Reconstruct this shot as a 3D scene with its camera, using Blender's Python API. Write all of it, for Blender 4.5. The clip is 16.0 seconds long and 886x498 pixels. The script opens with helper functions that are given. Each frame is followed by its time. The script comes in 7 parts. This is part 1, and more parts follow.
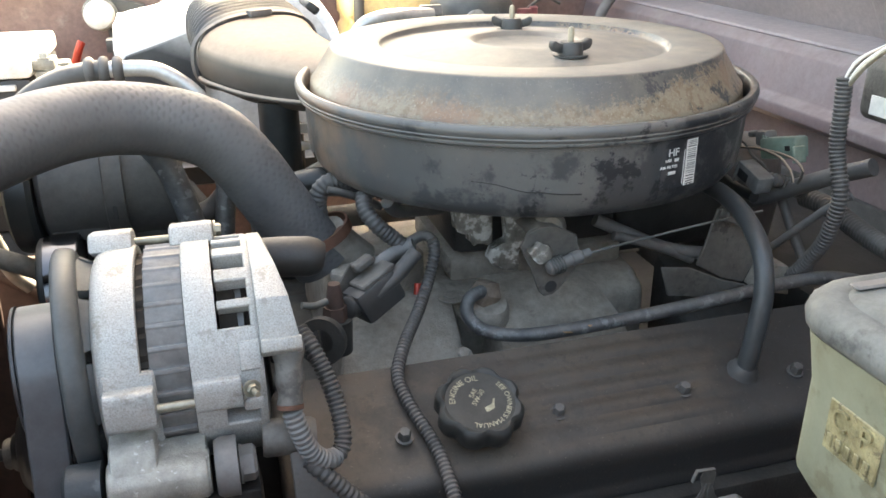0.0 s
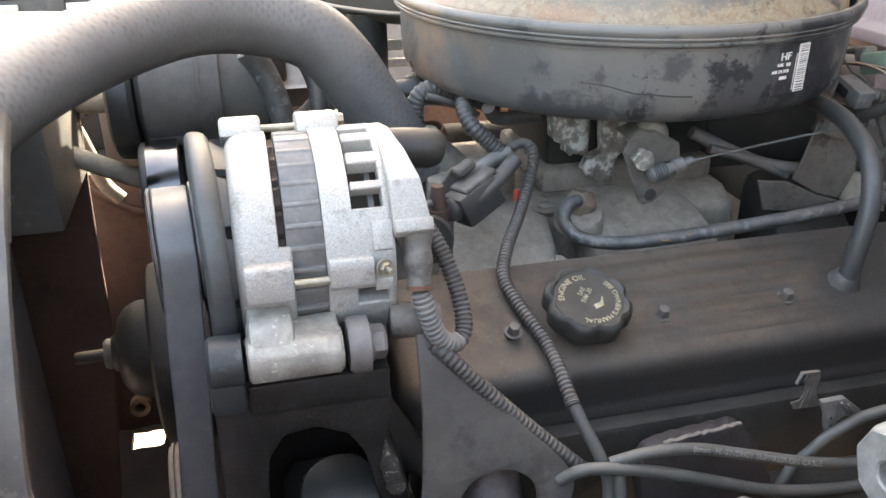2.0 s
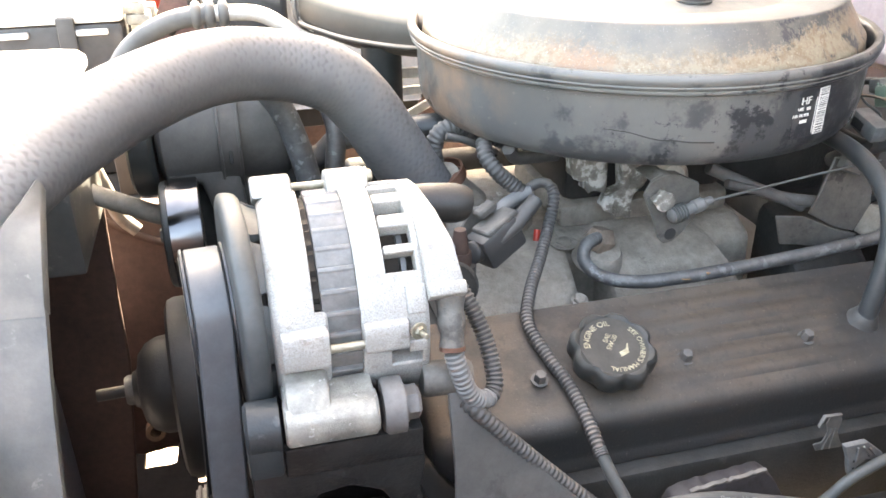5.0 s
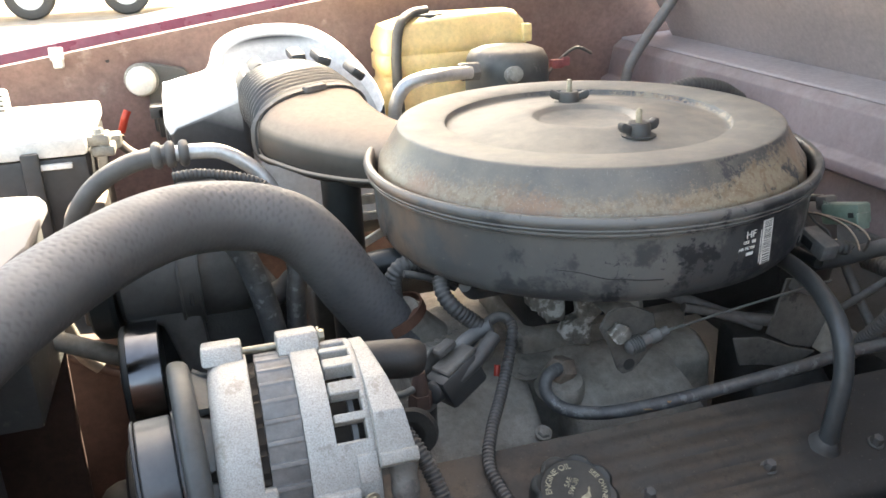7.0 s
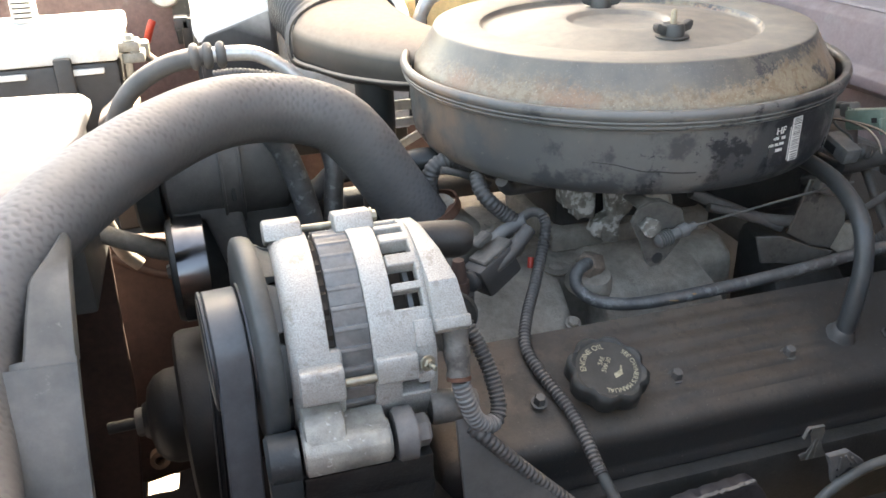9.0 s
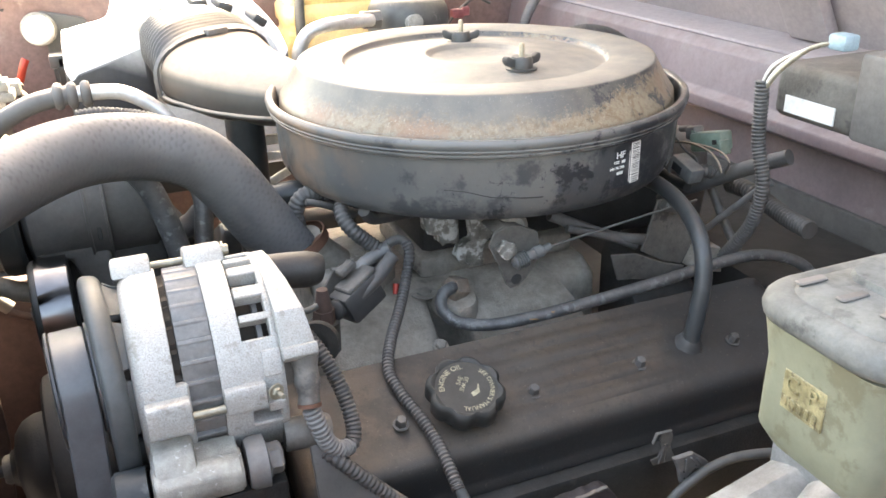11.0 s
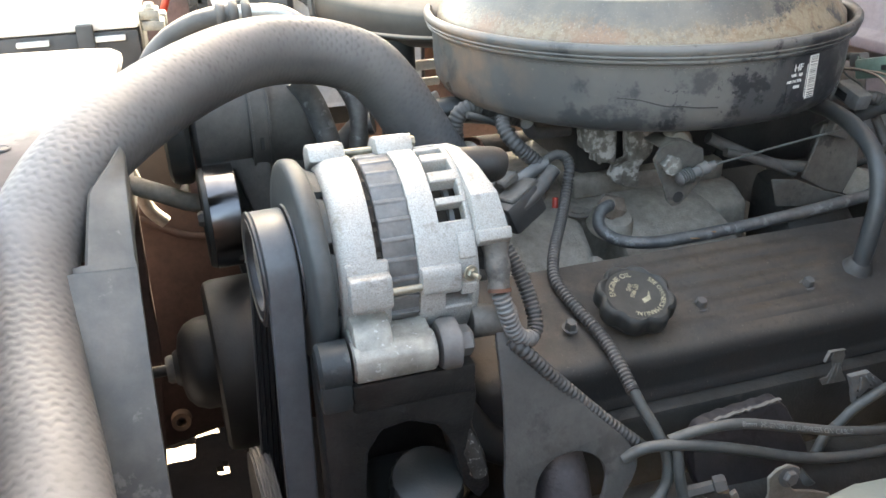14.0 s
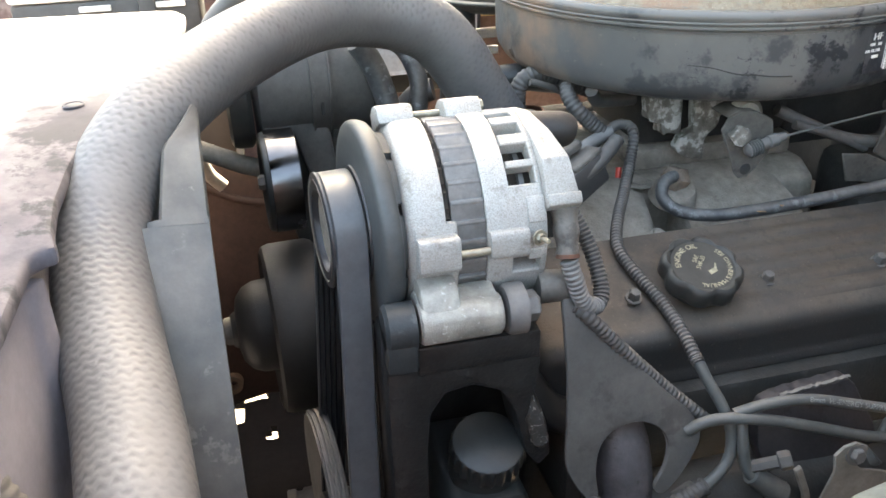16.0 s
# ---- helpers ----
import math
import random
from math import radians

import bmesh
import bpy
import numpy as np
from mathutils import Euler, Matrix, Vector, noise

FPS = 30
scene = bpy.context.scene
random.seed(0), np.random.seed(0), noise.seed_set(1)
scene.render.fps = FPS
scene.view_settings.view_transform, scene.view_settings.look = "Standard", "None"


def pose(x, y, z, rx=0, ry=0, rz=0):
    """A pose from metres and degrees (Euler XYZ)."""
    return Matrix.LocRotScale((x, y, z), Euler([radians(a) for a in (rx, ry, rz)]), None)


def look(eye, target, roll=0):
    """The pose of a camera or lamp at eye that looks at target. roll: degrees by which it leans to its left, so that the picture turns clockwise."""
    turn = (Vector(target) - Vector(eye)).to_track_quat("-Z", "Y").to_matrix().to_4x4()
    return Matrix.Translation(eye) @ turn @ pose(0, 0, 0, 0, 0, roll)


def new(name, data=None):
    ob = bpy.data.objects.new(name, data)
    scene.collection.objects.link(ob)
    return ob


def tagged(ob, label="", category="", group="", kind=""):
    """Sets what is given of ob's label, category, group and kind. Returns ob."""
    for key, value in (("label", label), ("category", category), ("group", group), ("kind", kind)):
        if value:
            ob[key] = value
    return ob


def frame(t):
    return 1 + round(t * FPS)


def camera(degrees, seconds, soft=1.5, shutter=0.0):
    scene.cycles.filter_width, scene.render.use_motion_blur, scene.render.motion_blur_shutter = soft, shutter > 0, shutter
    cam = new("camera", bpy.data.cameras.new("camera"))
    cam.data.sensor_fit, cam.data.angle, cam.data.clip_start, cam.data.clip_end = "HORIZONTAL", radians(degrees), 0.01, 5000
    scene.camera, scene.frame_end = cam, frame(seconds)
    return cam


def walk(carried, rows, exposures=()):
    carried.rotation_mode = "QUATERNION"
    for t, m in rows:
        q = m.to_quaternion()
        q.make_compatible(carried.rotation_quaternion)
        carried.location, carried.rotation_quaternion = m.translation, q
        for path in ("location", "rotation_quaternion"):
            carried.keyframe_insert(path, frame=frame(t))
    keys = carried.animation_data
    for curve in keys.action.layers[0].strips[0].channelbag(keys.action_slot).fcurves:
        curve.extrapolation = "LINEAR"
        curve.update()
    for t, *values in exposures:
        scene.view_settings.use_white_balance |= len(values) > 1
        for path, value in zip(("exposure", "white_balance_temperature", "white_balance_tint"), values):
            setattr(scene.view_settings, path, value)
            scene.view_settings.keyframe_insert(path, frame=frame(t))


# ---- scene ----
cam = camera(56.0, 16.0, soft=1.6)
PATH = [
    (0, (-0.1111, -0.4906, 1.4001), (0.3991, 1.2780, 0.6179), -0.27),
    (0.5, (-0.1252, -0.4926, 1.3882), (0.3906, 1.2698, 0.5957), -0.08),
    (1, (-0.1423, -0.4978, 1.3783), (0.3782, 1.2529, 0.5632), 0.54),
    (1.5, (-0.1702, -0.4968, 1.3694), (0.3180, 1.2453, 0.5169), 0.44),
    (2, (-0.1770, -0.4964, 1.3631), (0.2589, 1.2469, 0.4850), -0.09),
    (2.5, (-0.1815, -0.4926, 1.3553), (0.2676, 1.2398, 0.4624), 0.03),
    (3, (-0.1812, -0.4965, 1.3389), (0.2378, 1.1592, 0.2982), 0.11),
    (3.5, (-0.1881, -0.5026, 1.3286), (0.2120, 1.1157, 0.2235), 1.12),
    (4, (-0.1888, -0.5044, 1.3295), (0.2015, 1.1092, 0.2141), 1.35),
    (4.5, (-0.1870, -0.4918, 1.3677), (0.2115, 1.1931, 0.3664), -0.04),
    (5, (-0.1953, -0.4754, 1.4058), (0.2492, 1.2531, 0.5031), -0.47),
    (5.2, (-0.1915, -0.4713, 1.4143), (0.2575, 1.2708, 0.5405), -0.91),
    (7.3, (-0.1682, -0.4639, 1.4586), (0.3403, 1.3244, 0.7215), -2.19),
    (7.5, (-0.1756, -0.4685, 1.4525), (0.3310, 1.3196, 0.7136), -2.10),
    (8, (-0.1991, -0.4816, 1.4422), (0.3108, 1.2996, 0.6888), -1.66),
    (8.5, (-0.2023, -0.4893, 1.4319), (0.2708, 1.2601, 0.5859), -1.82),
    (9, (-0.2138, -0.4940, 1.4353), (0.2732, 1.2359, 0.5576), -1.54),
    (9.5, (-0.2017, -0.5020, 1.4248), (0.2591, 1.2120, 0.5030), -2.50),
    (10, (-0.1764, -0.5161, 1.4276), (0.3825, 1.1616, 0.4932), -1.20),
    (10.2, (-0.1651, -0.5221, 1.4442), (0.5206, 1.1416, 0.5714), -0.39),
    (12.3, (-0.2145, -0.5320, 1.4324), (0.4218, 1.1836, 0.6250), -2.85),
    (12.5, (-0.2249, -0.5311, 1.4250), (0.3949, 1.1917, 0.6201), -2.70),
    (13, (-0.2442, -0.5301, 1.4040), (0.3260, 1.1990, 0.5763), -2.73),
    (13.5, (-0.2483, -0.5293, 1.3945), (0.3043, 1.1973, 0.5498), -1.78),
    (14, (-0.2603, -0.5282, 1.3896), (0.2486, 1.2033, 0.5275), -1.70),
    (14.5, (-0.2637, -0.5291, 1.3832), (0.2335, 1.1951, 0.5000), -1.29),
    (15, (-0.2669, -0.5267, 1.3870), (0.1981, 1.1945, 0.4808), -1.25),
    (15.5, (-0.2725, -0.5260, 1.3848), (0.1638, 1.2031, 0.4794), -1.59),
    (16, (-0.2803, -0.5233, 1.3791), (0.1338, 1.2109, 0.4730), -1.70),
]
EXPOSURES = [(0.0, 3.04, 8500.0, 6.0), (1.0, 3.26, 8700.0, 8.0), (2.0, 3.58, 8900.0, 10.0), (3.0, 3.83, 8900.0, 10.0), (3.5, 4.04, 8750.0, 8.0), (4.0, 4.27, 8850.0, 9.0), (4.5, 4.72, 8900.0, 10.0), (5.0, 4.19, 8900.0, 10.0), (7.5, 2.72, 8250.0, 7.0),
             (8.5, 2.82, 8250.0, 7.0), (9.0, 3.04, 8500.0, 8.0), (9.5, 3.22, 8700.0, 9.0), (10.0, 3.52, 8800.0, 10.0), (12.5, 3.42, 8600.0, 7.0), (13.5, 3.24, 8500.0, 5.0), (14.5, 3.54, 8500.0, 5.0), (16.0, 3.55, 8500.0, 5.5)]
walk(cam, [(t, look(eye, target, roll)) for t, eye, target, roll in PATH], EXPOSURES)

# ---- world, sun ----
SUN_FROM = Vector((0.50, 0.82, 1.0)).normalized()
world = bpy.data.worlds.new("world")
scene.world = world
world.use_nodes = True
wn = world.node_tree
sky = wn.nodes.new("ShaderNodeTexSky")
sky.sky_type, sky.sun_disc = "NISHITA", False
sky.sun_elevation = math.asin(SUN_FROM.z)
sky.sun_rotation = math.atan2(SUN_FROM.x, SUN_FROM.y)
sky.air_density, sky.dust_density, sky.ozone_density = 1.0, 3.5, 0.5
wn.links.new(sky.outputs[0], wn.nodes["Background"].inputs[0])
wn.nodes["Background"].inputs[1].default_value = 0.15
sun = new("sun", bpy.data.lights.new("sun", "SUN"))
sun.data.energy, sun.data.angle, sun.data.color = 5.0, radians(0.6), (1.0, 0.97, 0.935)
sun.matrix_world = look(SUN_FROM * 10, (0, 0, 0))

# ---- materials ----
MATS = {}


def mat(name, base, rough=0.5, metal=0.0, var=0.25, scale=60.0, bump=0.15, dust=0.0, dust_sun_col=(0.30, 0.27, 0.24),
        stain=None, stain_col=(0.2, 0.1, 0.05), stain_scale=9.0, coat=0.0, fine=400.0, trans=0.0, sss=0.0, spec=0.5, low=0.15, edge=(0.05, 0.95), grit=0.15, patchy=0.35):
    """A surface with broad mottling, grit, fine grain, dust that settles on upward faces (painted sunlight on the air
    box), and stains.
    """
    if name in MATS:
        return MATS[name]
    m = bpy.data.materials.new(name)
    m.use_nodes = True
    nt = m.node_tree
    n, l = nt.nodes, nt.links
    b = n["Principled BSDF"]
    tc = n.new("ShaderNodeTexCoord")
    n1 = n.new("ShaderNodeTexNoise")
    n1.inputs["Scale"].default_value, n1.inputs["Detail"].default_value = scale, 5
    n2 = n.new("ShaderNodeTexNoise")
    n2.inputs["Scale"].default_value, n2.inputs["Detail"].default_value = fine, 3
    l.new(tc.outputs["Object"], n1.inputs["Vector"])
    l.new(tc.outputs["Object"], n2.inputs["Vector"])
    ramp = n.new("ShaderNodeMapRange")
    ramp.inputs["From Min"].default_value, ramp.inputs["From Max"].default_value = 0.3, 0.7
    ramp.inputs["To Min"].default_value, ramp.inputs["To Max"].default_value = 1 - var, 1 + var
    l.new(n1.outputs["Fac"], ramp.inputs["Value"])
    col = n.new("ShaderNodeMix")
    col.data_type, col.blend_type = "RGBA", "MULTIPLY"
    col.inputs["Factor"].default_value = 1.0
    col.inputs["A"].default_value = (*base, 1)
    l.new(ramp.outputs["Result"], col.inputs["B"])
    out = col.outputs["Result"]
    if stain is not None:
        n3 = n.new("ShaderNodeTexNoise")
        n3.inputs["Scale"].default_value, n3.inputs["Detail"].default_value, n3.inputs["Roughness"].default_value = stain_scale, 8, 0.65
        l.new(tc.outputs["Object"], n3.inputs["Vector"])
        r3 = n.new("ShaderNodeMapRange")
        r3.inputs["From Min"].default_value, r3.inputs["From Max"].default_value = 1 - stain, 1.06 - stain
        l.new(n3.outputs["Fac"], r3.inputs["Value"])
        mx = n.new("ShaderNodeMix")
        mx.data_type = "RGBA"
        l.new(r3.outputs["Result"], mx.inputs["Factor"])
        l.new(out, mx.inputs["A"])
        mx.inputs["B"].default_value = (*stain_col, 1)
        out = mx.outputs["Result"]
    if dust > 0:
        geo = n.new("ShaderNodeNewGeometry")
        sep = n.new("ShaderNodeSeparateXYZ")
        l.new(geo.outputs["Normal"], sep.inputs[0])
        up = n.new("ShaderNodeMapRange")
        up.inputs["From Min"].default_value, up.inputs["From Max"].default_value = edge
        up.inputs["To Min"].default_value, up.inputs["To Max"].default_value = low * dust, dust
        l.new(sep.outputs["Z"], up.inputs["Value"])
        n4 = n.new("ShaderNodeTexNoise")
        n4.inputs["Scale"].default_value, n4.inputs["Detail"].default_value = 34, 6
        l.new(tc.outputs["Object"], n4.inputs["Vector"])
        r4 = n.new("ShaderNodeMapRange")
        r4.inputs["From Min"].default_value, r4.inputs["From Max"].default_value = 0.36, 0.62
        r4.inputs["To Min"].default_value, r4.inputs["To Max"].default_value = patchy, 1.0
        l.new(n4.outputs["Fac"], r4.inputs["Value"])
        mu = n.new("ShaderNodeMath")
        mu.operation = "MULTIPLY"
        l.new(up.outputs["Result"], mu.inputs[0])
        l.new(r4.outputs["Result"], mu.inputs[1])
        md = n.new("ShaderNodeMix")
        md.data_type = "RGBA"
        l.new(mu.outputs[0], md.inputs["Factor"])
        l.new(out, md.inputs["A"])
        md.inputs["B"].default_value = (*dust_sun_col, 1)
        out = md.outputs["Result"]
        rr = n.new("ShaderNodeMapRange")
        rr.inputs["To Min"].default_value, rr.inputs["To Max"].default_value = rough, min(0.95, rough + 0.4)
        l.new(mu.outputs[0], rr.inputs["Value"])
        l.new(rr.outputs["Result"], b.inputs["Roughness"])
    else:
        rr = n.new("ShaderNodeMapRange")
        rr.inputs["From Min"].default_value, rr.inputs["From Max"].default_value = 0.3, 0.7
        rr.inputs["To Min"].default_value, rr.inputs["To Max"].default_value = max(0.03, rough - 0.12), min(1, rough + 0.12)
        l.new(n1.outputs["Fac"], rr.inputs["Value"])
        l.new(rr.outputs["Result"], b.inputs["Roughness"])
    if grit:
        ng = n.new("ShaderNodeTexNoise")
        ng.inputs["Scale"].default_value, ng.inputs["Detail"].default_value, ng.inputs["Roughness"].default_value = 115, 10, 0.76
        l.new(tc.outputs["Object"], ng.inputs["Vector"])
        rg = n.new("ShaderNodeMapRange")
        rg.inputs["From Min"].default_value, rg.inputs["From Max"].default_value = 0.36, 0.62
        rg.inputs["To Min"].default_value, rg.inputs["To Max"].default_value = 1 - 1.3 * grit, 1 + grit
        l.new(ng.outputs["Fac"], rg.inputs["Value"])
        mg = n.new("ShaderNodeMix")
        mg.data_type, mg.blend_type = "RGBA", "MULTIPLY"
        mg.inputs["Factor"].default_value = 1.0
        l.new(out, mg.inputs["A"])
        l.new(rg.outputs["Result"], mg.inputs["B"])
        out = mg.outputs["Result"]
    l.new(out, b.inputs["Base Color"])
    b.inputs["Metallic"].default_value = metal
    b.inputs["Coat Weight"].default_value = coat
    b.inputs["Specular IOR Level"].default_value = spec
    if sss:
        b.inputs["Subsurface Weight"].default_value = sss
        b.inputs["Subsurface Radius"].default_value = (0.02, 0.015, 0.008)
        b.inputs["Subsurface Scale"].default_value = 0.5
    if bump:
        ad = n.new("ShaderNodeMath")
        ad.operation = "ADD"
        l.new(n1.outputs["Fac"], ad.inputs[0])
        l.new(n2.outputs["Fac"], ad.inputs[1])
        bp = n.new("ShaderNodeBump")
        bp.inputs["Strength"].default_value, bp.inputs["Distance"].default_value = bump, 0.001
        l.new(ad.outputs[0], bp.inputs["Height"])
        l.new(bp.outputs["Normal"], b.inputs["Normal"])
    MATS[name] = m
    return m


DUST = (0.33, 0.29, 0.25)
M_BLACK = mat("black plastic", (0.038, 0.039, 0.040), 0.45, 0, 0.2, 40, 0.12, dust=0.25, dust_sun_col=DUST, grit=0.08)
M_CASTD = mat("weathered cast aluminium", (0.325, 0.315, 0.28), 0.55, 0.3, 0.3, 45, 0.5, stain=0.40, stain_col=(0.68, 0.67, 0.64), stain_scale=150, fine=900)
M_CORR = mat("corroded white-stained casting", (0.24, 0.225, 0.195), 0.75, 0.1, 0.4, 80, 0.8, stain=0.50, stain_col=(0.54, 0.53, 0.49), stain_scale=80, fine=500)
M_CASTG = mat("grey cylinder casting", (0.25, 0.255, 0.25), 0.5, 0.25, 0.18, 60, 0.3, stain=0.34, stain_col=(0.36, 0.36, 0.35), stain_scale=60, fine=700)
M_FAN = mat("dull grey pressed steel", (0.072, 0.078, 0.079), 0.5, 0.2, 0.12, 14, 0.06, dust=0.15, dust_sun_col=(0.16, 0.16, 0.15), grit=0.1)
M_DISH = mat("tan-stained steel", (0.44, 0.39, 0.32), 0.5, 0.3, 0.15, 40, 0.08)
M_TREAD = mat("polished black steel tread", (0.15, 0.15, 0.155), 0.2, 1.0, 0.15, 30, 0.02, grit=0.1)
M_COMP = mat("dusty black compressor", (0.082, 0.078, 0.074), 0.5, 0.1, 0.25, 20, 0.2, dust=0.6, dust_sun_col=(0.20, 0.19, 0.175), stain=0.37, stain_col=(0.11, 0.105, 0.095), stain_scale=24, grit=0.12)
M_PUMP = mat("oily black plastic", (0.022, 0.025, 0.025), 0.38, 0, 0.3, 40, 0.15, dust=0.12, dust_sun_col=(0.12, 0.12, 0.11), grit=0.1)
M_LEAF = mat("dry leaf", (0.30, 0.18, 0.09), 0.8, 0, 0.3, 200, 0.2)
M_BOLT = mat("dull plated steel", (0.36, 0.33, 0.26), 0.45, 0.6, 0.25, 80, 0.1)
# Near-black carries the shade inside the alternator, on windings and hollows alike.
M_PIT = mat("near-black winding and shaded hollow", (0.035, 0.028, 0.022), 0.8, 0, 0.3, 80, 0.2)
M_FRAME = mat("red-brown primed steel", (0.072, 0.042, 0.034), 0.7, 0, 0.25, 14, 0.15, dust=0.3, dust_sun_col=(0.22, 0.15, 0.11))
M_LOOMG = mat("dust-grey split loom", (0.13, 0.128, 0.125), 0.55, 0, 0.2, 60, 0.1, dust=0.55, dust_sun_col=(0.30, 0.285, 0.265), grit=0.08)
M_LAM = mat("steel laminations", (0.185, 0.182, 0.178), 0.5, 0.15, 0.15, 40, 0.1)
M_STEEL = mat("bright steel", (0.55, 0.55, 0.54), 0.25, 0.95, 0.1, 60, 0.05, grit=0.1)
M_HOSE = mat("coolant hose rubber", (0.075, 0.073, 0.072), 0.5, 0, 0.15, 40, 0.2, dust=0.55, dust_sun_col=(0.30, 0.28, 0.26), grit=0.06)
M_RUB = mat("black rubber", (0.055, 0.055, 0.055), 0.5, 0, 0.2, 50, 0.1, dust=0.5, dust_sun_col=DUST, grit=0.08)
M_BELT = mat("rubber belt", (0.086, 0.090, 0.095), 0.40, 0, 0.12, 60, 0.0, spec=0.6, grit=0.1)
M_CLUTCH = mat("dull black dusty iron", (0.024, 0.023, 0.022), 0.5, 0.1, 0.25, 24, 0.2, dust=0.2, dust_sun_col=(0.12, 0.105, 0.09), grit=0.08)
M_TRAY = mat("near-black rough steel", (0.013, 0.012, 0.012), 0.9, 0, 0.4, 12, 0.1, spec=0.15)
M_EAR = mat("dark blue-grey iron", (0.029, 0.034, 0.036), 0.5, 0.1, 0.25, 40, 0.35, stain=0.40, stain_col=(0.065, 0.07, 0.07), stain_scale=70, grit=0.10)
M_PULL = mat("black pulley steel", (0.05, 0.05, 0.053), 0.38, 0.3, 0.15, 50, 0.03)
# The near-white top layer is sunlight put into the colour of upward faces.
M_AIRBOX = mat("black plastic with sunlit white on top faces", (0.035, 0.036, 0.040), 0.35, 0, 0.15, 12, 0.05, dust=2.8, dust_sun_col=(0.82, 0.82, 0.81), low=0.0, edge=(0.12, 0.50), grit=0.1, patchy=0.9)
M_IRON = mat("dusty engine casting", (0.235, 0.212, 0.182), 0.65, 0, 0.3, 30, 0.8, dust=0.8, dust_sun_col=(0.40, 0.352, 0.295), stain=0.375, stain_col=(0.12, 0.105, 0.09), stain_scale=28, fine=500)
M_DARK = mat("grimy iron", (0.032, 0.032, 0.030), 0.55, 0, 0.35, 30, 0.5, dust=0.15, dust_sun_col=(0.10, 0.092, 0.082), stain=0.36, stain_col=(0.06, 0.056, 0.05), stain_scale=50)
M_PLATE = mat("dusty steel plate", (0.13, 0.125, 0.12), 0.55, 0.1, 0.2, 20, 0.15, dust=0.3, dust_sun_col=DUST, grit=0.12)
M_TUBE = mat("steel tube", (0.085, 0.088, 0.09), 0.42, 0.3, 0.3, 60, 0.25, dust=0.5, dust_sun_col=(0.27, 0.26, 0.24), stain=0.435, stain_col=(0.19, 0.20, 0.205), stain_scale=95)
M_LOOM = mat("split loom plastic", (0.06, 0.058, 0.056), 0.5, 0, 0.2, 60, 0.1, dust=0.4, dust_sun_col=(0.22, 0.20, 0.18), grit=0.08)
M_LEAD = mat("grey plug lead", (0.080, 0.088, 0.085), 0.45, 0, 0.15, 60, 0.1, dust=0.3, dust_sun_col=DUST, grit=0.1)
M_MAROON = mat("maroon paint", (0.205, 0.150, 0.152), 0.5, 0, 0.25, 7, 0.08, dust=0.6, dust_sun_col=(0.36, 0.315, 0.305), stain=0.44, stain_col=(0.27, 0.225, 0.215), stain_scale=6, grit=0.08)
M_MAROON2 = mat("maroon body paint", (0.17, 0.018, 0.035), 0.25, 0, 0.08, 8, 0.02, coat=0.6, dust=0.2, dust_sun_col=(0.4, 0.35, 0.33), grit=0.1)
M_TAN = mat("tan dusty plastic", (0.055, 0.05, 0.045), 0.45, 0, 0.12, 20, 0.1, dust=2.4, dust_sun_col=(0.44, 0.345, 0.265), low=0.02, edge=(0.18, 0.95), grit=0.06, patchy=0.8)
M_APRON = mat("brown-dusted maroon paint", (0.19, 0.118, 0.108), 0.5, 0, 0.2, 9, 0.08, dust=0.7, dust_sun_col=(0.41, 0.35, 0.315), stain=0.40, stain_col=(0.27, 0.205, 0.185), stain_scale=11)
M_TANK = mat("aged white plastic", (0.215, 0.225, 0.165), 0.45, 0, 0.15, 22, 0.1, dust=0.35, dust_sun_col=(0.30, 0.28, 0.22), stain=0.455, stain_col=(0.165, 0.16, 0.11), stain_scale=40, grit=0.05)
M_TANKG = mat("pale green plastic", (0.125, 0.140, 0.128), 0.5, 0, 0.2, 9, 0.15, stain=0.40, stain_col=(0.116, 0.123, 0.104), stain_scale=16, fine=300, grit=0.03)
M_JAR = mat("amber plastic", (0.84, 0.63, 0.31), 0.4, 0, 0.15, 12, 0.05, sss=0.4, grit=0.1)
M_SHROUD = mat("grey shroud plastic", (0.070, 0.074, 0.073), 0.45, 0, 0.25, 16, 0.1, dust=0.4, dust_sun_col=DUST, stain=0.39, stain_col=(0.16, 0.155, 0.147), stain_scale=60, grit=0.07)
M_RUST = mat("rusty brown steel", (0.13, 0.06, 0.038), 0.75, 0, 0.3, 30, 0.3)
M_GREEN = mat("green connector", (0.185, 0.275, 0.225), 0.5, 0, 0.15, 40, 0.1, dust=0.5, dust_sun_col=DUST, grit=0.1)
M_RED = mat("red cable", (0.50, 0.05, 0.03), 0.4, 0, 0.1, 40, 0.05)
M_WHITE = mat("white label", (0.75, 0.74, 0.70), 0.5, 0, 0.08, 40, 0.02, grit=0.1)
# Print ink; also the shade in holes, slits and the belt loop.
M_INK_SHADE = mat("ink and near-black shade", (0.03, 0.03, 0.03), 0.6, 0, 0.05, 40, 0, grit=0.1)
M_GOLD = mat("yellowed label", (0.27, 0.235, 0.13), 0.45, 0, 0.45, 160, 0.6, stain=0.44, stain_col=(0.13, 0.11, 0.065), stain_scale=220)
M_PRINTW = mat("pale printed ink", (0.30, 0.305, 0.29), 0.5, 0, 0.3, 300, 0)
M_PRINT = mat("printed yellow ink", (0.36, 0.335, 0.235), 0.5, 0, 0.35, 300, 0)
M_ALU = mat("aluminium pipe", (0.60, 0.60, 0.59), 0.42, 0.6, 0.1, 40, 0.05, grit=0.1)
M_GROUND = mat("pale dry ground", (0.40, 0.34, 0.27), 0.9, 0, 0.25, 3, 0.3, fine=60)


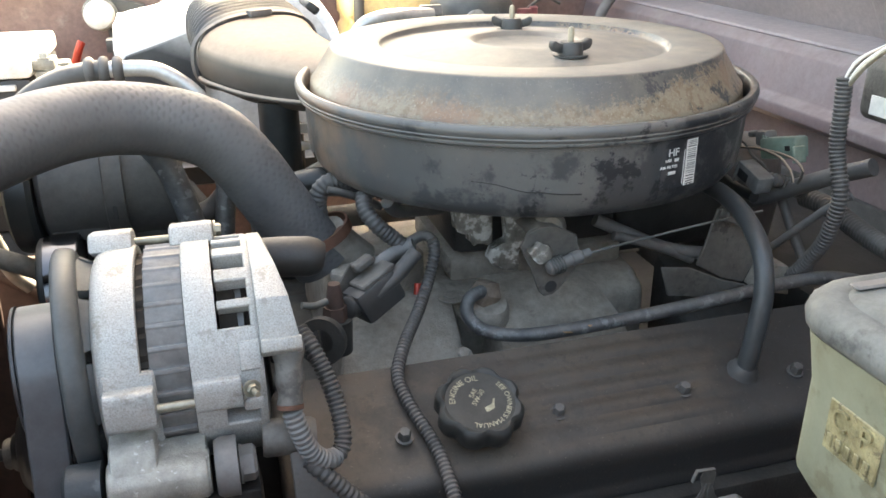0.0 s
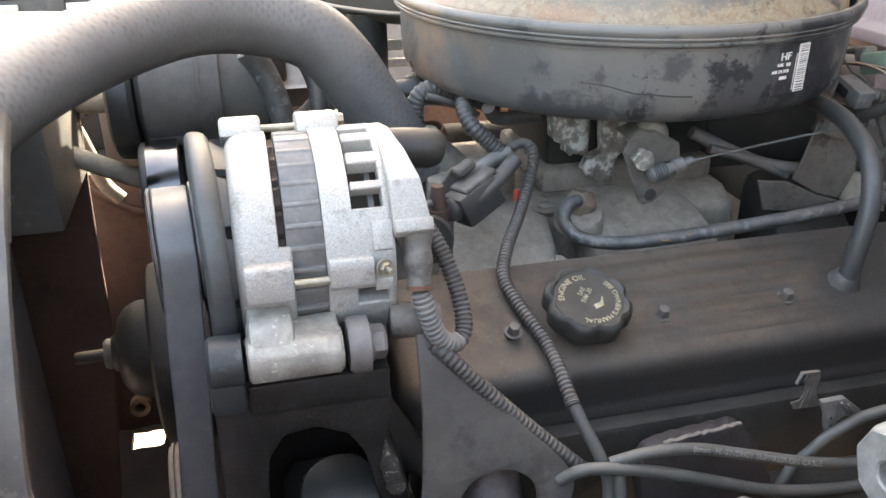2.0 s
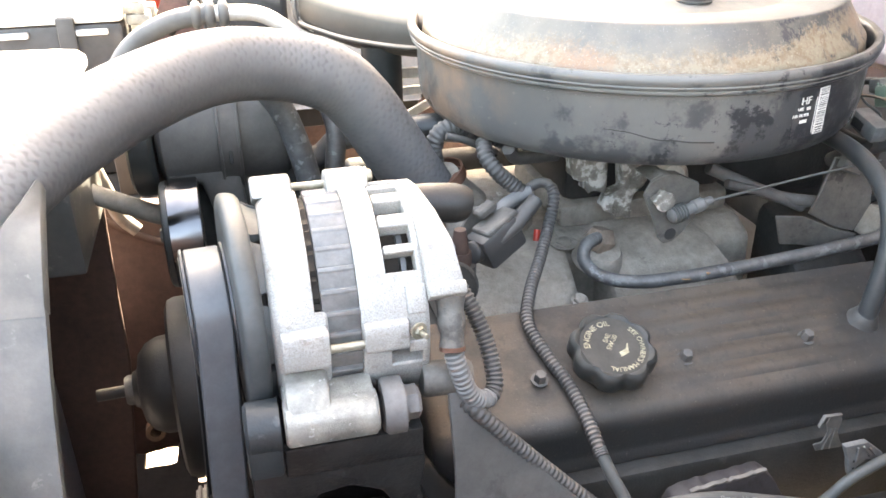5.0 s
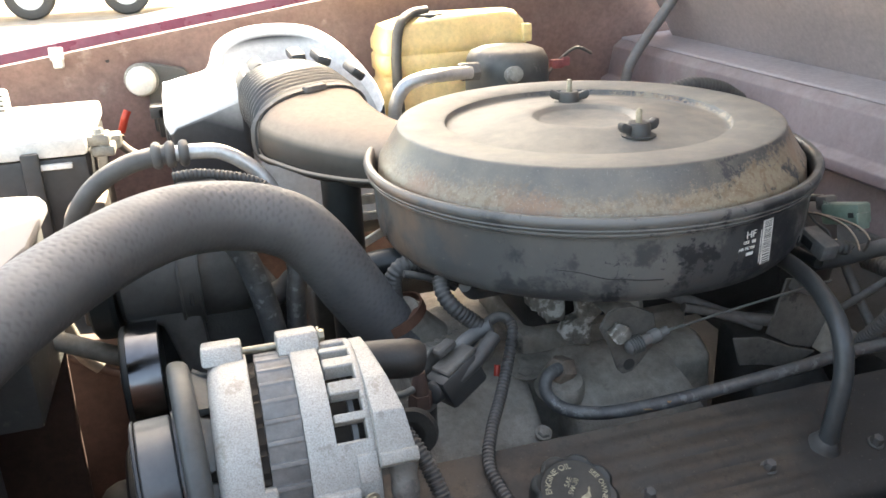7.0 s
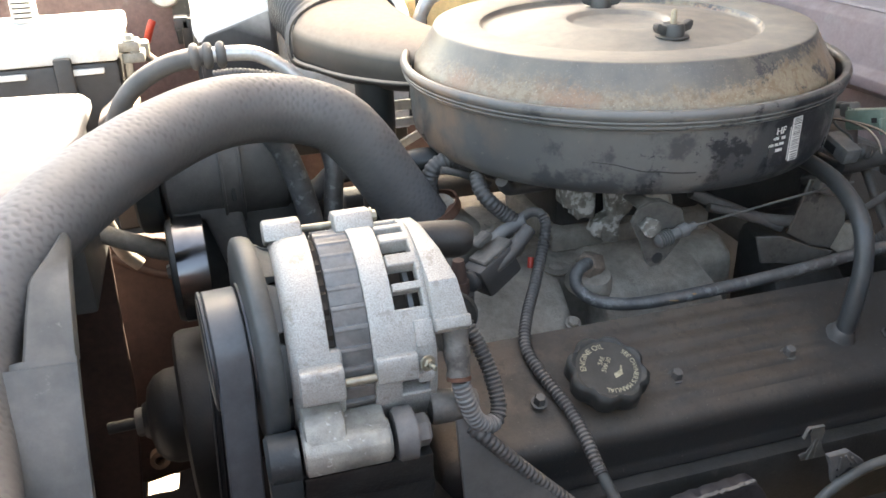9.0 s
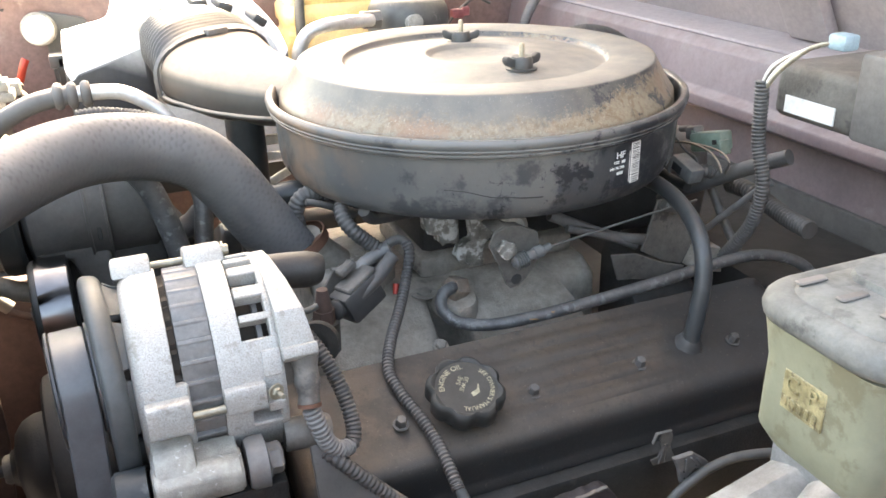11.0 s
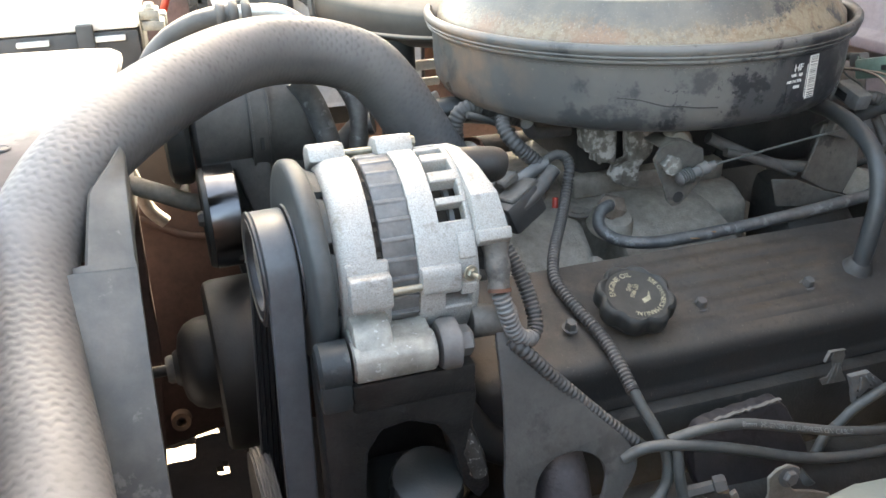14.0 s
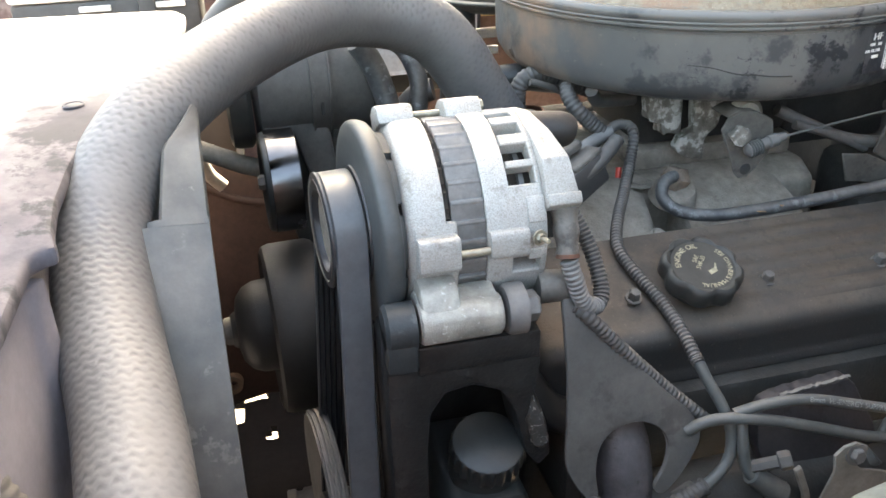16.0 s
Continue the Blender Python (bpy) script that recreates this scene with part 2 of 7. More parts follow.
M_CAPB = mat("dusty black cap plastic", (0.030, 0.031, 0.030), 0.5, 0, 0.2, 40, 0.2, dust=0.35, dust_sun_col=(0.125, 0.120, 0.100), patchy=0.2, grit=0.12)
# Pale tone imitates haze over the rear of the bay.
M_FIREHOSE = mat("mauve-grey rubber lightened for haze", (0.17, 0.158, 0.155), 0.6, 0, 0.2, 30, 0.1, dust=0.5, dust_sun_col=(0.33, 0.295, 0.28), grit=0.08)
M_BREATHER = mat("smooth dark rubber", (0.048, 0.052, 0.054), 0.36, 0, 0.15, 40, 0.08, dust=0.2, dust_sun_col=(0.20, 0.195, 0.185), grit=0.08)
M_NUT = mat("tan dust-caked steel", (0.20, 0.155, 0.12), 0.7, 0, 0.3, 90, 0.4)
# Lighter copy of the panel plastic, lifting its shaded sides by colour.
M_SIDE = mat("panel plastic lightened for its shaded side", (0.180, 0.171, 0.188), 0.7, 0, 0.12, 10, 0.1, stain=0.42, stain_col=(0.150, 0.138, 0.146), stain_scale=8, spec=0.25, grit=0.06)
M_CLIP = mat("dusty spring steel", (0.17, 0.162, 0.148), 0.5, 0.3, 0.25, 60, 0.2, dust=0.3, dust_sun_col=DUST)
M_LEADD = mat("dusty grey plastic", (0.15, 0.15, 0.146), 0.6, 0, 0.2, 60, 0.2, dust=0.3, dust_sun_col=DUST)
M_THOSE = mat("green-grey dusty rubber", (0.020, 0.026, 0.024), 0.85, 0, 0.2, 40, 0.1, spec=0.2, dust=0.6, dust_sun_col=(0.036, 0.043, 0.039), stain=0.42, stain_col=(0.014, 0.016, 0.016), stain_scale=30, grit=0.05)
M_RUNNER = mat("purple-grey burnt iron", (0.072, 0.066, 0.070), 0.6, 0.1, 0.3, 40, 0.5, stain=0.42, stain_col=(0.035, 0.03, 0.03), stain_scale=50, fine=300)
M_SHIELD = mat("blue-grey heat shield", (0.052, 0.047, 0.049), 0.55, 0.15, 0.2, 24, 0.2, stain=0.40, stain_col=(0.034, 0.028, 0.028), stain_scale=30)
M_BRACKET = mat("grimy bracket iron", (0.020, 0.020, 0.020), 0.40, 0.1, 0.35, 40, 0.9, dust=0.10, dust_sun_col=(0.09, 0.085, 0.08), stain=0.40, stain_col=(0.036, 0.036, 0.036), stain_scale=60, fine=260)
M_ARM = mat("white-flecked iron", (0.05, 0.048, 0.044), 0.6, 0.1, 0.3, 60, 0.8, stain=0.42, stain_col=(0.36, 0.35, 0.33), stain_scale=260, fine=500)
M_GRIME = mat("oil-streaked steel plate", (0.086, 0.085, 0.082), 0.5, 0.1, 0.22, 20, 0.25, dust=0.25, dust_sun_col=DUST, stain=0.44, stain_col=(0.058, 0.056, 0.054), stain_scale=22, fine=400, grit=0.10)
M_RAIL = mat("brown dusty frame steel", (0.055, 0.047, 0.041), 0.8, 0, 0.35, 20, 0.3, dust=0.8, dust_sun_col=(0.15, 0.125, 0.105))
M_DUSTY = mat("dust-coated steel", (0.105, 0.098, 0.088), 0.65, 0.05, 0.3, 30, 0.4, dust=0.45, dust_sun_col=(0.27, 0.242, 0.21), stain=0.42, stain_col=(0.055, 0.052, 0.048), stain_scale=45)
# Darker copy of the casting, with the vanes' shade in its colour.
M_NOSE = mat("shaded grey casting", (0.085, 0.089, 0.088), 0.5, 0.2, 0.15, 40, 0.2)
M_REDD = mat("dusty red plastic", (0.30, 0.085, 0.09), 0.6, 0, 0.2, 60, 0.1, dust=0.4, dust_sun_col=(0.34, 0.25, 0.24))
M_HOOD = mat("dusty mauve primer", (0.40, 0.345, 0.34), 0.55, 0, 0.14, 4, 0.05, stain=0.42, stain_col=(0.33, 0.27, 0.27), stain_scale=5, grit=0.1)
M_BLUE = mat("pale blue plastic", (0.30, 0.42, 0.48), 0.5, 0, 0.1, 40, 0.05)
M_RIBS = mat("ribbed bellows rubber", (0.05, 0.052, 0.055), 0.45, 0, 0.2, 30, 0.1, dust=0.2, dust_sun_col=(0.17, 0.17, 0.165), grit=0.05)
M_LIDG = mat("dusty grey lid plastic", (0.115, 0.122, 0.120), 0.6, 0, 0.25, 40, 0.25, dust=0.5, dust_sun_col=(0.235, 0.228, 0.195), stain=0.475, stain_col=(0.045, 0.05, 0.054), stain_scale=30, spec=0.3)
M_TAB2 = mat("rust-stained brown steel", (0.17, 0.105, 0.068), 0.75, 0, 0.3, 40, 0.3)
M_TABS = mat("dusty beige steel", (0.26, 0.235, 0.20), 0.7, 0, 0.25, 30, 0.2)


class Nodes:
    """A short way to write node materials."""

    def __init__(self, name):
        self.m = bpy.data.materials.new(name)
        self.m.use_nodes = True
        self.t = self.m.node_tree
        self.b = self.t.nodes["Principled BSDF"]
        self.tc = self.t.nodes.new("ShaderNodeTexCoord")

    def put(self, socket, value):
        if isinstance(value, (int, float)):
            socket.default_value = value
        elif isinstance(value, tuple):
            socket.default_value = (*value, 1)
        else:
            self.t.links.new(value, socket)

    def noise(self, scale, detail=6, rough=0.6):
        n = self.t.nodes.new("ShaderNodeTexNoise")
        n.inputs["Scale"].default_value, n.inputs["Detail"].default_value, n.inputs["Roughness"].default_value = scale, detail, rough
        self.t.links.new(self.tc.outputs["Object"], n.inputs["Vector"])
        return n.outputs["Fac"]

    def xyz(self, source="Object"):
        s = self.t.nodes.new("ShaderNodeSeparateXYZ")
        if source == "Normal":
            g = self.t.nodes.new("ShaderNodeNewGeometry")
            self.t.links.new(g.outputs["Normal"], s.inputs[0])
        else:
            self.t.links.new(self.tc.outputs[source], s.inputs[0])
        return s.outputs

    def math(self, op, a, b=0.0, clamp=False):
        n = self.t.nodes.new("ShaderNodeMath")
        n.operation, n.use_clamp = op, clamp
        self.put(n.inputs[0], a)
        self.put(n.inputs[1], b)
        return n.outputs[0]

    def ramp(self, v, a, b, c=0.0, d=1.0):
        n = self.t.nodes.new("ShaderNodeMapRange")
        for k, q in zip(("From Min", "From Max", "To Min", "To Max"), (a, b, c, d)):
            n.inputs[k].default_value = q
        self.put(n.inputs["Value"], v)
        return n.outputs["Result"]

    def mix(self, f, a, b):
        n = self.t.nodes.new("ShaderNodeMix")
        n.data_type = "RGBA"
        self.put(n.inputs["Factor"], f)
        self.put(n.inputs["A"], a)
        self.put(n.inputs["B"], b)
        return n.outputs["Result"]

    def done(self, colour, rough, height=None, strength=0.2, metal=0.0, distance=0.001):
        self.put(self.b.inputs["Base Color"], colour)
        self.put(self.b.inputs["Roughness"], rough)
        self.b.inputs["Metallic"].default_value = metal
        if height is not None:
            bp = self.t.nodes.new("ShaderNodeBump")
            bp.inputs["Strength"].default_value, bp.inputs["Distance"].default_value = strength, distance
            self.put(bp.inputs["Height"], height)
            self.t.links.new(bp.outputs["Normal"], self.b.inputs["Normal"])
        return self.m


def lid_material():
    """Blue-black paint, scaling away from the lower edge under tan dust and rust, dust-covered on top."""
    q = Nodes("flaking painted steel lid")
    p, up = q.xyz(), q.xyz("Normal")["Z"]
    side = q.ramp(p["X"], 0.12, 0.26)
    film = q.mix(q.ramp(q.noise(9, 8, 0.66), 0.36, 0.64), (0.100, 0.099, 0.096), (0.205, 0.182, 0.148))
    paint = q.mix(q.math("MULTIPLY", side, q.ramp(q.noise(16, 8, 0.7), 0.36, 0.56, 1.0, 0.2)), film, (0.050, 0.055, 0.062))
    low = q.math("ADD", q.ramp(p["Z"], 1.270, 1.244, -0.18, 0.09), q.ramp(p["X"], 0.18, 0.33, 0.0, 0.17))
    flake = q.math("ADD", q.math("ADD", q.math("MULTIPLY", q.noise(17, 10, 0.72), 0.55), q.math("MULTIPLY", q.noise(320, 6, 0.8), 0.45)), low)
    tan = q.math("ADD", q.math("MULTIPLY", q.ramp(flake, 0.475, 0.505, 0.0, 0.92), side), q.math("MULTIPLY", q.ramp(flake, 0.43, 0.56, 0.0, 0.85), q.ramp(side, 0.0, 1.0, 1.0, 0.0)))
    rust = q.mix(q.ramp(q.noise(150, 6, 0.7), 0.45, 0.60), (0.275, 0.228, 0.160), (0.205, 0.145, 0.092))
    rust = q.mix(q.ramp(q.noise(13, 6, 0.65), 0.50, 0.62, 0.0, 0.7), rust, (0.275, 0.150, 0.088))
    rust = q.mix(q.ramp(q.noise(420, 3, 0.6), 0.62, 0.67, 0.0, 0.7), rust, (0.40, 0.34, 0.25))
    right = q.ramp(p["X"], 0.14, 0.26)
    chip = q.math("MULTIPLY", q.ramp(q.noise(30, 10, 0.75), 0.545, 0.575), right)
    col = q.mix(tan, paint, rust)
    col = q.mix(chip, col, (0.025, 0.030, 0.040))
    top = q.math("MULTIPLY", q.ramp(up, 0.75, 0.97), q.ramp(q.noise(14, 8, 0.68), 0.25, 0.6, 0.70, 1.0))
    dust = q.mix(q.ramp(q.noise(26, 9, 0.7), 0.38, 0.62), (0.285, 0.256, 0.215), (0.195, 0.187, 0.170))
    col = q.mix(top, col, dust)
    col = q.mix(q.ramp(q.noise(700, 3), 0.62, 0.70, 0.0, 0.5), col, (0.33, 0.30, 0.25))
    rough = q.mix(top, (0.30, 0.30, 0.30), (0.60, 0.60, 0.60))
    return q.done(col, rough, q.math("ADD", q.math("MULTIPLY", tan, 0.7), q.noise(420, 3)), 0.32, 0.0, 0.0006)


def can_material():
    """Thin grey dust over blue-black paint that shows through in patches, with a rusty streak towards the front."""
    q = Nodes("dusty black painted steel")
    p, up = q.xyz(), q.xyz("Normal")["Z"]
    film = q.mix(q.ramp(q.noise(7, 7, 0.6), 0.36, 0.66), (0.090, 0.091, 0.091), (0.155, 0.149, 0.138))
    patch = q.ramp(q.math("ADD", q.math("ADD", q.noise(11, 10, 0.68), q.ramp(p["Z"], 1.225, 1.17, -0.04, 0.04)), q.ramp(p["X"], 0.02, 0.26, -0.10, 0.07)), 0.46, 0.51, 0.0, 0.92)
    col = q.mix(q.math("MULTIPLY", patch, 0.72), film, (0.026, 0.030, 0.035))
    crisp = q.ramp(q.math("ADD", q.noise(30, 12, 0.76), q.ramp(p["X"], 0.05, 0.28, -0.12, 0.07)), 0.52, 0.55, 0.0, 0.92)
    col = q.mix(crisp, col, (0.018, 0.020, 0.024))
    front = q.math("MULTIPLY", q.ramp(p["X"], 0.030, -0.01), q.ramp(q.noise(20, 6), 0.40, 0.60))
    col = q.mix(q.math("MULTIPLY", front, 0.8), col, (0.25, 0.165, 0.115))
    col = q.mix(q.ramp(up, 0.3, 0.9, 0.0, 0.55), col, (0.25, 0.235, 0.21))
    scr = q.ramp(q.noise(160, 4), 0.66, 0.72)
    col = q.mix(q.math("MULTIPLY", scr, 0.5), col, (0.20, 0.18, 0.15))
    return q.done(col, q.ramp(q.noise(30), 0.3, 0.7, 0.26, 0.50), q.math("ADD", q.noise(40, 6), q.noise(500, 2)), 0.15)


def hose_material():
    """Rubber moulded over a woven sleeve: staggered shallow dimples, dusty on top."""
    q = Nodes("woven rubber hose")
    uv = q.xyz("UV")
    wave = q.math("MULTIPLY", q.math("SINE", q.math("MULTIPLY", uv["X"], 6.2832)), q.math("SINE", q.math("MULTIPLY", uv["Y"], 6.2832)))
    rows = q.math("SINE", q.math("ADD", q.math("ADD", q.math("MULTIPLY", uv["X"], 12.5664), q.ramp(q.noise(45, 3), 0.2, 0.8, -1.6, 1.6)), q.math("MULTIPLY", q.math("SINE", q.math("MULTIPLY", uv["Y"], 6.2832)), 0.9)))
    wave = q.math("ADD", q.math("MULTIPLY", wave, 0.55), q.math("MULTIPLY", rows, 0.45))
    pit = q.ramp(q.math("ADD", q.math("MULTIPLY", wave, q.ramp(q.noise(14, 3), 0.35, 0.65, 0.25, 1.0)), q.ramp(q.noise(110, 4), 0.3, 0.7, -0.25, 0.25)), -1.0, 0.6)
    up = q.xyz("Normal")["Z"]
    base = q.mix(q.ramp(q.noise(18, 5), 0.35, 0.65), (0.056, 0.055, 0.057), (0.088, 0.086, 0.085))
    dusty = q.math("MULTIPLY", q.ramp(up, -0.1, 0.95, 0.06, 0.75), q.ramp(q.noise(30, 6), 0.3, 0.7, 0.6, 1.0))
    col = q.mix(dusty, base, (0.228, 0.230, 0.232))
    col = q.mix(q.ramp(pit, 0.15, 0.6, 0.55, 0.0), col, (0.062, 0.061, 0.063))
    return q.done(col, q.ramp(q.noise(40), 0.3, 0.7, 0.5, 0.66), pit, 0.30, 0.0, 0.0014)


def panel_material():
    """Black plastic gone grey: glare painted in towards the far end, dark damp-looking blotches and specks nearer."""
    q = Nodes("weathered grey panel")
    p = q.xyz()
    # Far end is lightened in the base colour to imitate sky glare.
    glare = q.ramp(q.math("ADD", p["Y"], q.ramp(q.noise(9, 7, 0.65), 0.3, 0.7, -0.09, 0.09)), -0.02, 0.20)
    col = q.mix(glare, q.mix(q.ramp(q.noise(40, 8, 0.7), 0.4, 0.6), (0.085, 0.080, 0.092), (0.118, 0.112, 0.126)), (0.27, 0.265, 0.27))
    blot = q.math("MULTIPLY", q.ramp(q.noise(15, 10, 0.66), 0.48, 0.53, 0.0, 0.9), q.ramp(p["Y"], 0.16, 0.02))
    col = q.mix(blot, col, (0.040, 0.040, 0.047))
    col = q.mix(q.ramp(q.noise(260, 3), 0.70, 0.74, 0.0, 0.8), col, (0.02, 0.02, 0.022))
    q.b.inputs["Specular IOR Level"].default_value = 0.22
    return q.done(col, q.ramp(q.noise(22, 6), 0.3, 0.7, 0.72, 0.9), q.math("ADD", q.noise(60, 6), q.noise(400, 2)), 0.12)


def cast_material():
    """Sand-cast aluminium: bright grains, dark pits, soft grey stains."""
    q = Nodes("cast aluminium")
    grain = q.noise(1000, 3, 0.6)
    col = q.mix(q.ramp(grain, 0.38, 0.62), (0.325, 0.320, 0.300), (0.440, 0.433, 0.410))
    col = q.mix(q.ramp(q.noise(1400, 2, 0.5), 0.63, 0.69, 0.0, 0.7), col, (0.15, 0.14, 0.125))
    col = q.mix(q.ramp(q.noise(22, 6), 0.52, 0.66, 0.0, 0.6), col, (0.30, 0.285, 0.25))
    col = q.mix(q.ramp(q.noise(60, 8, 0.7), 0.57, 0.63, 0.0, 0.6), col, (0.21, 0.19, 0.155))
    return q.done(col, q.ramp(grain, 0.3, 0.7, 0.62, 0.36), q.math("ADD", grain, q.math("ADD", q.noise(430, 3), q.noise(120, 4))), 0.42, 0.2, 0.0010)


def cover_material():
    """Black paint under brown dust, soaked dark with oil towards the breather, darker towards the lower flange."""
    q = Nodes("rocker cover paint")
    p, up = q.xyz(), q.xyz("Normal")["Z"]
    dust = q.math("MULTIPLY", q.ramp(up, 0.15, 0.85, 0.05, 0.95), q.ramp(q.noise(30, 8, 0.68), 0.36, 0.62, 0.5, 1.0))
    oil = q.ramp(q.math("ADD", p["X"], q.ramp(q.noise(14, 6), 0.3, 0.7, -0.06, 0.06)), 0.20, 0.275, 1.0, 0.22)
    # The same weight also falls with height, darkening the lower flange.
    oil = q.math("MULTIPLY", oil, q.ramp(q.math("ADD", p["Z"], q.ramp(q.noise(20, 5), 0.3, 0.7, -0.006, 0.006)), 0.985, 1.004, 0.3, 1.0))
    tint = q.mix(q.ramp(q.noise(11, 5), 0.4, 0.6), (0.118, 0.098, 0.078), (0.112, 0.083, 0.060))
    col = q.mix(q.math("MULTIPLY", dust, oil), (0.033, 0.033, 0.033), tint)
    col = q.mix(q.ramp(q.noise(13, 9, 0.7), 0.50, 0.60, 0.0, 0.6), col, (0.040, 0.036, 0.033))
    col = q.mix(q.ramp(q.noise(120, 10, 0.76), 0.50, 0.62, 0.0, 0.55), col, (0.040, 0.036, 0.033))
    col = q.mix(q.ramp(q.noise(380, 4, 0.7), 0.64, 0.70, 0.0, 0.45), col, (0.25, 0.22, 0.18))
    return q.done(col, q.ramp(dust, 0.0, 1.0, 0.42, 0.75), q.math("ADD", q.noise(60, 5), q.noise(500, 3)), 0.25)


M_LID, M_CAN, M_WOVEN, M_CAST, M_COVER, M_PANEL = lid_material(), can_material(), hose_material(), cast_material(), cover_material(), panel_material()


# ---- geometry ----
def spun(bm, x, y, deg=10.0):
    """Turns a mesh about the upright line through (x, y)."""
    p = Matrix.Translation((x, y, 0))
    bm.transform(p @ Matrix.Rotation(radians(deg), 4, "Z") @ p.inverted())
    return bm


def bm_from(verts, faces):
    bm = bmesh.new()
    vs = [bm.verts.new(v) for v in verts]
    for f in faces:
        bm.faces.new([vs[i] for i in f])
    return bm


def axis_matrix(axis):
    """Turns local z onto the named axis or the given direction."""
    d = {"x": Vector((1, 0, 0)), "y": Vector((0, 1, 0)), "z": Vector((0, 0, 1))}[axis] if isinstance(axis, str) else Vector(axis).normalized()
    return d.to_track_quat("Z", "Y").to_matrix().to_4x4()


def lathe(profile, centre=(0, 0, 0), axis="z", seg=48, wobble=None):
    """Revolves (radius, height) pairs round an axis. wobble(angle, radius, height) gives a radius factor."""
    verts, faces = [], []
    for r, h in profile:
        for k in range(seg):
            a = 2 * math.pi * k / seg
            q = r * (wobble(a, r, h) if wobble else 1)
            verts.append((q * math.cos(a), q * math.sin(a), h))
    for i in range(len(profile) - 1):
        for k in range(seg):
            k2 = (k + 1) % seg
            faces.append((i * seg + k, i * seg + k2, (i + 1) * seg + k2, (i + 1) * seg + k))
    bm = bm_from(verts, faces)
    bmesh.ops.remove_doubles(bm, verts=bm.verts, dist=1e-6)
    bmesh.ops.recalc_face_normals(bm, faces=bm.faces)
    bm.transform(Matrix.Translation(centre) @ axis_matrix(axis))
    return bm


def smooth_line(points, step=0.004):
    """A Catmull-Rom curve through the points, at even steps."""
    p = [Vector(q) for q in points]
    p = [2 * p[0] - p[1]] + p + [2 * p[-1] - p[-2]]
    fine = []
    for i in range(1, len(p) - 2):
        for k in range(24):
            t = k / 24
            a, b, c, d = p[i - 1], p[i], p[i + 1], p[i + 2]
            fine.append(0.5 * ((2 * b) + (c - a) * t + (2 * a - 5 * b + 4 * c - d) * t * t + (3 * b - a - 3 * c + d) * t ** 3))
    fine.append(p[-2])
    out, left = [fine[0]], step
    for a, b in zip(fine, fine[1:]):
        d = (b - a).length
        while d >= left > 0:
            a = a.lerp(b, left / d)
            d = (b - a).length
            out.append(a.copy())
            left = step
        left -= d
    if (out[-1] - fine[-1]).length > step * 0.3:
        out.append(fine[-1])
    return out


def tube(points, radius, seg=12, step=0.006, ridge=None, flat=1.0, weave=None):
    """A round tube along a smooth curve. radius: a number or a function of 0..1. ridge: (pitch, depth) for corrugations."""
    if ridge:
        step = ridge[0] / 4
    line = smooth_line(points, step)
    verts, faces = [], []
    tan = [(line[min(i + 1, len(line) - 1)] - line[max(i - 1, 0)]).normalized() for i in range(len(line))]
    side = tan[0].orthogonal().normalized()
    for i, p in enumerate(line):
        side = (side - tan[i] * side.dot(tan[i])).normalized()
        up = tan[i].cross(side)
        r = radius(i / (len(line) - 1)) if callable(radius) else radius
        if ridge:
            r += ridge[1] * (0, 1, 1, 0)[i % 4]
        for k in range(seg):
            a = 2 * math.pi * k / seg
            verts.append(p + r * (math.cos(a) * side + flat * math.sin(a) * up))
    for i in range(len(line) - 1):
        for k in range(seg):
            k2 = (k + 1) % seg
            faces.append((i * seg + k, i * seg + k2, (i + 1) * seg + k2, (i + 1) * seg + k))
    faces += [tuple(reversed(range(seg))), tuple((len(line) - 1) * seg + k for k in range(seg))]
    bm = bm_from(verts, faces)
    if weave:
        lay = bm.loops.layers.uv.new("UVMap")
        for n, f in enumerate(bm.faces):
            if len(f.verts) == 4:
                i, k = divmod(n, seg)
                for lp, (di, dk) in zip(f.loops, ((0, 0), (0, 1), (1, 1), (1, 0))):
                    lp[lay].uv = ((i + di) * step / weave[0], (k + dk) / seg * weave[1])
    bmesh.ops.recalc_face_normals(bm, faces=bm.faces)
    return bm


def box(lo, hi, bevel=0.0, seg=2, turn=None):
    bm = bmesh.new()
    bmesh.ops.create_cube(bm, size=1)
    lo, hi = Vector(lo), Vector(hi)
    c, s = (lo + hi) / 2, hi - lo
    bm.transform(Matrix.Diagonal((*s, 1)))
    if bevel:
        bmesh.ops.bevel(bm, geom=bm.edges[:], offset=bevel, segments=seg, affect="EDGES", profile=0.5)
    if turn:
        bm.transform(turn)
    bm.transform(Matrix.Translation(c))
    return bm


def prism(poly, axis, a, b, bevel=0.0, seg=2):
    """Extrudes a flat outline along an axis. For x the outline is (y, z), for y (x, z), for z (x, y)."""
    k = "xyz".index(axis)

    def put(p, v):
        q = [p[0], p[1]]
        q.insert(k, v)
        return q
    n = len(poly)
    verts = [put(p, a) for p in poly] + [put(p, b) for p in poly]
    faces = [tuple(range(n)), tuple(range(2 * n - 1, n - 1, -1))]
    faces += [(i, (i + 1) % n, n + (i + 1) % n, n + i) for i in range(n)]
    bm = bm_from(verts, faces)
    bmesh.ops.recalc_face_normals(bm, faces=bm.faces)
    if bevel:
        bmesh.ops.bevel(bm, geom=bm.edges[:], offset=bevel, segments=seg, affect="EDGES", profile=0.5, clamp_overlap=True)
    return bm


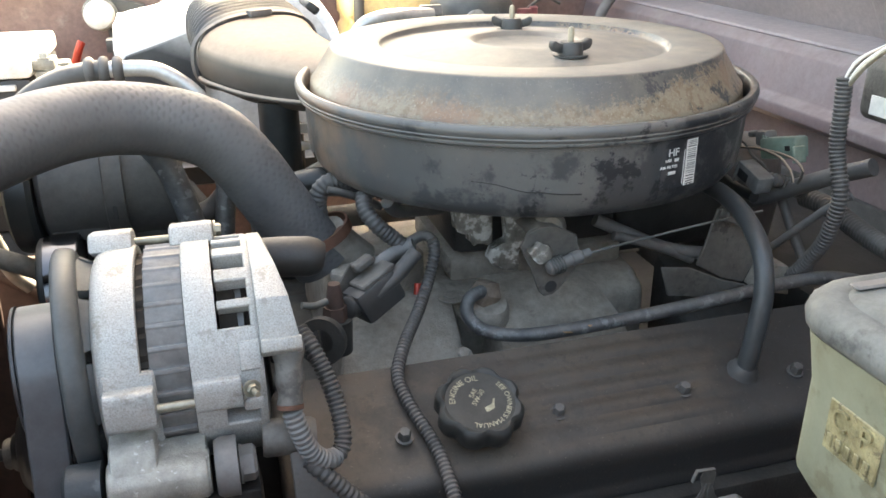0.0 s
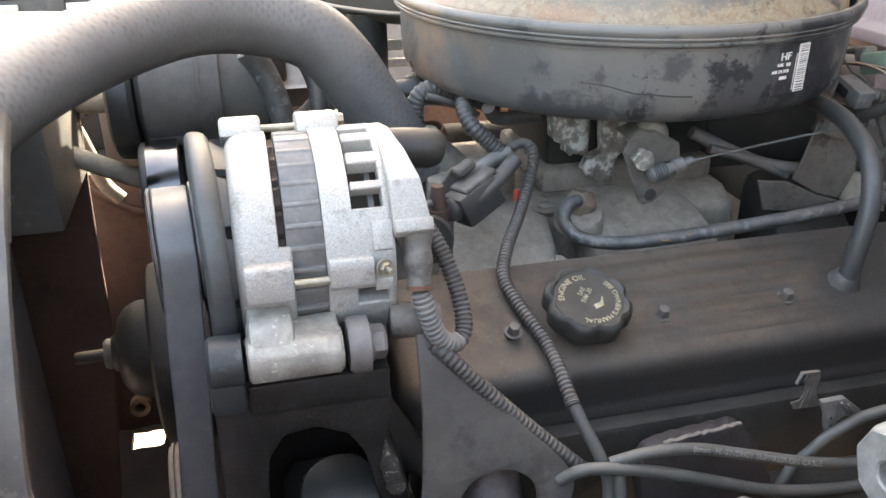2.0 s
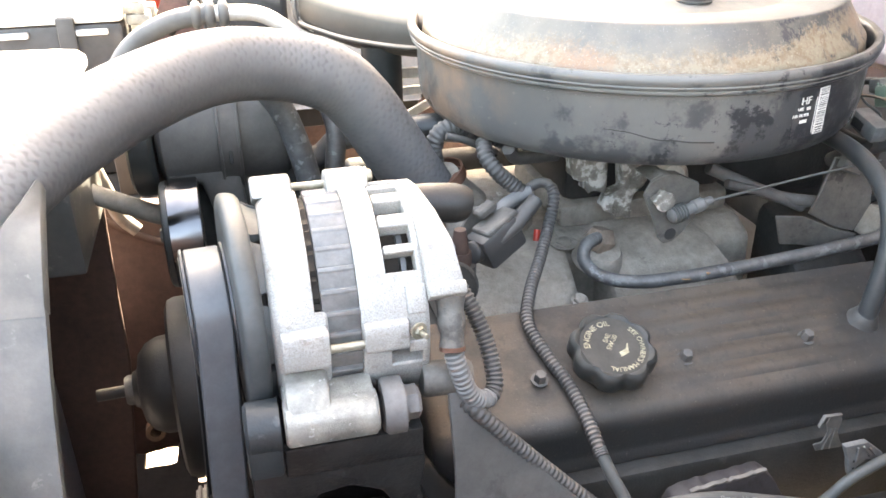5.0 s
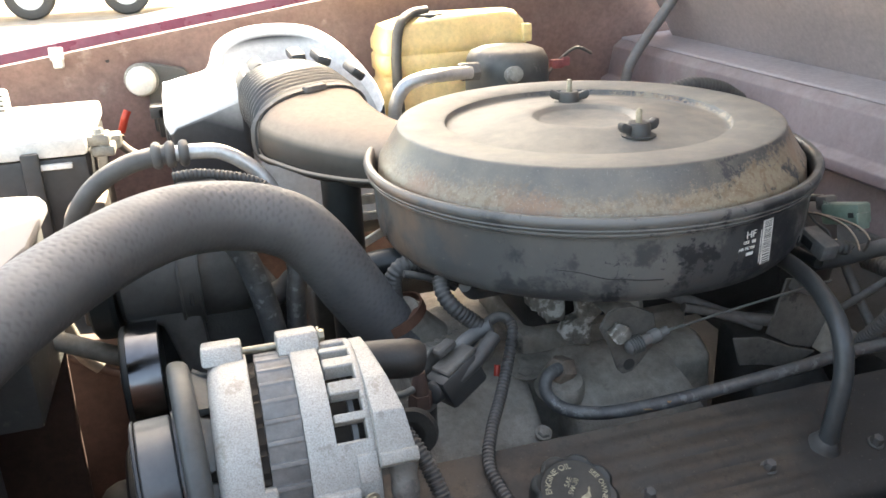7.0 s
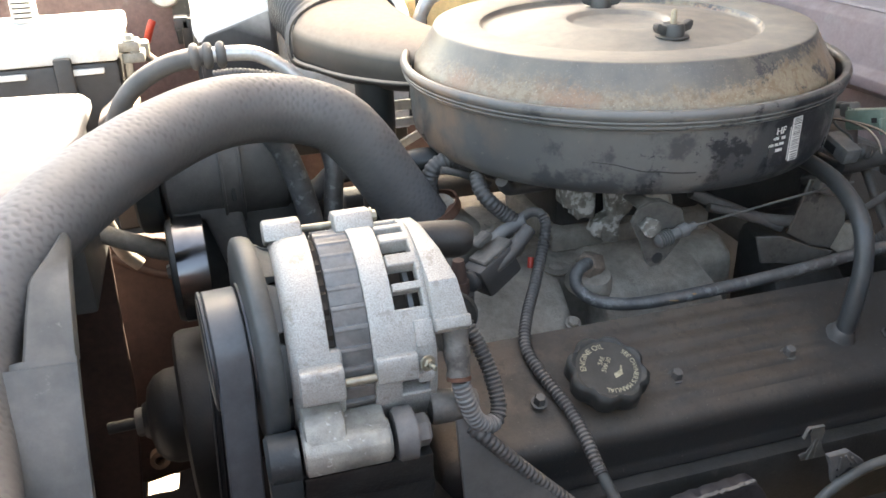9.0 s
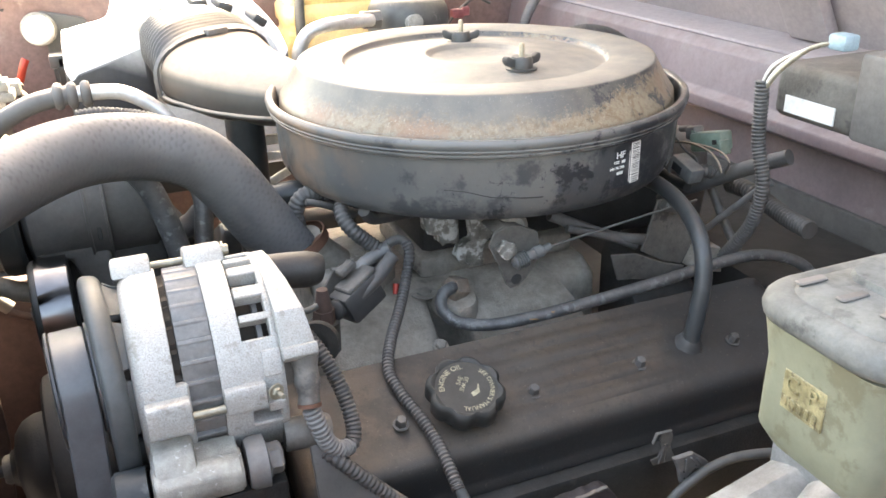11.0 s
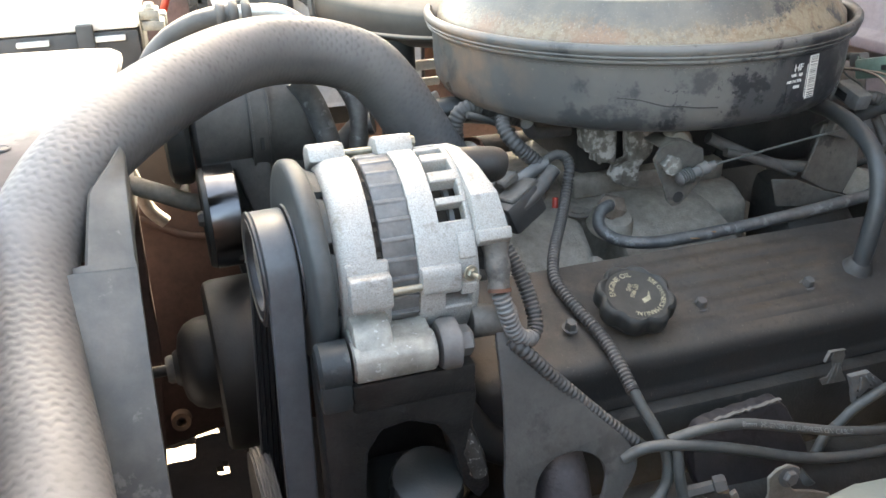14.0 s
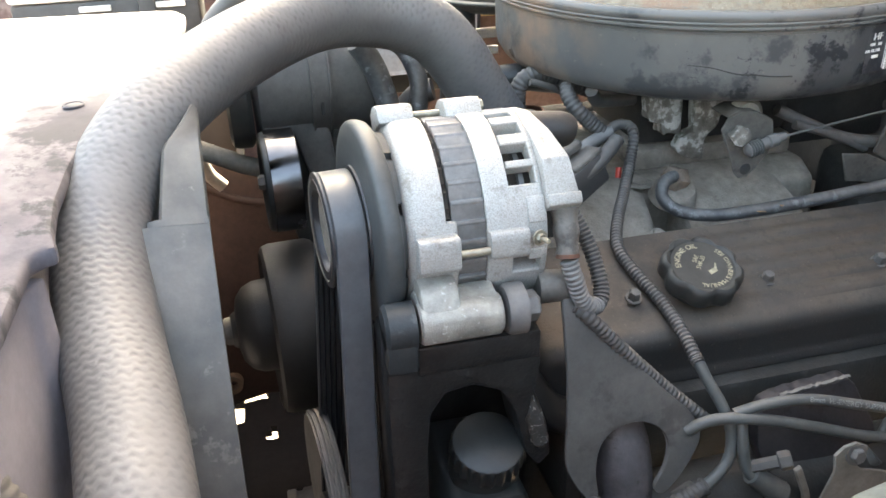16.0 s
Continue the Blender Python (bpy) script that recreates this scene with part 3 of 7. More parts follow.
def loft(rings, cap=True):
    """Joins rings of equal count into a skin."""
    n = len(rings[0])
    verts = [p for r in rings for p in r]
    faces = [(i * n + k, i * n + (k + 1) % n, (i + 1) * n + (k + 1) % n, (i + 1) * n + k) for i in range(len(rings) - 1) for k in range(n)]
    if cap:
        faces += [tuple(reversed(range(n))), tuple((len(rings) - 1) * n + k for k in range(n))]
    bm = bm_from(verts, faces)
    bmesh.ops.recalc_face_normals(bm, faces=bm.faces)
    return bm


def join(*bms):
    out = bms[0]
    for b in bms[1:]:
        me = bpy.data.meshes.new("tmp")
        b.to_mesh(me)
        out.from_mesh(me)
        bpy.data.meshes.remove(me)
        b.free()
    return out


def thing(name, base, label, category, group="", kind=""):
    e = new(name)
    e.location = base
    e.empty_display_size = 0.02
    return tagged(e, label, category, group, kind)


def finish(name, bm, material, smooth=40):
    me = bpy.data.meshes.new(name)
    for f in bm.faces:
        f.smooth = smooth > 0
    bm.to_mesh(me)
    bm.free()
    me.materials.append(material)
    if smooth:
        me.set_sharp_from_angle(angle=radians(smooth))
    return new(name, me)


def part(name, bm, material, parent, label="", smooth=40):
    ob = finish(name, bm, material, smooth)
    ob.parent = parent
    if parent.type == "EMPTY":
        ob.matrix_parent_inverse = Matrix.Translation(-parent.location)
    return tagged(ob, label)


def solo(name, bm, material, label, category, group="", kind="", smooth=40):
    return tagged(finish(name, bm, material, smooth), label, category, group, kind)


def hexbolt(c, axis, r=0.0065, h=0.006, washer=1.5):
    a = lathe([(0, h), (r * 0.8, h), (r, h * 0.8), (r, 0.0012), (0, 0.0012)], c, axis, 6)
    return join(a, lathe([(0, 0.0015), (r * washer, 0.0015), (r * washer, 0), (0, 0)], c, axis, 16))


def letters(name, text, size, place, material, parent, label, depth=0.0003, bend=None):
    cu = bpy.data.curves.new(name, "FONT")
    cu.body, cu.size, cu.extrude, cu.align_x, cu.align_y = text, size, depth, "CENTER", "CENTER"
    tmp = bpy.data.objects.new(name, cu)
    scene.collection.objects.link(tmp)
    dg = bpy.context.evaluated_depsgraph_get()
    me = bpy.data.meshes.new_from_object(tmp.evaluated_get(dg))
    bpy.data.objects.remove(tmp)
    bm = bmesh.new()
    bm.from_mesh(me)
    bpy.data.meshes.remove(me)
    if bend:
        for v in bm.verts:
            v.co = bend(v.co)
    bm.transform(place)
    return part(name, bm, material, parent, label, 0)


# ---- the truck's body round the engine bay ----
def lip(x):
    """Height of the fender's top edge, which rises towards the windscreen."""
    return 1.321 + 0.139 * x


ground = solo("ground", bm_from([(-300, -300, 0), (300, -300, 0), (300, 300, 0), (-300, 300, 0)], [(0, 1, 2, 3)]), M_GROUND,
              "pale dry sunlit ground under and beyond the truck", "ground", kind="structure", smooth=0)


def fender(y, out):
    e = thing("fender", (0.0, y, 0.5), "dusty maroon painted front fender with a folded inner lip", "fender")
    s = 1 if out > 0 else -1
    rings_in, rings_out = [], []
    for x in [-1.0 + 0.1 * k for k in range(19)]:
        z = lip(x)
        sec = [(y + s * 0.0, 0.45), (y + s * 0.0, z - 0.05), (y - s * 0.004, z - 0.012), (y - s * 0.012, z), (y - s * 0.012, z + 0.003),
               (y + s * 0.012, z + 0.003), (y + s * 0.02, z - 0.02), (y + s * 0.02, 0.45)]
        rings_in.append([(x, a, b) for a, b in sec])
        sec = [(y + s * 0.014, z - 0.004), (y + s * 0.03, z + 0.018), (y + s * 0.10, z + 0.03), (y + s * 0.17, z + 0.022), (y + s * 0.22, z - 0.03),
               (y + s * 0.24, z - 0.15), (y + s * 0.24, 0.6), (y + s * 0.22, 0.6), (y + s * 0.215, z - 0.15), (y + s * 0.10, z + 0.01)]
        rings_out.append([(x, a, b) for a, b in sec])
    part("inner_apron", loft(rings_in), M_APRON, e, "dusty faded maroon inner apron")
    part("outer_skin", loft(rings_out), M_MAROON2, e, "glossy maroon outer skin")
    return e


right_fender = fender(1.05, 1)
for px, pz in ((-0.31, 1.255), (-0.13, 1.27), (-0.46, 1.17)):
    part("plug", lathe([(0, 0.002), (0.0035, 0.002), (0.0042, 0), (0, 0)], (px, 1.049, pz), (0, -1, 0), 12), M_INK_SHADE, right_fender)
part("lip_clip", join(box((-0.392, 1.032, 1.250), (-0.376, 1.058, 1.2700), 0.002, 1), box((-0.395, 1.032, 1.264), (-0.373, 1.036, 1.284), 0.001, 1)), M_WHITE, right_fender, "pale metal clip on the lip")
fender(-0.60, -1)

firewall = thing("firewall", (0.66, 0.26, 0.4), "dusty maroon firewall with a cowl ledge behind the engine", "firewall", kind="structure")
part("wall_panel", box((0.66, -0.6, 0.3), (0.68, 1.05, 1.15), 0.003), M_MAROON, firewall)
part("lower_panel", box((0.648, -0.59, 0.3), (0.6595, 0.62, 1.05), 0.004), M_COMP, firewall, "dark panel over the lower firewall")
part("cowl_ledge", prism([(0.60, 1.135), (0.60, 1.15), (0.615, 1.158), (0.625, 1.21), (0.64, 1.222), (0.95, 1.235), (0.95, 1.10), (0.68, 1.10), (0.62, 1.125)], "y", -0.62, 1.05, 0.002), M_MAROON, firewall, "faded maroon cowl ledge with a rolled edge")

part("cowl_top", prism([(0.641, 1.2228), (0.70, 1.2265), (0.95, 1.2362), (0.95, 1.2392), (0.70, 1.2300), (0.645, 1.2262)], "y", -0.62, 1.049, 0.0008, 1), M_HOOD, firewall, "dusty mauve-grey cowl top")

hood = thing("hood", (0.72, 0.26, 1.25), "raised maroon hood with pressed bracing underneath", "hood")
HT = Matrix.Translation((0.74, 0, 1.220)) @ Matrix.Rotation(radians(60), 4, "Y") @ Matrix.Rotation(radians(180), 4, "Z")
hb = box((0.0, -1.0, -0.012), (1.25, 0.42, 0.012), 0.008)
hb.transform(HT)
part("skin", hb, M_HOOD, hood, "dusty mauve underside of the hood")
# Added strip, out of view, that keeps the sun off bellows and duct.
hb = box((0.35, -1.16, -0.012), (1.24, -1.002, 0.010), 0.006)
hb.transform(HT)
part("shade_strip", hb, M_HOOD, hood, "unseen strip added beside the hood to shade the bellows")
for a, b in ((0.26, 0.34), (-0.36, -0.28)):
    hb = box((0.03, a, -0.035), (1.22, b, -0.0125), 0.01)
    hb.transform(HT)
    part("brace", hb, M_HOOD, hood)

# radiator cover panel, shroud and support
panel = thing("radiator_shield", (-0.55, 0.15, 1.2), "weathered grey plastic panel over the radiator, glare painted on its far end", "panel")
pl = [(-0.86, -0.30), (-0.405, -0.30), (-0.397, -0.175), (-0.3965, -0.112), (-0.390, -0.106), (-0.3835, -0.104), (-0.3885, -0.084), (-0.3905, -0.0533), (-0.388, -0.0125), (-0.378, 0.0528), (-0.362, 0.1471), (-0.341, 0.215),
      (-0.328, 0.27), (-0.328, 0.395), (-0.338, 0.420), (-0.36, 0.428), (-0.86, 0.48)]
top_bm = prism(pl, "z", 1.200, 1.212, 0.004)
for v in top_bm.verts:
    v.co.z -= 0.118 * max(0.0, 0.06 - max(v.co.y, -0.12))
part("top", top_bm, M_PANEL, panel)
part("skirt", prism([(-0.86, -0.12), (-0.445, -0.13), (-0.432, -0.11), (-0.432, 0.0), (-0.432, 0.41), (-0.86, 0.46)], "z", 0.45, 1.176), M_SIDE, panel)
near = [(-0.86, -0.29), (-0.412, -0.29), (-0.405, -0.175), (-0.4025, -0.118), (-0.398, -0.112), (-0.394, -0.10), (-0.431, -0.09), (-0.436, -0.27), (-0.86, -0.28)]
part("side_flange", prism(near, "z", 0.70, 1.174, 0.002), M_SIDE, panel, "grey upright side of the panel with streaks")
part("rear_flange", prism([(-0.34, 0.24), (-0.34, 0.41), (-0.43, 0.41), (-0.43, 0.24)], "z", 1.05, 1.1995, 0.004), M_SHROUD, panel)
# Flat near-black disc drawn for the shade in the hole.
part("mounting_hole", lathe([(0, 0.0003), (0.0056, 0.0003), (0.0060, 0.0)], (-0.3964, 0.088, 1.212), "z", 24), M_INK_SHADE, panel, "near-black disc for the shaded round mounting hole")
part("hole_rim", lathe([(0.0054, 0.0), (0.0058, 0.0008), (0.0070, 0.0008), (0.0078, 0.0)], (-0.3964, 0.088, 1.212), "z", 24), M_PANEL, panel)

shroud = thing("fan_shroud", (-0.35, 0.268, 0.5), "grey moulded plastic fan shroud curving round the fan", "fan shroud")
SC = (0.268, 0.90)


def shroud_band(a0, a1, lift, n=30, front=-0.348):
    rings = []
    for k in range(n + 1):
        a = radians(a0 + (a1 - a0) * k / n)
        c, s = math.cos(a), math.sin(a)
        rings.append([(x, SC[0] + (r + lift) * c, SC[1] + (r + lift) * s) for x, r in ((-0.3115, 0.388), (-0.3115, 0.396), (-0.325, 0.3985), (-0.342, 0.401), (front, 0.398 + 0.1 * (-0.348 - front)), (front, 0.392), (-0.325, 0.388))])
    return loft(rings)


def upper_band():
    """The narrower top section, its front corner cut away to a tip."""
    rings = []
    for a, w in ((126.6, 0.002), (127.4, 0.005), (128.6, 0.010), (130.6, 0.020), (131.2, 0.022), (134, 0.0245), (138.3, 0.028)):
        c, s = math.cos(radians(a)), math.sin(radians(a))
        rings.append([(x, SC[0] + r * c, SC[1] + r * s) for x, r in ((-0.3115, 0.388), (-0.3115, 0.396), (-0.3125, 0.398), (-0.3115 - w, 0.401), (-0.3135 - w, 0.399), (-0.3135 - w, 0.390))])
    return loft(rings)


part("upper_band", upper_band(), M_SHROUD, shroud, "recessed upper section of the shroud")
part("lower_band", shroud_band(138.8, 255, 0.0035, 30, -0.375), M_SHROUD, shroud)
part("inner_wall", prism([(-0.46, 1.16), (-0.336, 1.145), (-0.343, 1.03), (-0.346, 0.95), (-0.348, 0.85), (-0.385, 0.55), (-0.40, 0.42), (-0.46, 0.42)], "y", 0.398, 0.408, 0.002, 1), M_FRAME, shroud, "dark dusty far wall of the shroud")
part("seam_ridge", shroud_band(138.2, 138.8, 0.0038, 2), M_SHROUD, shroud)

# ---- air cleaner ----
AC = (0.190, 0.272)
air_cleaner = thing("air_cleaner", (*AC, 1.165), "round black steel air cleaner, dusty and rust-spotted", "air cleaner")
can = lathe([(0.05, 1.160), (0.150, 1.158), (0.187, 1.160), (0.202, 1.166), (0.2085, 1.176), (0.2103, 1.19), (0.2112, 1.2215), (0.2121, 1.2218), (0.2126, 1.2244), (0.2150, 1.2256), (0.2168, 1.2268), (0.2170, 1.2284), (0.2163, 1.2292), (0.2180, 1.2304), (0.2186, 1.2320), (0.2179, 1.2330), (0.2192, 1.2344),
             (0.2198, 1.2372), (0.2190, 1.2402), (0.2170, 1.2420), (0.2140, 1.2420), (0.2118, 1.2402), (0.2105, 1.236), (0.2085, 1.20), (0.05, 1.175)], (*AC, 0), "z", 128)
part("housing", can, M_CAN, air_cleaner)
lid = lathe([(0.2060, 1.228), (0.2045, 1.2405), (0.2015, 1.2435), (0.1858, 1.2690), (0.1851, 1.2711), (0.1840, 1.2723), (0.1822, 1.2727), (0.172, 1.2727), (0.1405, 1.2716), (0.1382, 1.2705), (0.1366, 1.2668), (0.1345, 1.2652), (0.130, 1.2652),
             (0.100, 1.2688), (0.062, 1.2726), (0.053, 1.2729), (0.0505, 1.2722), (0.047, 1.2690), (0.043, 1.2676), (0.0, 1.2674)], (*AC, 0), "z", 144)
part("lid", lid, M_LID, air_cleaner, "dusty lid with a sunken centre and flaking black paint")

part("crease", tube([(AC[0] + 0.2100 * math.cos(a), AC[1] + 0.2100 * math.sin(a), z) for a, z in [(-2.121, 1.1963), (-2.070, 1.1957), (-2.022, 1.1945), (-1.971, 1.1918), (-1.917, 1.1894), (-1.857, 1.1890), (-1.795, 1.1875), (-1.712, 1.1869)]], 0.0006, 8, 0.003), M_CLUTCH, air_cleaner, "thin dark crease in the paint")


def wing_nut(c, turn):
    k = 0.86
    shrink = Matrix.Translation(c) @ Matrix.Scale(k, 4) @ Matrix.Translation([-q for q in c])
    nut = part("wing_nut", join(lathe([(0.0, 0.014), (0.0105, 0.0145), (0.0125, 0.012), (0.013, 0.002), (0.018, 0.0015), (0.018, 0), (0, 0)], c, "z", 24)), M_BLACK, air_cleaner, "black plastic wing nut")
    nut.data.transform(shrink)
    for s in (0, 180):
        w = prism([(0.004, 0.004), (0.012, 0.0035), (0.0215, 0.0060), (0.0245, 0.0105), (0.0240, 0.0160), (0.0205, 0.0170), (0.0150, 0.0140), (0.009, 0.0125), (0.004, 0.0125)], "y", -0.0042, 0.0042, 0.0016)
        w.transform(Matrix.Translation(c) @ Matrix.Rotation(radians(turn + s), 4, "Z"))
        w.transform(shrink)
        part("wing", w, M_BLACK, nut)
    part("stud", lathe([(0, 0.0255), (0.0022, 0.0245), (0.0028, 0.022), (0.0028, 0.0), (0, 0)], c, "z", 12), M_BOLT, nut, "bare threaded stud tip")


wing_nut((0.201, 0.187, 1.2700), 10)
wing_nut((0.203, 0.338, 1.2708), -25)


def on_can(v):
    """Wraps a flat label, x along the wall and y up, onto the air cleaner's side."""
    a = LABEL_AT + 1.12 * v.x / 0.2110
    r = 0.2110 + v.z
    return Vector((AC[0] + r * math.cos(a), AC[1] + r * math.sin(a), 1.2022 + 1.0 * v.y))


LABEL_AT = math.atan2(-0.98, 0.24) + 0.022
ID = Matrix.Identity(4)
tag = box((-0.0155, -0.0195, -0.0002), (0.018, 0.0195, 0.0001))
bmesh.ops.subdivide_edges(tag, edges=tag.edges[:], cuts=3, use_grid_fill=True)
for v in tag.verts:
    v.co = on_can(v.co)
label_ob = part("label", tag, M_CAN, air_cleaner, "printed label with bar marks")
rnd = random.Random(5)
back = box((0.0072, -0.019, 0.0002), (0.0185, 0.019, 0.0005))
bmesh.ops.subdivide_edges(back, edges=back.edges[:], cuts=3, use_grid_fill=True)
for v in back.verts:
    v.co = on_can(v.co)
part("white_patch", back, M_WHITE, label_ob, "white label ground")
y = -0.0182
while y < 0.0178:
    t = rnd.choice((0.0004, 0.0005, 0.0008))
    bar = box((0.0088, y, 0.0005), (0.0170, min(y + t, 0.0185), 0.0008))
    for v in bar.verts:
        v.co = on_can(v.co)
    part("bar", bar, M_INK_SHADE, label_ob, smooth=0)
    y += t + rnd.choice((0.0009, 0.0012, 0.0017))
line = box((0.0052, -0.017, 0.0003), (0.0058, 0.012, 0.0006))
for v in line.verts:
    v.co = on_can(v.co)
part("rule", line, M_WHITE, label_ob, smooth=0)
letters("printed_text", "HF", 0.0085, ID, M_WHITE, label_ob, "white print", bend=lambda c: on_can(c + Vector((-0.0052, 0.0105, 0.0004))))
letters("printed_text", "AIR FILTER", 0.0034, ID, M_WHITE, label_ob, "white print", bend=lambda c: on_can(c + Vector((-0.0085, -0.001, 0.0004))))
letters("printed_text", "USE", 0.0034, ID, M_WHITE, label_ob, "white print", bend=lambda c: on_can(c + Vector((-0.0095, 0.0043, 0.0004))))
for x0, x1, yy in ((-0.004, 0.0, 0.0043), (-0.009, -0.002, -0.006)):
    bb = box((x0, yy - 0.0013, 0.0003), (x1, yy + 0.0013, 0.0006))
    for v in bb.verts:
        v.co = on_can(v.co)
    part("print_bar", bb, M_WHITE, label_ob, smooth=0)

# ---- upper radiator hose ----
HOSE = [(-0.022, 0.228, 1.085), (-0.0365, 0.226, 1.110), (-0.059, 0.225, 1.146), (-0.087, 0.225, 1.191), (-0.114, 0.224, 1.217), (-0.163, 0.215, 1.234), (-0.22, 0.185, 1.240), (-0.287, 0.118, 1.230),
        (-0.342, 0.050, 1.208), (-0.371, 0.0, 1.176), (-0.377, -0.042, 1.146), (-0.372, -0.09, 1.12), (-0.363, -0.14, 1.10), (-0.357, -0.19, 1.083), (-0.352, -0.25, 1.055), (-0.348, -0.30, 1.02), (-0.346, -0.33, 0.98)]
radiator_hose = thing("radiator_hose", (-0.15, 0.2, 1.1), "thick grey rubber radiator hose with a woven texture", "hose")
part("hose", tube(HOSE, 0.0292, 48, 0.004, weave=(0.0105, 22)), M_WOVEN, radiator_hose)
part("clamp", tube([HOSE[-2], [(a + b) / 2 for a, b in zip(HOSE[-2], HOSE[-1])]], 0.0312, 40, 0.02), M_STEEL, radiator_hose, "steel band clamp")

# ---- rocker cover ----
cover = thing("rocker_cover", (0.16, 0.02, 0.96), "dusty brown-black steel rocker cover with long pressed ribs", "rocker cover")
X0, X1 = -0.088, 0.425
TU, TW = Vector((0, math.cos(radians(20)), math.sin(radians(20)))), Vector((0, -math.sin(radians(20)), math.cos(radians(20))))


def on_cover(x, u, w):
    """A point of the tilted rocker cover: along it, across its roof, and above the roof."""
    return Vector((x, 0, 1.0315)) + u * TU + w * TW


sec = [(-0.040, -0.046), (-0.0470, -0.0465), (-0.0500, -0.0440), (-0.0490, -0.0405), (-0.0455, -0.0375), (-0.0428, -0.033), (-0.040, -0.016), (-0.037, -0.006), (-0.031, -0.0015), (-0.026, 0.0)]
for k in range(5):
    u = -0.021 + 0.0172 * k
    sec += [(u, 0.0), (u + 0.003, 0.0043), (u + 0.0065, 0.0050), (u + 0.0100, 0.0044), (u + 0.0135, 0.0)]
sec += [(0.0650, 0.0), (0.0690, 0.0014), (0.0718, 0.0014), (0.0745, -0.004), (0.076, -0.03), (0.076, -0.05), (0.02, -0.055)]
rings = []
for x, k, rib in ((X0, 0.80, 0), (X0 + 0.003, 0.90, 0), (X0 + 0.010, 0.97, 0), (X0 + 0.022, 1.0, 0), (0.04, 1.0, 0.0), (0.088, 1.0, 0.0), (0.098, 1.0, 0.25), (0.112, 1.0, 0.62), (0.2, 1.0, 0.62), (0.262, 1.0, 0.58), (0.276, 1.0, 0.2), (0.29, 1.0, 0), (0.37, 1.0, 0), (X1 - 0.035, 1.0, 0), (X1 - 0.02, 1.0, 0), (X1 - 0.01, 0.95, 0), (X1, 0.80, 0)):
    rings.append([on_cover(x, 0.016 + (u - 0.016) * (0.6 + 0.4 * k), -0.055 + ((w * rib if w > 0 and u < 0.066 else w) + 0.055) * k) for u, w in sec])
part("shell", loft(rings), M_COVER, cover)
for x, lift in ((0.001, 0.004), (0.1225, 0.0005), (0.2305, 0.001), (0.3355, 0.0005)):
    part("bolt", hexbolt(on_cover(x, 0.0035, lift), TW, 0.0050, 0.0085, 1.35), M_COMP, cover, "hex-headed bolt with washer")

CC = on_cover(0.0575, 0.0078, 0.0)
cap = thing("oil_filler_cap", CC, "black plastic oil filler cap with a scalloped rim and faded print", "filler cap")
part("grip", lathe([(0.018, 0.002), (0.024, 0.004), (0.026, 0.010), (0.0305, 0.0115), (0.0320, 0.014), (0.0322, 0.0245), (0.0312, 0.0278), (0.0288, 0.0295), (0.0272, 0.0290), (0.0260, 0.0278), (0.0, 0.0278)], CC, TW, 96,
                   lambda a, r, h: 1 + (0.035 - 0.115 * (0.5 + 0.5 * math.cos(8 * a + 0.6)) ** 2 if 0.0285 < r else 0)), M_CAPB, cap)
CAPM = Matrix.Translation(CC + TW * 0.0279) @ Matrix(((1, 0, 0, 0), (0, TU.y, TW.y, 0), (0, TU.z, TW.z, 0), (0, 0, 0, 1)))


def ring_text(r, mid):
    """Bends a line of text round a circle; mid is the angle of its middle, from the right."""
    def f(co):
        a = radians(mid) - co.x / r
        q = r + co.y
        return Vector((q * math.cos(a), q * math.sin(a), co.z))
    return f


letters("printed_text", "ENGINE OIL", 0.0066, CAPM, M_PRINT, cap, "faded yellow print", bend=ring_text(0.0205, 128))
letters("printed_text", "SEE OWNER'S MANUAL", 0.0056, CAPM, M_PRINT, cap, "faded yellow print", bend=ring_text(0.0215, -40))
letters("printed_text", "SAE", 0.0055, CAPM @ pose(-0.003, 0.0075, 0, 0, 0, 50), M_PRINT, cap, "faded yellow print")
letters("printed_text", "5W-30", 0.0055, CAPM @ pose(-0.0005, 0.003, 0, 0, 0, 50), M_PRINT, cap, "faded yellow print")
can_sign = prism([(-0.0055, -0.003), (-0.0045, 0.001), (0.002, 0.001), (0.006, 0.0045), (0.0068, 0.0038), (0.003, -0.001), (0.002, -0.003)], "z", 0, 0.0003)
can_sign.transform(CAPM @ pose(0.006, -0.006, 0, 0, 0, 20))
part("oil_can_sign", can_sign, M_PRINT, cap, "printed oil can symbol", 0)

# ---- engine block, heads, intake ----
block = thing("engine_block", (0.16, 0.268, 0.6), "grimy cast iron engine block with both cylinder heads", "engine block")
part("left_head", box((-0.07, -0.045, 0.86), (0.44, 0.085, 0.972), 0.006), M_DARK, block)
part("right_head", box((-0.07, 0.436, 0.86), (0.44, 0.59, 0.954), 0.006), M_DARK, block)
# Added dark block in front of the lit apron on the far side.
part("right_cover", prism([(0.478, 0.9545), (0.484, 1.03), (0.50, 1.04), (0.585, 1.00), (0.59, 0.9545)], "x", -0.07, 0.43, 0.006), M_DARK, block, "unseen far rocker cover added as a dark mass")
part("crankcase", box((-0.08, 0.03, 0.55), (0.45, 0.51, 0.86), 0.01), M_DARK, block)
# Added dark block: covers the brightly lit firewall behind the engine.
part("bell_housing", box((0.452, 0.03, 0.55), (0.64, 0.50, 1.03), 0.02), M_DARK, block, "dark bell housing block added to hide the bright firewall behind the engine")
part("front_cover", box((-0.12, 0.16, 0.62), (-0.08, 0.38, 0.95), 0.01), M_DARK, block)

intake = thing("intake_manifold", (0.16, 0.268, 1.0), "dusty grey cast intake manifold with runners to each head", "intake manifold")
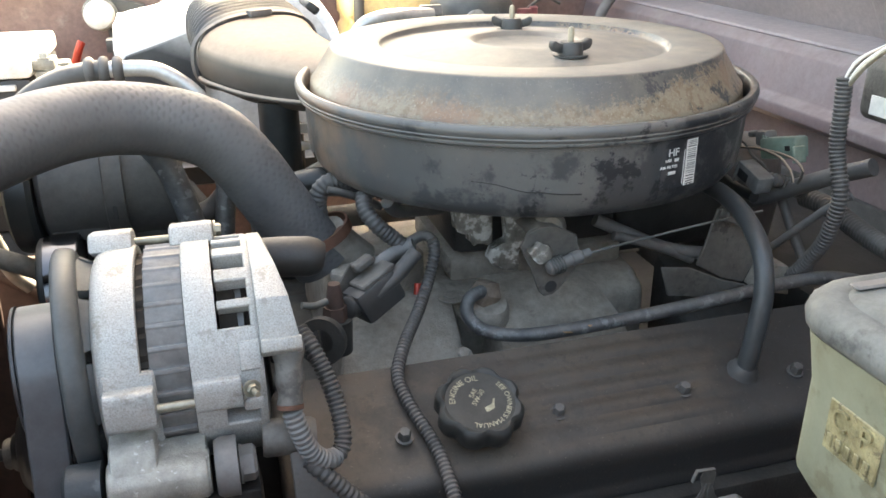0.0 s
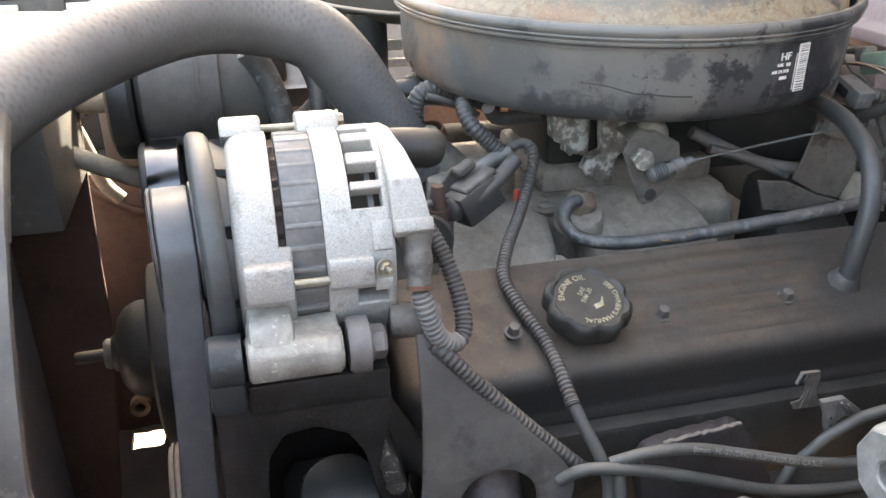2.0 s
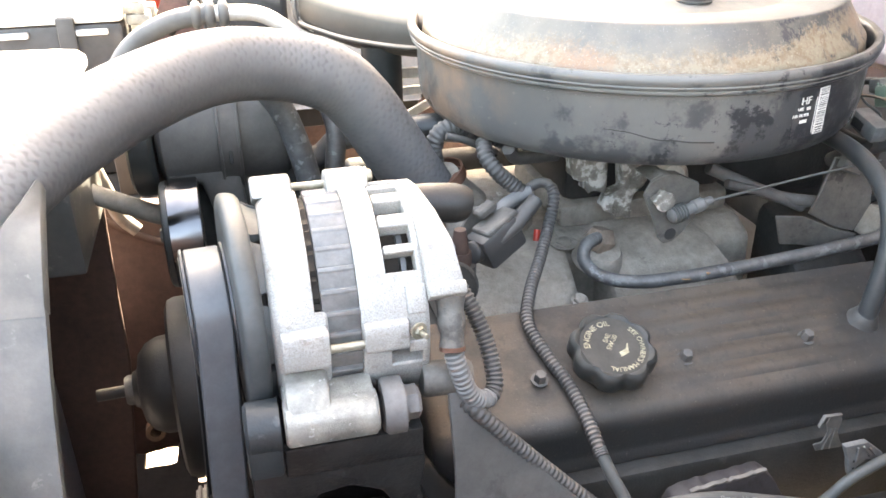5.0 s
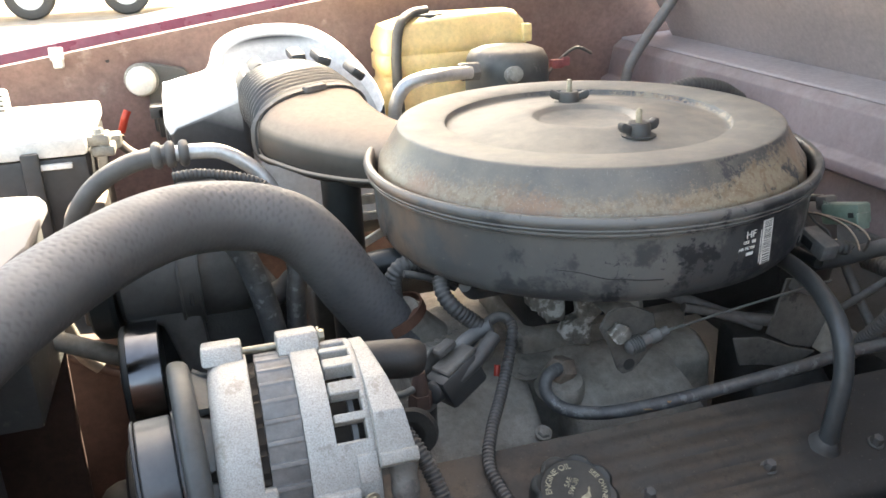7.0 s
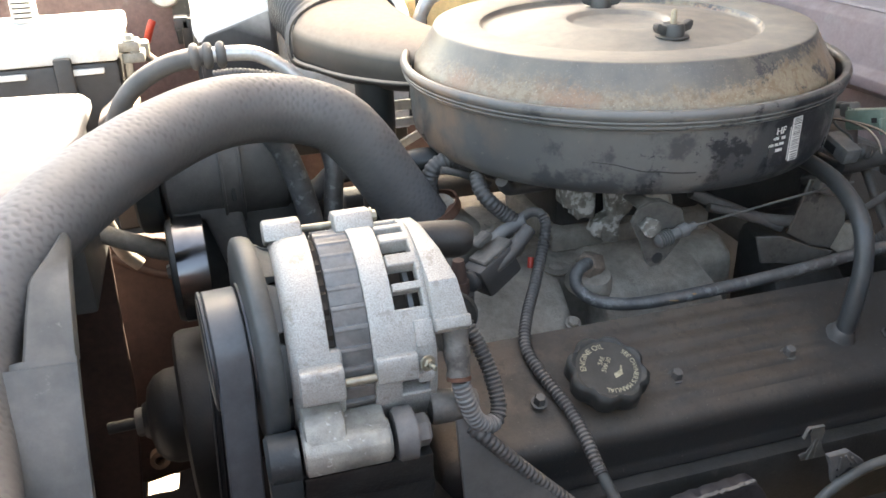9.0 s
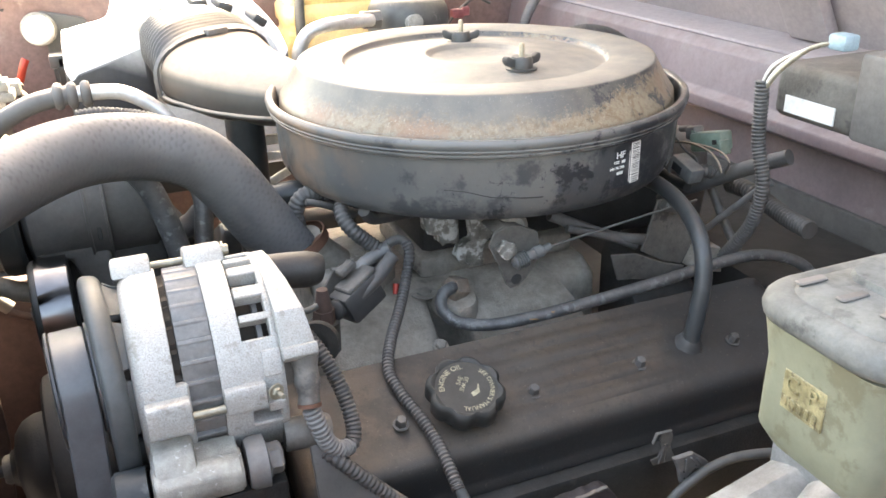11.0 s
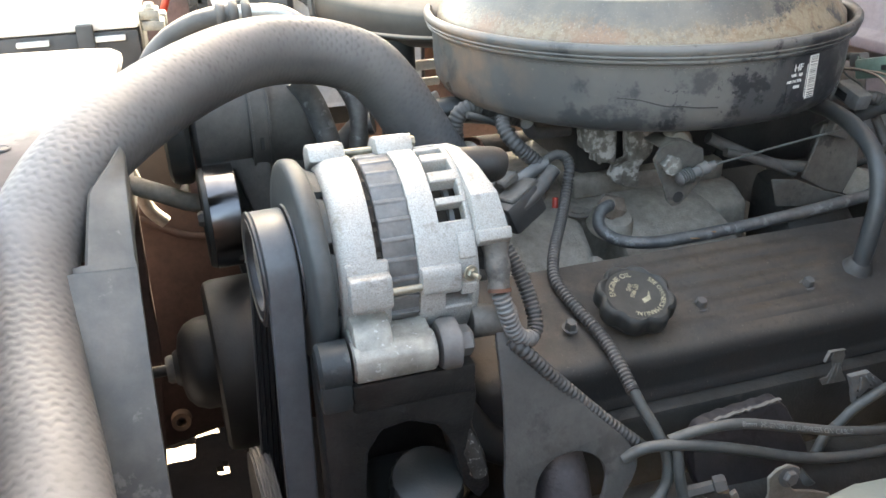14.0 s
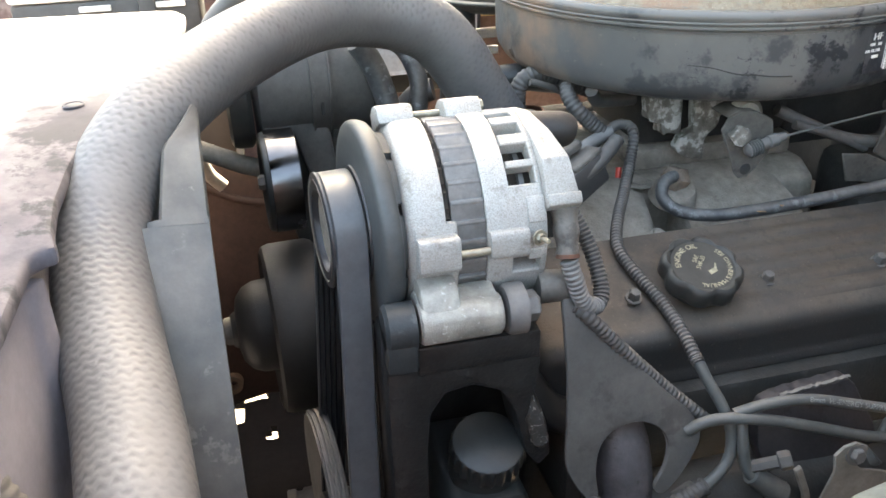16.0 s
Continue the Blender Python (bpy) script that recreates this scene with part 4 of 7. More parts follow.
part("plenum", prism([(0.16, 0.95), (0.165, 1.045), (0.19, 1.058), (0.36, 1.058), (0.41, 1.045), (0.43, 1.0), (0.43, 0.95)], "x", -0.02, 0.285, 0.008, 3), M_IRON, intake)


def runner(x0, x1, lean=0.0):
    rings = []
    for y, zt, grow in ((0.20, 1.062, -0.004), (0.165, 1.056, 0.0), (0.135, 1.040, 0.004), (0.108, 1.012, 0.008), (0.098, 0.985, 0.010)):
        a, b = x0 - grow + lean * (0.2 - y), x1 + grow + lean * (0.2 - y)
        m = 0.012
        rings.append([(a, y, 0.94), (a, y, zt - m), (a + m * 0.3, y, zt - m * 0.3), (a + m, y, zt), (b - m, y, zt), (b - m * 0.3, y, zt - m * 0.3), (b, y, zt - m), (b, y, 0.94)])
    return loft(rings)


part("front_runner", runner(-0.004, 0.098, -0.22), M_IRON, intake)
part("middle_runner", runner(0.113, 0.232, 0.14), M_IRON, intake)
# Near-black rear runner and valley floor: the shade there is in their colour.
part("rear_runner", runner(0.310, 0.385), M_DARK, intake, "rear runner darkened for the shade there")
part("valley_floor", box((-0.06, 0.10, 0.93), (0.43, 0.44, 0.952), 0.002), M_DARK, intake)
part("fitting_boss", lathe([(0, 0.0), (0.024, 0.0), (0.021, 0.012), (0.018, 0.016), (0, 0.017)], (0.113, 0.152, 1.047), (0.1, -0.35, 1), 24), M_IRON, intake)
part("bolt", hexbolt((0.088, 0.172, 1.0575), "z", 0.008, 0.004, 1.7), M_IRON, intake, "sunken manifold bolt")
part("bolt", hexbolt((0.083, 0.118, 1.027), (0, -0.5, 1), 0.006, 0.005, 1.3), M_IRON, intake)
part("throttle_flange", box((0.095, 0.20, 1.058), (0.275, 0.34, 1.082), 0.006), M_IRON, intake)
throttle_body = thing("fuel_injection_unit", (0.186, 0.268, 1.085), "stained cast aluminium throttle body under the air cleaner", "throttle body")
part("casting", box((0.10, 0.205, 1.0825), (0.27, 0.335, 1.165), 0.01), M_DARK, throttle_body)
# Added dark box: hides the sunlit apron in the gap behind.
part("gap_blocker", box((0.272, 0.215, 1.06), (0.40, 0.33, 1.15), 0.008), M_DARK, throttle_body, "dark box added to block the bright gap behind the throttle body")
WB = [(0.138, 1.152), (0.141, 1.107), (0.126, 1.100), (0.125, 1.087), (0.138, 1.079), (0.153, 1.076), (0.153, 1.098), (0.166, 1.111), (0.168, 1.152)]


def crusty(poly, y0, y1, amount=0.0022):
    """A casting with a knobbly, eaten surface."""
    bm = prism(poly, "y", y0, y1, 0.0015, 1)
    bmesh.ops.triangulate(bm, faces=bm.faces[:])
    bmesh.ops.subdivide_edges(bm, edges=bm.edges[:], cuts=3, use_grid_fill=True)
    for v in bm.verts:
        v.co += amount * noise.noise_vector(v.co * 140)
    return bm


part("lever_bracket", crusty(WB, 0.170, 0.186), M_CORR, throttle_body, "corroded white-stained bracket")
part("linkage", crusty([(0.092, 1.155), (0.094, 1.121), (0.107, 1.117), (0.110, 1.105), (0.128, 1.105), (0.127, 1.155)], 0.174, 0.195), M_CORR, throttle_body, "corroded linkage casting")
part("idle_motor", lathe([(0, 0), (0.011, 0), (0.013, 0.004), (0.013, 0.03), (0, 0.032)], (0.170, 0.20, 1.135), (-0.25, -1, -0.1), 24), M_CASTD, throttle_body)

# ---- alternator ----
AY, AZ = 0.020, 1.125
alternator = thing("alternator", (-0.15, AY, 1.05), "silver cast aluminium alternator with dark laminated stator", "alternator")


def ang(r, deg):
    """A point round the shaft; the angle runs from the top towards the driver's side."""
    a = radians(deg)
    return (AY - r * math.sin(a), AZ + r * math.cos(a))


def sector(r0, r1, d0, d1, x0, x1, n=8, bevel=0.0012):
    pts = [ang(r1, d0 + (d1 - d0) * k / n) for k in range(n + 1)] + [ang(r0, d1 - (d1 - d0) * k / n) for k in range(n + 1)]
    return prism(pts, "x", x0, x1, bevel, 1)


ring_front = lathe([(0.052, -0.1875), (0.0600, -0.1898), (0.0640, -0.1896), (0.0672, -0.1880), (0.0697, -0.1850), (0.0711, -0.1808), (0.0715, -0.176), (0.0715, -0.1645), (0.0708, -0.1638), (0.0655, -0.1638), (0.062, -0.175), (0.050, -0.178)], (0, AY, AZ), "x", 96)
ears = [prism([ang(0.066, -38), ang(0.081, -36), ang(0.0835, -28), ang(0.0815, -14), ang(0.070, -8)], "x", -0.1920, -0.1655, 0.0025),
        sector(0.064, 0.0716, 70, 128, -0.186, -0.1565, 10, 0.0015),
        prism([ang(0.066, 76), ang(0.0815, 77), ang(0.0825, 80), ang(0.0825, 91), ang(0.0815, 94), ang(0.066, 95)], "x", -0.1855, -0.1572, 0.002)]
front_house = part("front_housing", join(ring_front, *ears), M_CAST, alternator)
# This cone stands in for the shade seen between the vanes.
part("nose", lathe([(0.0560, -0.1890), (0.0565, -0.2008), (0.0, -0.2010)], (0, AY, AZ), "x", 64), M_PIT, front_house, "near-black cone for the shaded hollow behind the vanes")
GAPS = [24, 60, 101, 142, 183, 224, 265, 306, 347]
for d0, d1 in zip(GAPS, GAPS[1:] + [384]):
    rings = []
    for k in range(9):
        front, back = d0 + 1.2 + (d1 - d0 - 2.4) * k / 8, d0 + 4.2 + (d1 - d0 - 8.4) * k / 8
        rings.append([(-0.1988, *ang(0.0590, front)), (-0.1988, *ang(0.0675, front)), (-0.1940, *ang(0.0645, front * 0.4 + back * 0.6)), (-0.1875, *ang(0.0625, back)), (-0.1875, *ang(0.0575, back))])
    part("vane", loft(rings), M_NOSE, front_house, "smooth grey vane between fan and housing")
foot = join(lathe([(0, 0), (0.013, 0), (0.0145, 0.002), (0.0145, 0.054), (0.013, 0.057), (0, 0.057)], (-0.189, -0.062, 1.085), "x", 32),
            prism([ang(0.066, 100), ang(0.083, 100), (-0.078, 1.088), (-0.066, 1.070), (-0.045, 1.072), ang(0.068, 140)], "x", -0.187, -0.160, 0.004),
            prism([(-0.0775, 1.0845), (-0.0765, 1.0930), (-0.070, 1.0985), (-0.045, 1.1015), (-0.030, 1.090), (-0.045, 1.072), (-0.066, 1.0705), (-0.0745, 1.0750)], "x", -0.1885, -0.1330, 0.0024))
part("pivot_foot", foot, M_CASTD, alternator, "white-flecked cast pivot foot")
part("stator", lathe([(0.060, -0.1590), (0.0672, -0.1590), (0.0672, -0.136), (0.060, -0.136)], (0, AY, AZ), "x", 96), M_LAM, alternator, "dark grey laminated stator core with stepped ribs")
for k in range(32):
    d = k * 11.25 + 3
    part("lamination_rib", prism([ang(0.0665, d), ang(0.0702, d + 0.3), ang(0.0702, d + 2.2), ang(0.0688, d + 3.0), ang(0.0675, d + 10.5), ang(0.0665, d + 10.8)], "x", -0.1588, -0.1368, 0.0003, 1), M_LAM, alternator)
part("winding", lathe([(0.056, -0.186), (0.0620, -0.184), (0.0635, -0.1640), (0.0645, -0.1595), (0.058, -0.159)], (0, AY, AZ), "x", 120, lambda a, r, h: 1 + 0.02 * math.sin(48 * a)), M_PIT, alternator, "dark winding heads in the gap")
part("through_bolt", lathe([(0, 0), (0.0028, 0), (0.0028, 0.05), (0, 0.05)], (-0.18, *ang(0.0735, 88)), "x", 12), M_BOLT, alternator)
part("through_bolt", lathe([(0, 0), (0.0026, 0), (0.0026, 0.05), (0, 0.05)], (-0.18, *ang(0.0735, -26)), "x", 12), M_BOLT, alternator)

rear = [lathe([(0.062, -0.1365), (0.0705, -0.1365), (0.0715, -0.135), (0.0715, -0.1190), (0.062, -0.1190)], (0, AY, AZ), "x", 96),
        lathe([(0.060, -0.0995), (0.0705, -0.0995), (0.0712, -0.0988), (0.0712, -0.096), (0.0700, -0.0945), (0.0, -0.0935)], (0, AY, AZ), "x", 96),
        sector(0.050, 0.0716, 55, 96, -0.1225, -0.096, 8), sector(0.050, 0.0716, 105, 330, -0.1225, -0.096, 24),
        prism([ang(0.066, -38), ang(0.081, -36), ang(0.0835, -27), ang(0.0815, -14), ang(0.070, -8)], "x", -0.143, -0.1155, 0.002),
        prism([ang(0.062, 77), ang(0.0765, 78), ang(0.0775, 82), ang(0.0775, 90), ang(0.0765, 92.5), ang(0.064, 93)], "x", -0.1362, -0.1085, 0.002),
        prism([ang(0.066, 62), ang(0.0735, 62), ang(0.0742, 76), ang(0.066, 77)], "x", -0.1085, -0.0955, 0.0015),
        prism([ang(0.064, 90), ang(0.0735, 91), ang(0.0735, 97), ang(0.066, 98)], "x", -0.1085, -0.0965, 0.0015)]
rear_house = part("rear_housing", join(*rear), M_CAST, alternator)
for d0, d1 in ((-32, -26), (-20, -14), (-7, -1.5), (5, 13), (22.5, 30.5), (41, 45.5)):
    part("vent_bar", sector(0.060, 0.0714, d0, d1, -0.1180, -0.0965, 3, 0.001), M_CAST, rear_house)
part("rear_lug", lathe([(0.0, 0.0), (0.011, 0.0), (0.012, 0.002), (0.011, 0.030), (0.009, 0.033), (0.0, 0.033)], (-0.1, -0.046, 1.090), (1, -0.05, -0.05), 24), M_DUSTY, rear_house, "dust-browned rear lug")
part("diode_plate", lathe([(0.046, -0.1065), (0.0575, -0.1065), (0.0575, -0.1030), (0.046, -0.1030)], (0, AY, AZ), "x", 64), M_LAM, rear_house, "thin diode cooling plate")
# This shell stands in for the shade behind the vent bars.
part("inner_shell", lathe([(0.052, -0.1175), (0.052, -0.0965)], (0, AY, AZ), "x", 48), M_PIT, rear_house, "near-black shell for the shade behind the vents")
capb = prism([ang(0.0712, -20), ang(0.0725, 2), ang(0.0738, 25), ang(0.0800, 45), ang(0.0760, 66), ang(0.0720, 70), ang(0.060, 68), ang(0.030, 40), ang(0.045, -20)], "x", -0.0955, -0.080)
for v in capb.verts:
    d = math.degrees(math.atan2(AY - v.co.y, v.co.z - AZ))
    if v.co.x > -0.09:
        v.co.x += -0.006 + 0.0145 * min(max(d / 66, 0.0), 1.0)
bmesh.ops.bevel(capb, geom=capb.edges[:], offset=0.0011, segments=2, affect="EDGES", profile=0.5, clamp_overlap=True)
cover_lip = prism([ang(0.0755, 62.5), ang(0.0785, 63), ang(0.0785, 68.5), ang(0.070, 71.5), ang(0.066, 69)], "x", -0.0950, -0.0712, 0.001)
part("rear_cover", join(capb, cover_lip), M_CAST, alternator, "flat-sided cast rear cover")
part("terminal_screw", join(hexbolt((-0.1035, -0.0575, 1.1345), (0.3, -1, 0.1), 0.0036, 0.004), lathe([(0, 0.011), (0.0017, 0.0105), (0.0017, 0), (0, 0)], (-0.1035, -0.0575, 1.1345), (0.3, -1, 0.1), 10)), M_BOLT, alternator, "small dull terminal screw")
part("bolt_tip", hexbolt((-0.1150, *ang(0.0760, -24)), "x", 0.0042, 0.005), M_BOLT, alternator, "dull plated bolt end")
part("cooling_fan", spun(lathe([(0.012, -0.1980), (0.0660, -0.1980), (0.0700, -0.1986), (0.0725, -0.2004), (0.0738, -0.2035), (0.0743, -0.2070), (0.0740, -0.2098), (0.0728, -0.2114), (0.0700, -0.2126), (0.062, -0.2130), (0.02, -0.2130)], (0, AY, AZ), "x", 96), -0.206, AY, 5), M_FAN, alternator, "smooth grey cooling fan drum")
pulley_ob = part("pulley", spun(lathe([(0.020, -0.2125), (0.026, -0.215), (0.028, -0.237), (0.030, -0.2402), (0.0395, -0.2410), (0.0415, -0.2402), (0.0418, -0.2385), (0.0345, -0.2382), (0.0345, -0.2150), (0.0425, -0.2146), (0.0430, -0.2132), (0.02, -0.2118)], (0, AY, AZ), "x", 72), -0.206, AY, 5), M_PULL, alternator, "black steel pulley")
part("dished_face", spun(lathe([(0.0, -0.2320), (0.014, -0.2323), (0.026, -0.2345), (0.0335, -0.2390), (0.0370, -0.2413), (0.0360, -0.2390), (0.0, -0.2150)], (0, AY, AZ), "x", 64), -0.206, AY, 5), M_DISH, pulley_ob, "tan-stained dished pulley face")

# ---- belt and pulleys ----
PULLEYS = [(0.020, 1.125, 0.0369), (0.012, 0.80, 0.070)]


def belt_loop(x0, x1, thick=0.0045):
    (ya, za, ra), (yb, zb, rb) = PULLEYS
    d = math.hypot(yb - ya, zb - za)
    base = math.atan2(zb - za, yb - ya)
    off = math.acos((ra - rb) / d)
    pts = []
    for (cy, cz, r), a0, a1 in (((ya, za, ra), base + off, base + 2 * math.pi - off), ((yb, zb, rb), base - off, base + off)):
        for k in range(25):
            a = a0 + (a1 - a0) * k / 24
            pts.append((cy, cz, r, a))
    rings = []
    for cy, cz, r, a in pts + pts[:1]:
        m = 0.0012
        sec = [(x0, r), (x0, r + thick - m), (x0 + m, r + thick), (x1 - m, r + thick), (x1, r + thick - m), (x1, r)]
        rings.append([(x, cy + q * math.cos(a), cz + q * math.sin(a)) for x, q in sec])
    return loft(rings, cap=False)


def leant(bm):
    """The belt runs a little forward as it goes down."""
    for v in bm.verts:
        v.co.x += 0.055 * (min(v.co.z, 1.125) - 1.125)
    return bm


belt = thing("drive_belt", (-0.23, 0.03, 0.76), "worn dark rubber drive belt running down from the alternator pulley", "belt")
part("backing", leant(spun(belt_loop(-0.2380, -0.2152, 0.0042), -0.206, AY, 5)), M_BELT, belt)
for k in range(5):
    bm = belt_loop(-0.2372 + 0.0044 * k, -0.2339 + 0.0044 * k, -0.0022)
    # Ribs are near-black to carry the shade inside the belt loop.
    part("rib", leant(spun(bm, -0.206, AY, 5)), M_INK_SHADE, belt)
steering_pulley = solo("steering_pulley", leant(spun(lathe([(0.0, -0.228), (0.03, -0.228), (0.055, -0.235), (0.066, -0.2435), (0.068, -0.2435), (0.068, -0.215), (0.0, -0.212)], (0, 0.012, 0.80), "x", 64), -0.206, AY, 3)), M_PULL, "black pressed steel pulley low behind the belt", "pulley")

groove = [(0.0, -0.250), (0.05, -0.250), (0.082, -0.2585), (0.0875, -0.2595)]
for k in range(3):
    groove += [(0.0890, -0.2590 + 0.0045 * k), (0.0890, -0.2572 + 0.0045 * k), (0.0862, -0.2562 + 0.0045 * k), (0.0862, -0.2550 + 0.0045 * k)]
groove += [(0.0890, -0.2455), (0.0, -0.2445)]
crank = thing("grooved_pulley", (-0.25, 0.05, 0.75), "steel pulley with bright worn belt grooves below the alternator", "pulley")
part("rim", spun(lathe(groove, (0, 0.045, 0.840), "x", 96), -0.25, 0.045, 4), M_PLATE, crank)
part("face", spun(lathe([(0.0, -0.2515), (0.048, -0.2515), (0.080, -0.2600), (0.086, -0.2612), (0.0855, -0.2597), (0.0, -0.2505)], (0, 0.045, 0.840), "x", 64), -0.25, 0.045, 4), M_PLATE, crank, "dusty grey pulley face")

solo("crank_pulley", lathe([(0.0, -0.285), (0.05, -0.285), (0.074, -0.292), (0.079, -0.2925), (0.080, -0.291), (0.080, -0.283), (0.077, -0.281), (0.077, -0.276), (0.080, -0.274), (0.080, -0.262), (0.0, -0.260)], (0, 0.15, 0.668), "x", 64), M_PLATE, "dusty grooved crank pulley low in the bay", "pulley")

# idler in front of the compressor
idler = thing("idler_pulley", (-0.26, 0.27, 1.0), "shiny black idler pulley with a bright worn rim", "pulley")
part("rim", spun(lathe([(0.038, -0.264), (0.042, -0.268), (0.045, -0.2715), (0.0475, -0.2730), (0.0500, -0.2715), (0.0512, -0.268), (0.0512, -0.2375), (0.0, -0.2375)], (0, 0.287, 1.060), "x", 64), -0.255, 0.287, 2), M_PUMP, idler, "rounded black pulley flange")
part("tread", spun(lathe([(0.0510, -0.2672), (0.0522, -0.2664), (0.0524, -0.254), (0.0522, -0.2385), (0.0510, -0.2375), (0.045, -0.2375)], (0, 0.287, 1.060), "x", 72), -0.255, 0.287, 2), M_TREAD, idler, "bright worn tread")
part("web", spun(lathe([(0.0, -0.262), (0.02, -0.262), (0.030, -0.259), (0.0385, -0.2635), (0.0385, -0.25), (0.0, -0.25)], (0, 0.287, 1.060), "x", 64), -0.255, 0.287, 2), M_RUB, idler, "dusty black pulley web")
part("hub_bolt", spun(join(hexbolt((-0.264, 0.287, 1.060), (-1, 0, 0), 0.008, 0.014), lathe([(0.0, 0.0), (0.013, 0.0), (0.015, 0.006), (0.0, 0.006)], (-0.267, 0.287, 1.060), "x", 24)), -0.255, 0.287, 2), M_PLATE, idler, "dusty hub bolt")

fan_drive = thing("fan_drive", (-0.29, 0.268, 0.85), "black fan clutch and water pump pulley", "fan drive")
part("pump_pulley", spun(lathe([(0.0, -0.225), (0.08, -0.225), (0.090, -0.230), (0.0925, -0.236), (0.0925, -0.276), (0.090, -0.283), (0.084, -0.286), (0.07, -0.282), (0.0, -0.278)], (0, 0.268, 0.898), "x", 72), -0.25, 0.268, 3), M_CLUTCH, fan_drive, "dusty black water pump pulley")
part("clutch", spun(lathe([(0.0, -0.326), (0.017, -0.326), (0.020, -0.321), (0.034, -0.318), (0.044, -0.310), (0.049, -0.299), (0.050, -0.284), (0.052, -0.278), (0.0, -0.277)], (0, 0.268, 0.905), "x", 56), -0.25, 0.268, 3), M_CLUTCH, fan_drive, "rounded dusty clutch housing")
part("hub_stub", spun(lathe([(0.0, -0.334), (0.013, -0.334), (0.015, -0.331), (0.015, -0.325), (0.0, -0.325)], (0, 0.268, 0.905), "x", 32), -0.25, 0.268, 3), M_DUSTY, fan_drive, "dusty stub of the fan hub")
part("shaft_end", spun(lathe([(0, -0.362), (0.0055, -0.3615), (0.006, -0.360), (0.006, -0.333), (0, -0.333)], (0, 0.268, 0.905), "x", 20), -0.25, 0.268, 3), M_CLUTCH, fan_drive)

compressor = thing("compressor", (-0.2, 0.32, 1.03), "dark cylindrical air conditioning compressor", "compressor")
part("body", lathe([(0, -0.272), (0.055, -0.272), (0.063, -0.266), (0.065, -0.255), (0.065, -0.207), (0.067, -0.205), (0.067, -0.195), (0.063, -0.193), (0.063, -0.15), (0.055, -0.142), (0, -0.14)], (0, 0.372, 1.143), "x", 64), M_COMP, compressor)
part("clutch_plate", lathe([(0, -0.304), (0.012, -0.304), (0.014, -0.298), (0.045, -0.297), (0.056, -0.299), (0.0605, -0.296), (0.062, -0.290), (0.062, -0.278), (0.058, -0.2735), (0, -0.2735)], (0, 0.366, 1.136), "x", 56), M_PUMP, compressor, "black clutch and pulley of the compressor")
for x in (-0.2125, -0.1945):
    part("seam_ring", lathe([(0.066, x - 0.0016), (0.0702, x - 0.0012), (0.0702, x + 0.0012), (0.066, x + 0.0016)], (0, 0.372, 1.143), "x", 64), M_COMP, compressor)
part("seam_slot", box((-0.2055, 0.3045, 1.118), (-0.2015, 0.312, 1.142), 0.0005, 1), M_INK_SHADE, compressor)
part("body_rib", prism([(-0.268, 1.105), (-0.235, 1.095), (-0.228, 1.07), (-0.215, 1.02), (-0.190, 1.02), (-0.196, 1.09), (-0.20, 1.12)], "y", 0.318, 0.345, 0.004), M_COMP, compressor, "cast web below the body")

part("band", lathe([(0.060, -0.213), (0.0685, -0.212), (0.0685, -0.194), (0.060, -0.193)], (0, 0.372, 1.143), "x", 64), M_COMP, compressor)
part("mounting_leg", prism([(-0.262, 1.120), (-0.255, 1.03), (-0.235, 0.93), (-0.225, 0.80), (-0.07, 0.80), (-0.075, 0.98), (-0.100, 1.07), (-0.135, 1.125)], "y", 0.335, 0.40, 0.006), M_DARK, compressor, "black cast leg under the compressor")
part("port_block", box((-0.205, 0.33, 1.203), (-0.165, 0.37, 1.225), 0.004), M_COMP, compressor)

# ---- alternator bracket and steering pump ----
bracket = thing("alternator_bracket", (-0.16, -0.05, 0.85), "dark cast iron bracket carrying the alternator over the steering pump", "bracket")
part("pivot_ear", join(lathe([(0, 0), (0.014, 0), (0.0165, 0.0025), (0.0165, 0.021), (0.0, 0.021)], (-0.2125, -0.062, 1.085), "x", 32), box((-0.2125, -0.0765, 1.056), (-0.1915, -0.046, 1.085), 0.003)), M_EAR, bracket, "dark grey pivot ear")
part("bolt_lug", lathe([(0, 0), (0.016, 0), (0.018, 0.003), (0.018, 0.013), (0.0, 0.014)], (-0.1290, -0.062, 1.086), "x", 32), M_PLATE, bracket)
part("pivot_bolt", hexbolt((-0.1150, -0.062, 1.086), "x", 0.011, 0.010, 1.1), M_PLATE, bracket, "large hex bolt head")
web = [(-0.212, 1.072), (-0.105, 1.068), (-0.102, 1.04), (-0.106, 1.015), (-0.096, 0.985), (-0.092, 0.955), (-0.102, 0.945), (-0.113, 0.962), (-0.118, 0.987), (-0.122, 1.004), (-0.132, 1.021), (-0.152, 1.030), (-0.172, 1.027), (-0.183, 1.010), (-0.186, 0.98), (-0.187, 0.80), (-0.214, 0.80)]
part("web", prism(web, "y", -0.066, -0.02, 0.003), M_BRACKET, bracket)
# Added backing: blocks the lit tray in the bracket's opening.
part("black_backing", prism([(-0.205, 0.70), (-0.205, 1.02), (-0.19, 1.035), (-0.088, 1.035), (-0.073, 1.02), (-0.073, 0.70)], "y", 0.036, 0.052, 0.004), M_BRACKET, bracket, "black backing added to block light behind the bracket")
part("top_rail", prism([(-0.0672, 1.046), (-0.0690, 1.0695), (-0.050, 1.0695), (-0.050, 1.046)], "x", -0.191, -0.104, 0.002), M_BRACKET, bracket, "cast rail under the foot")
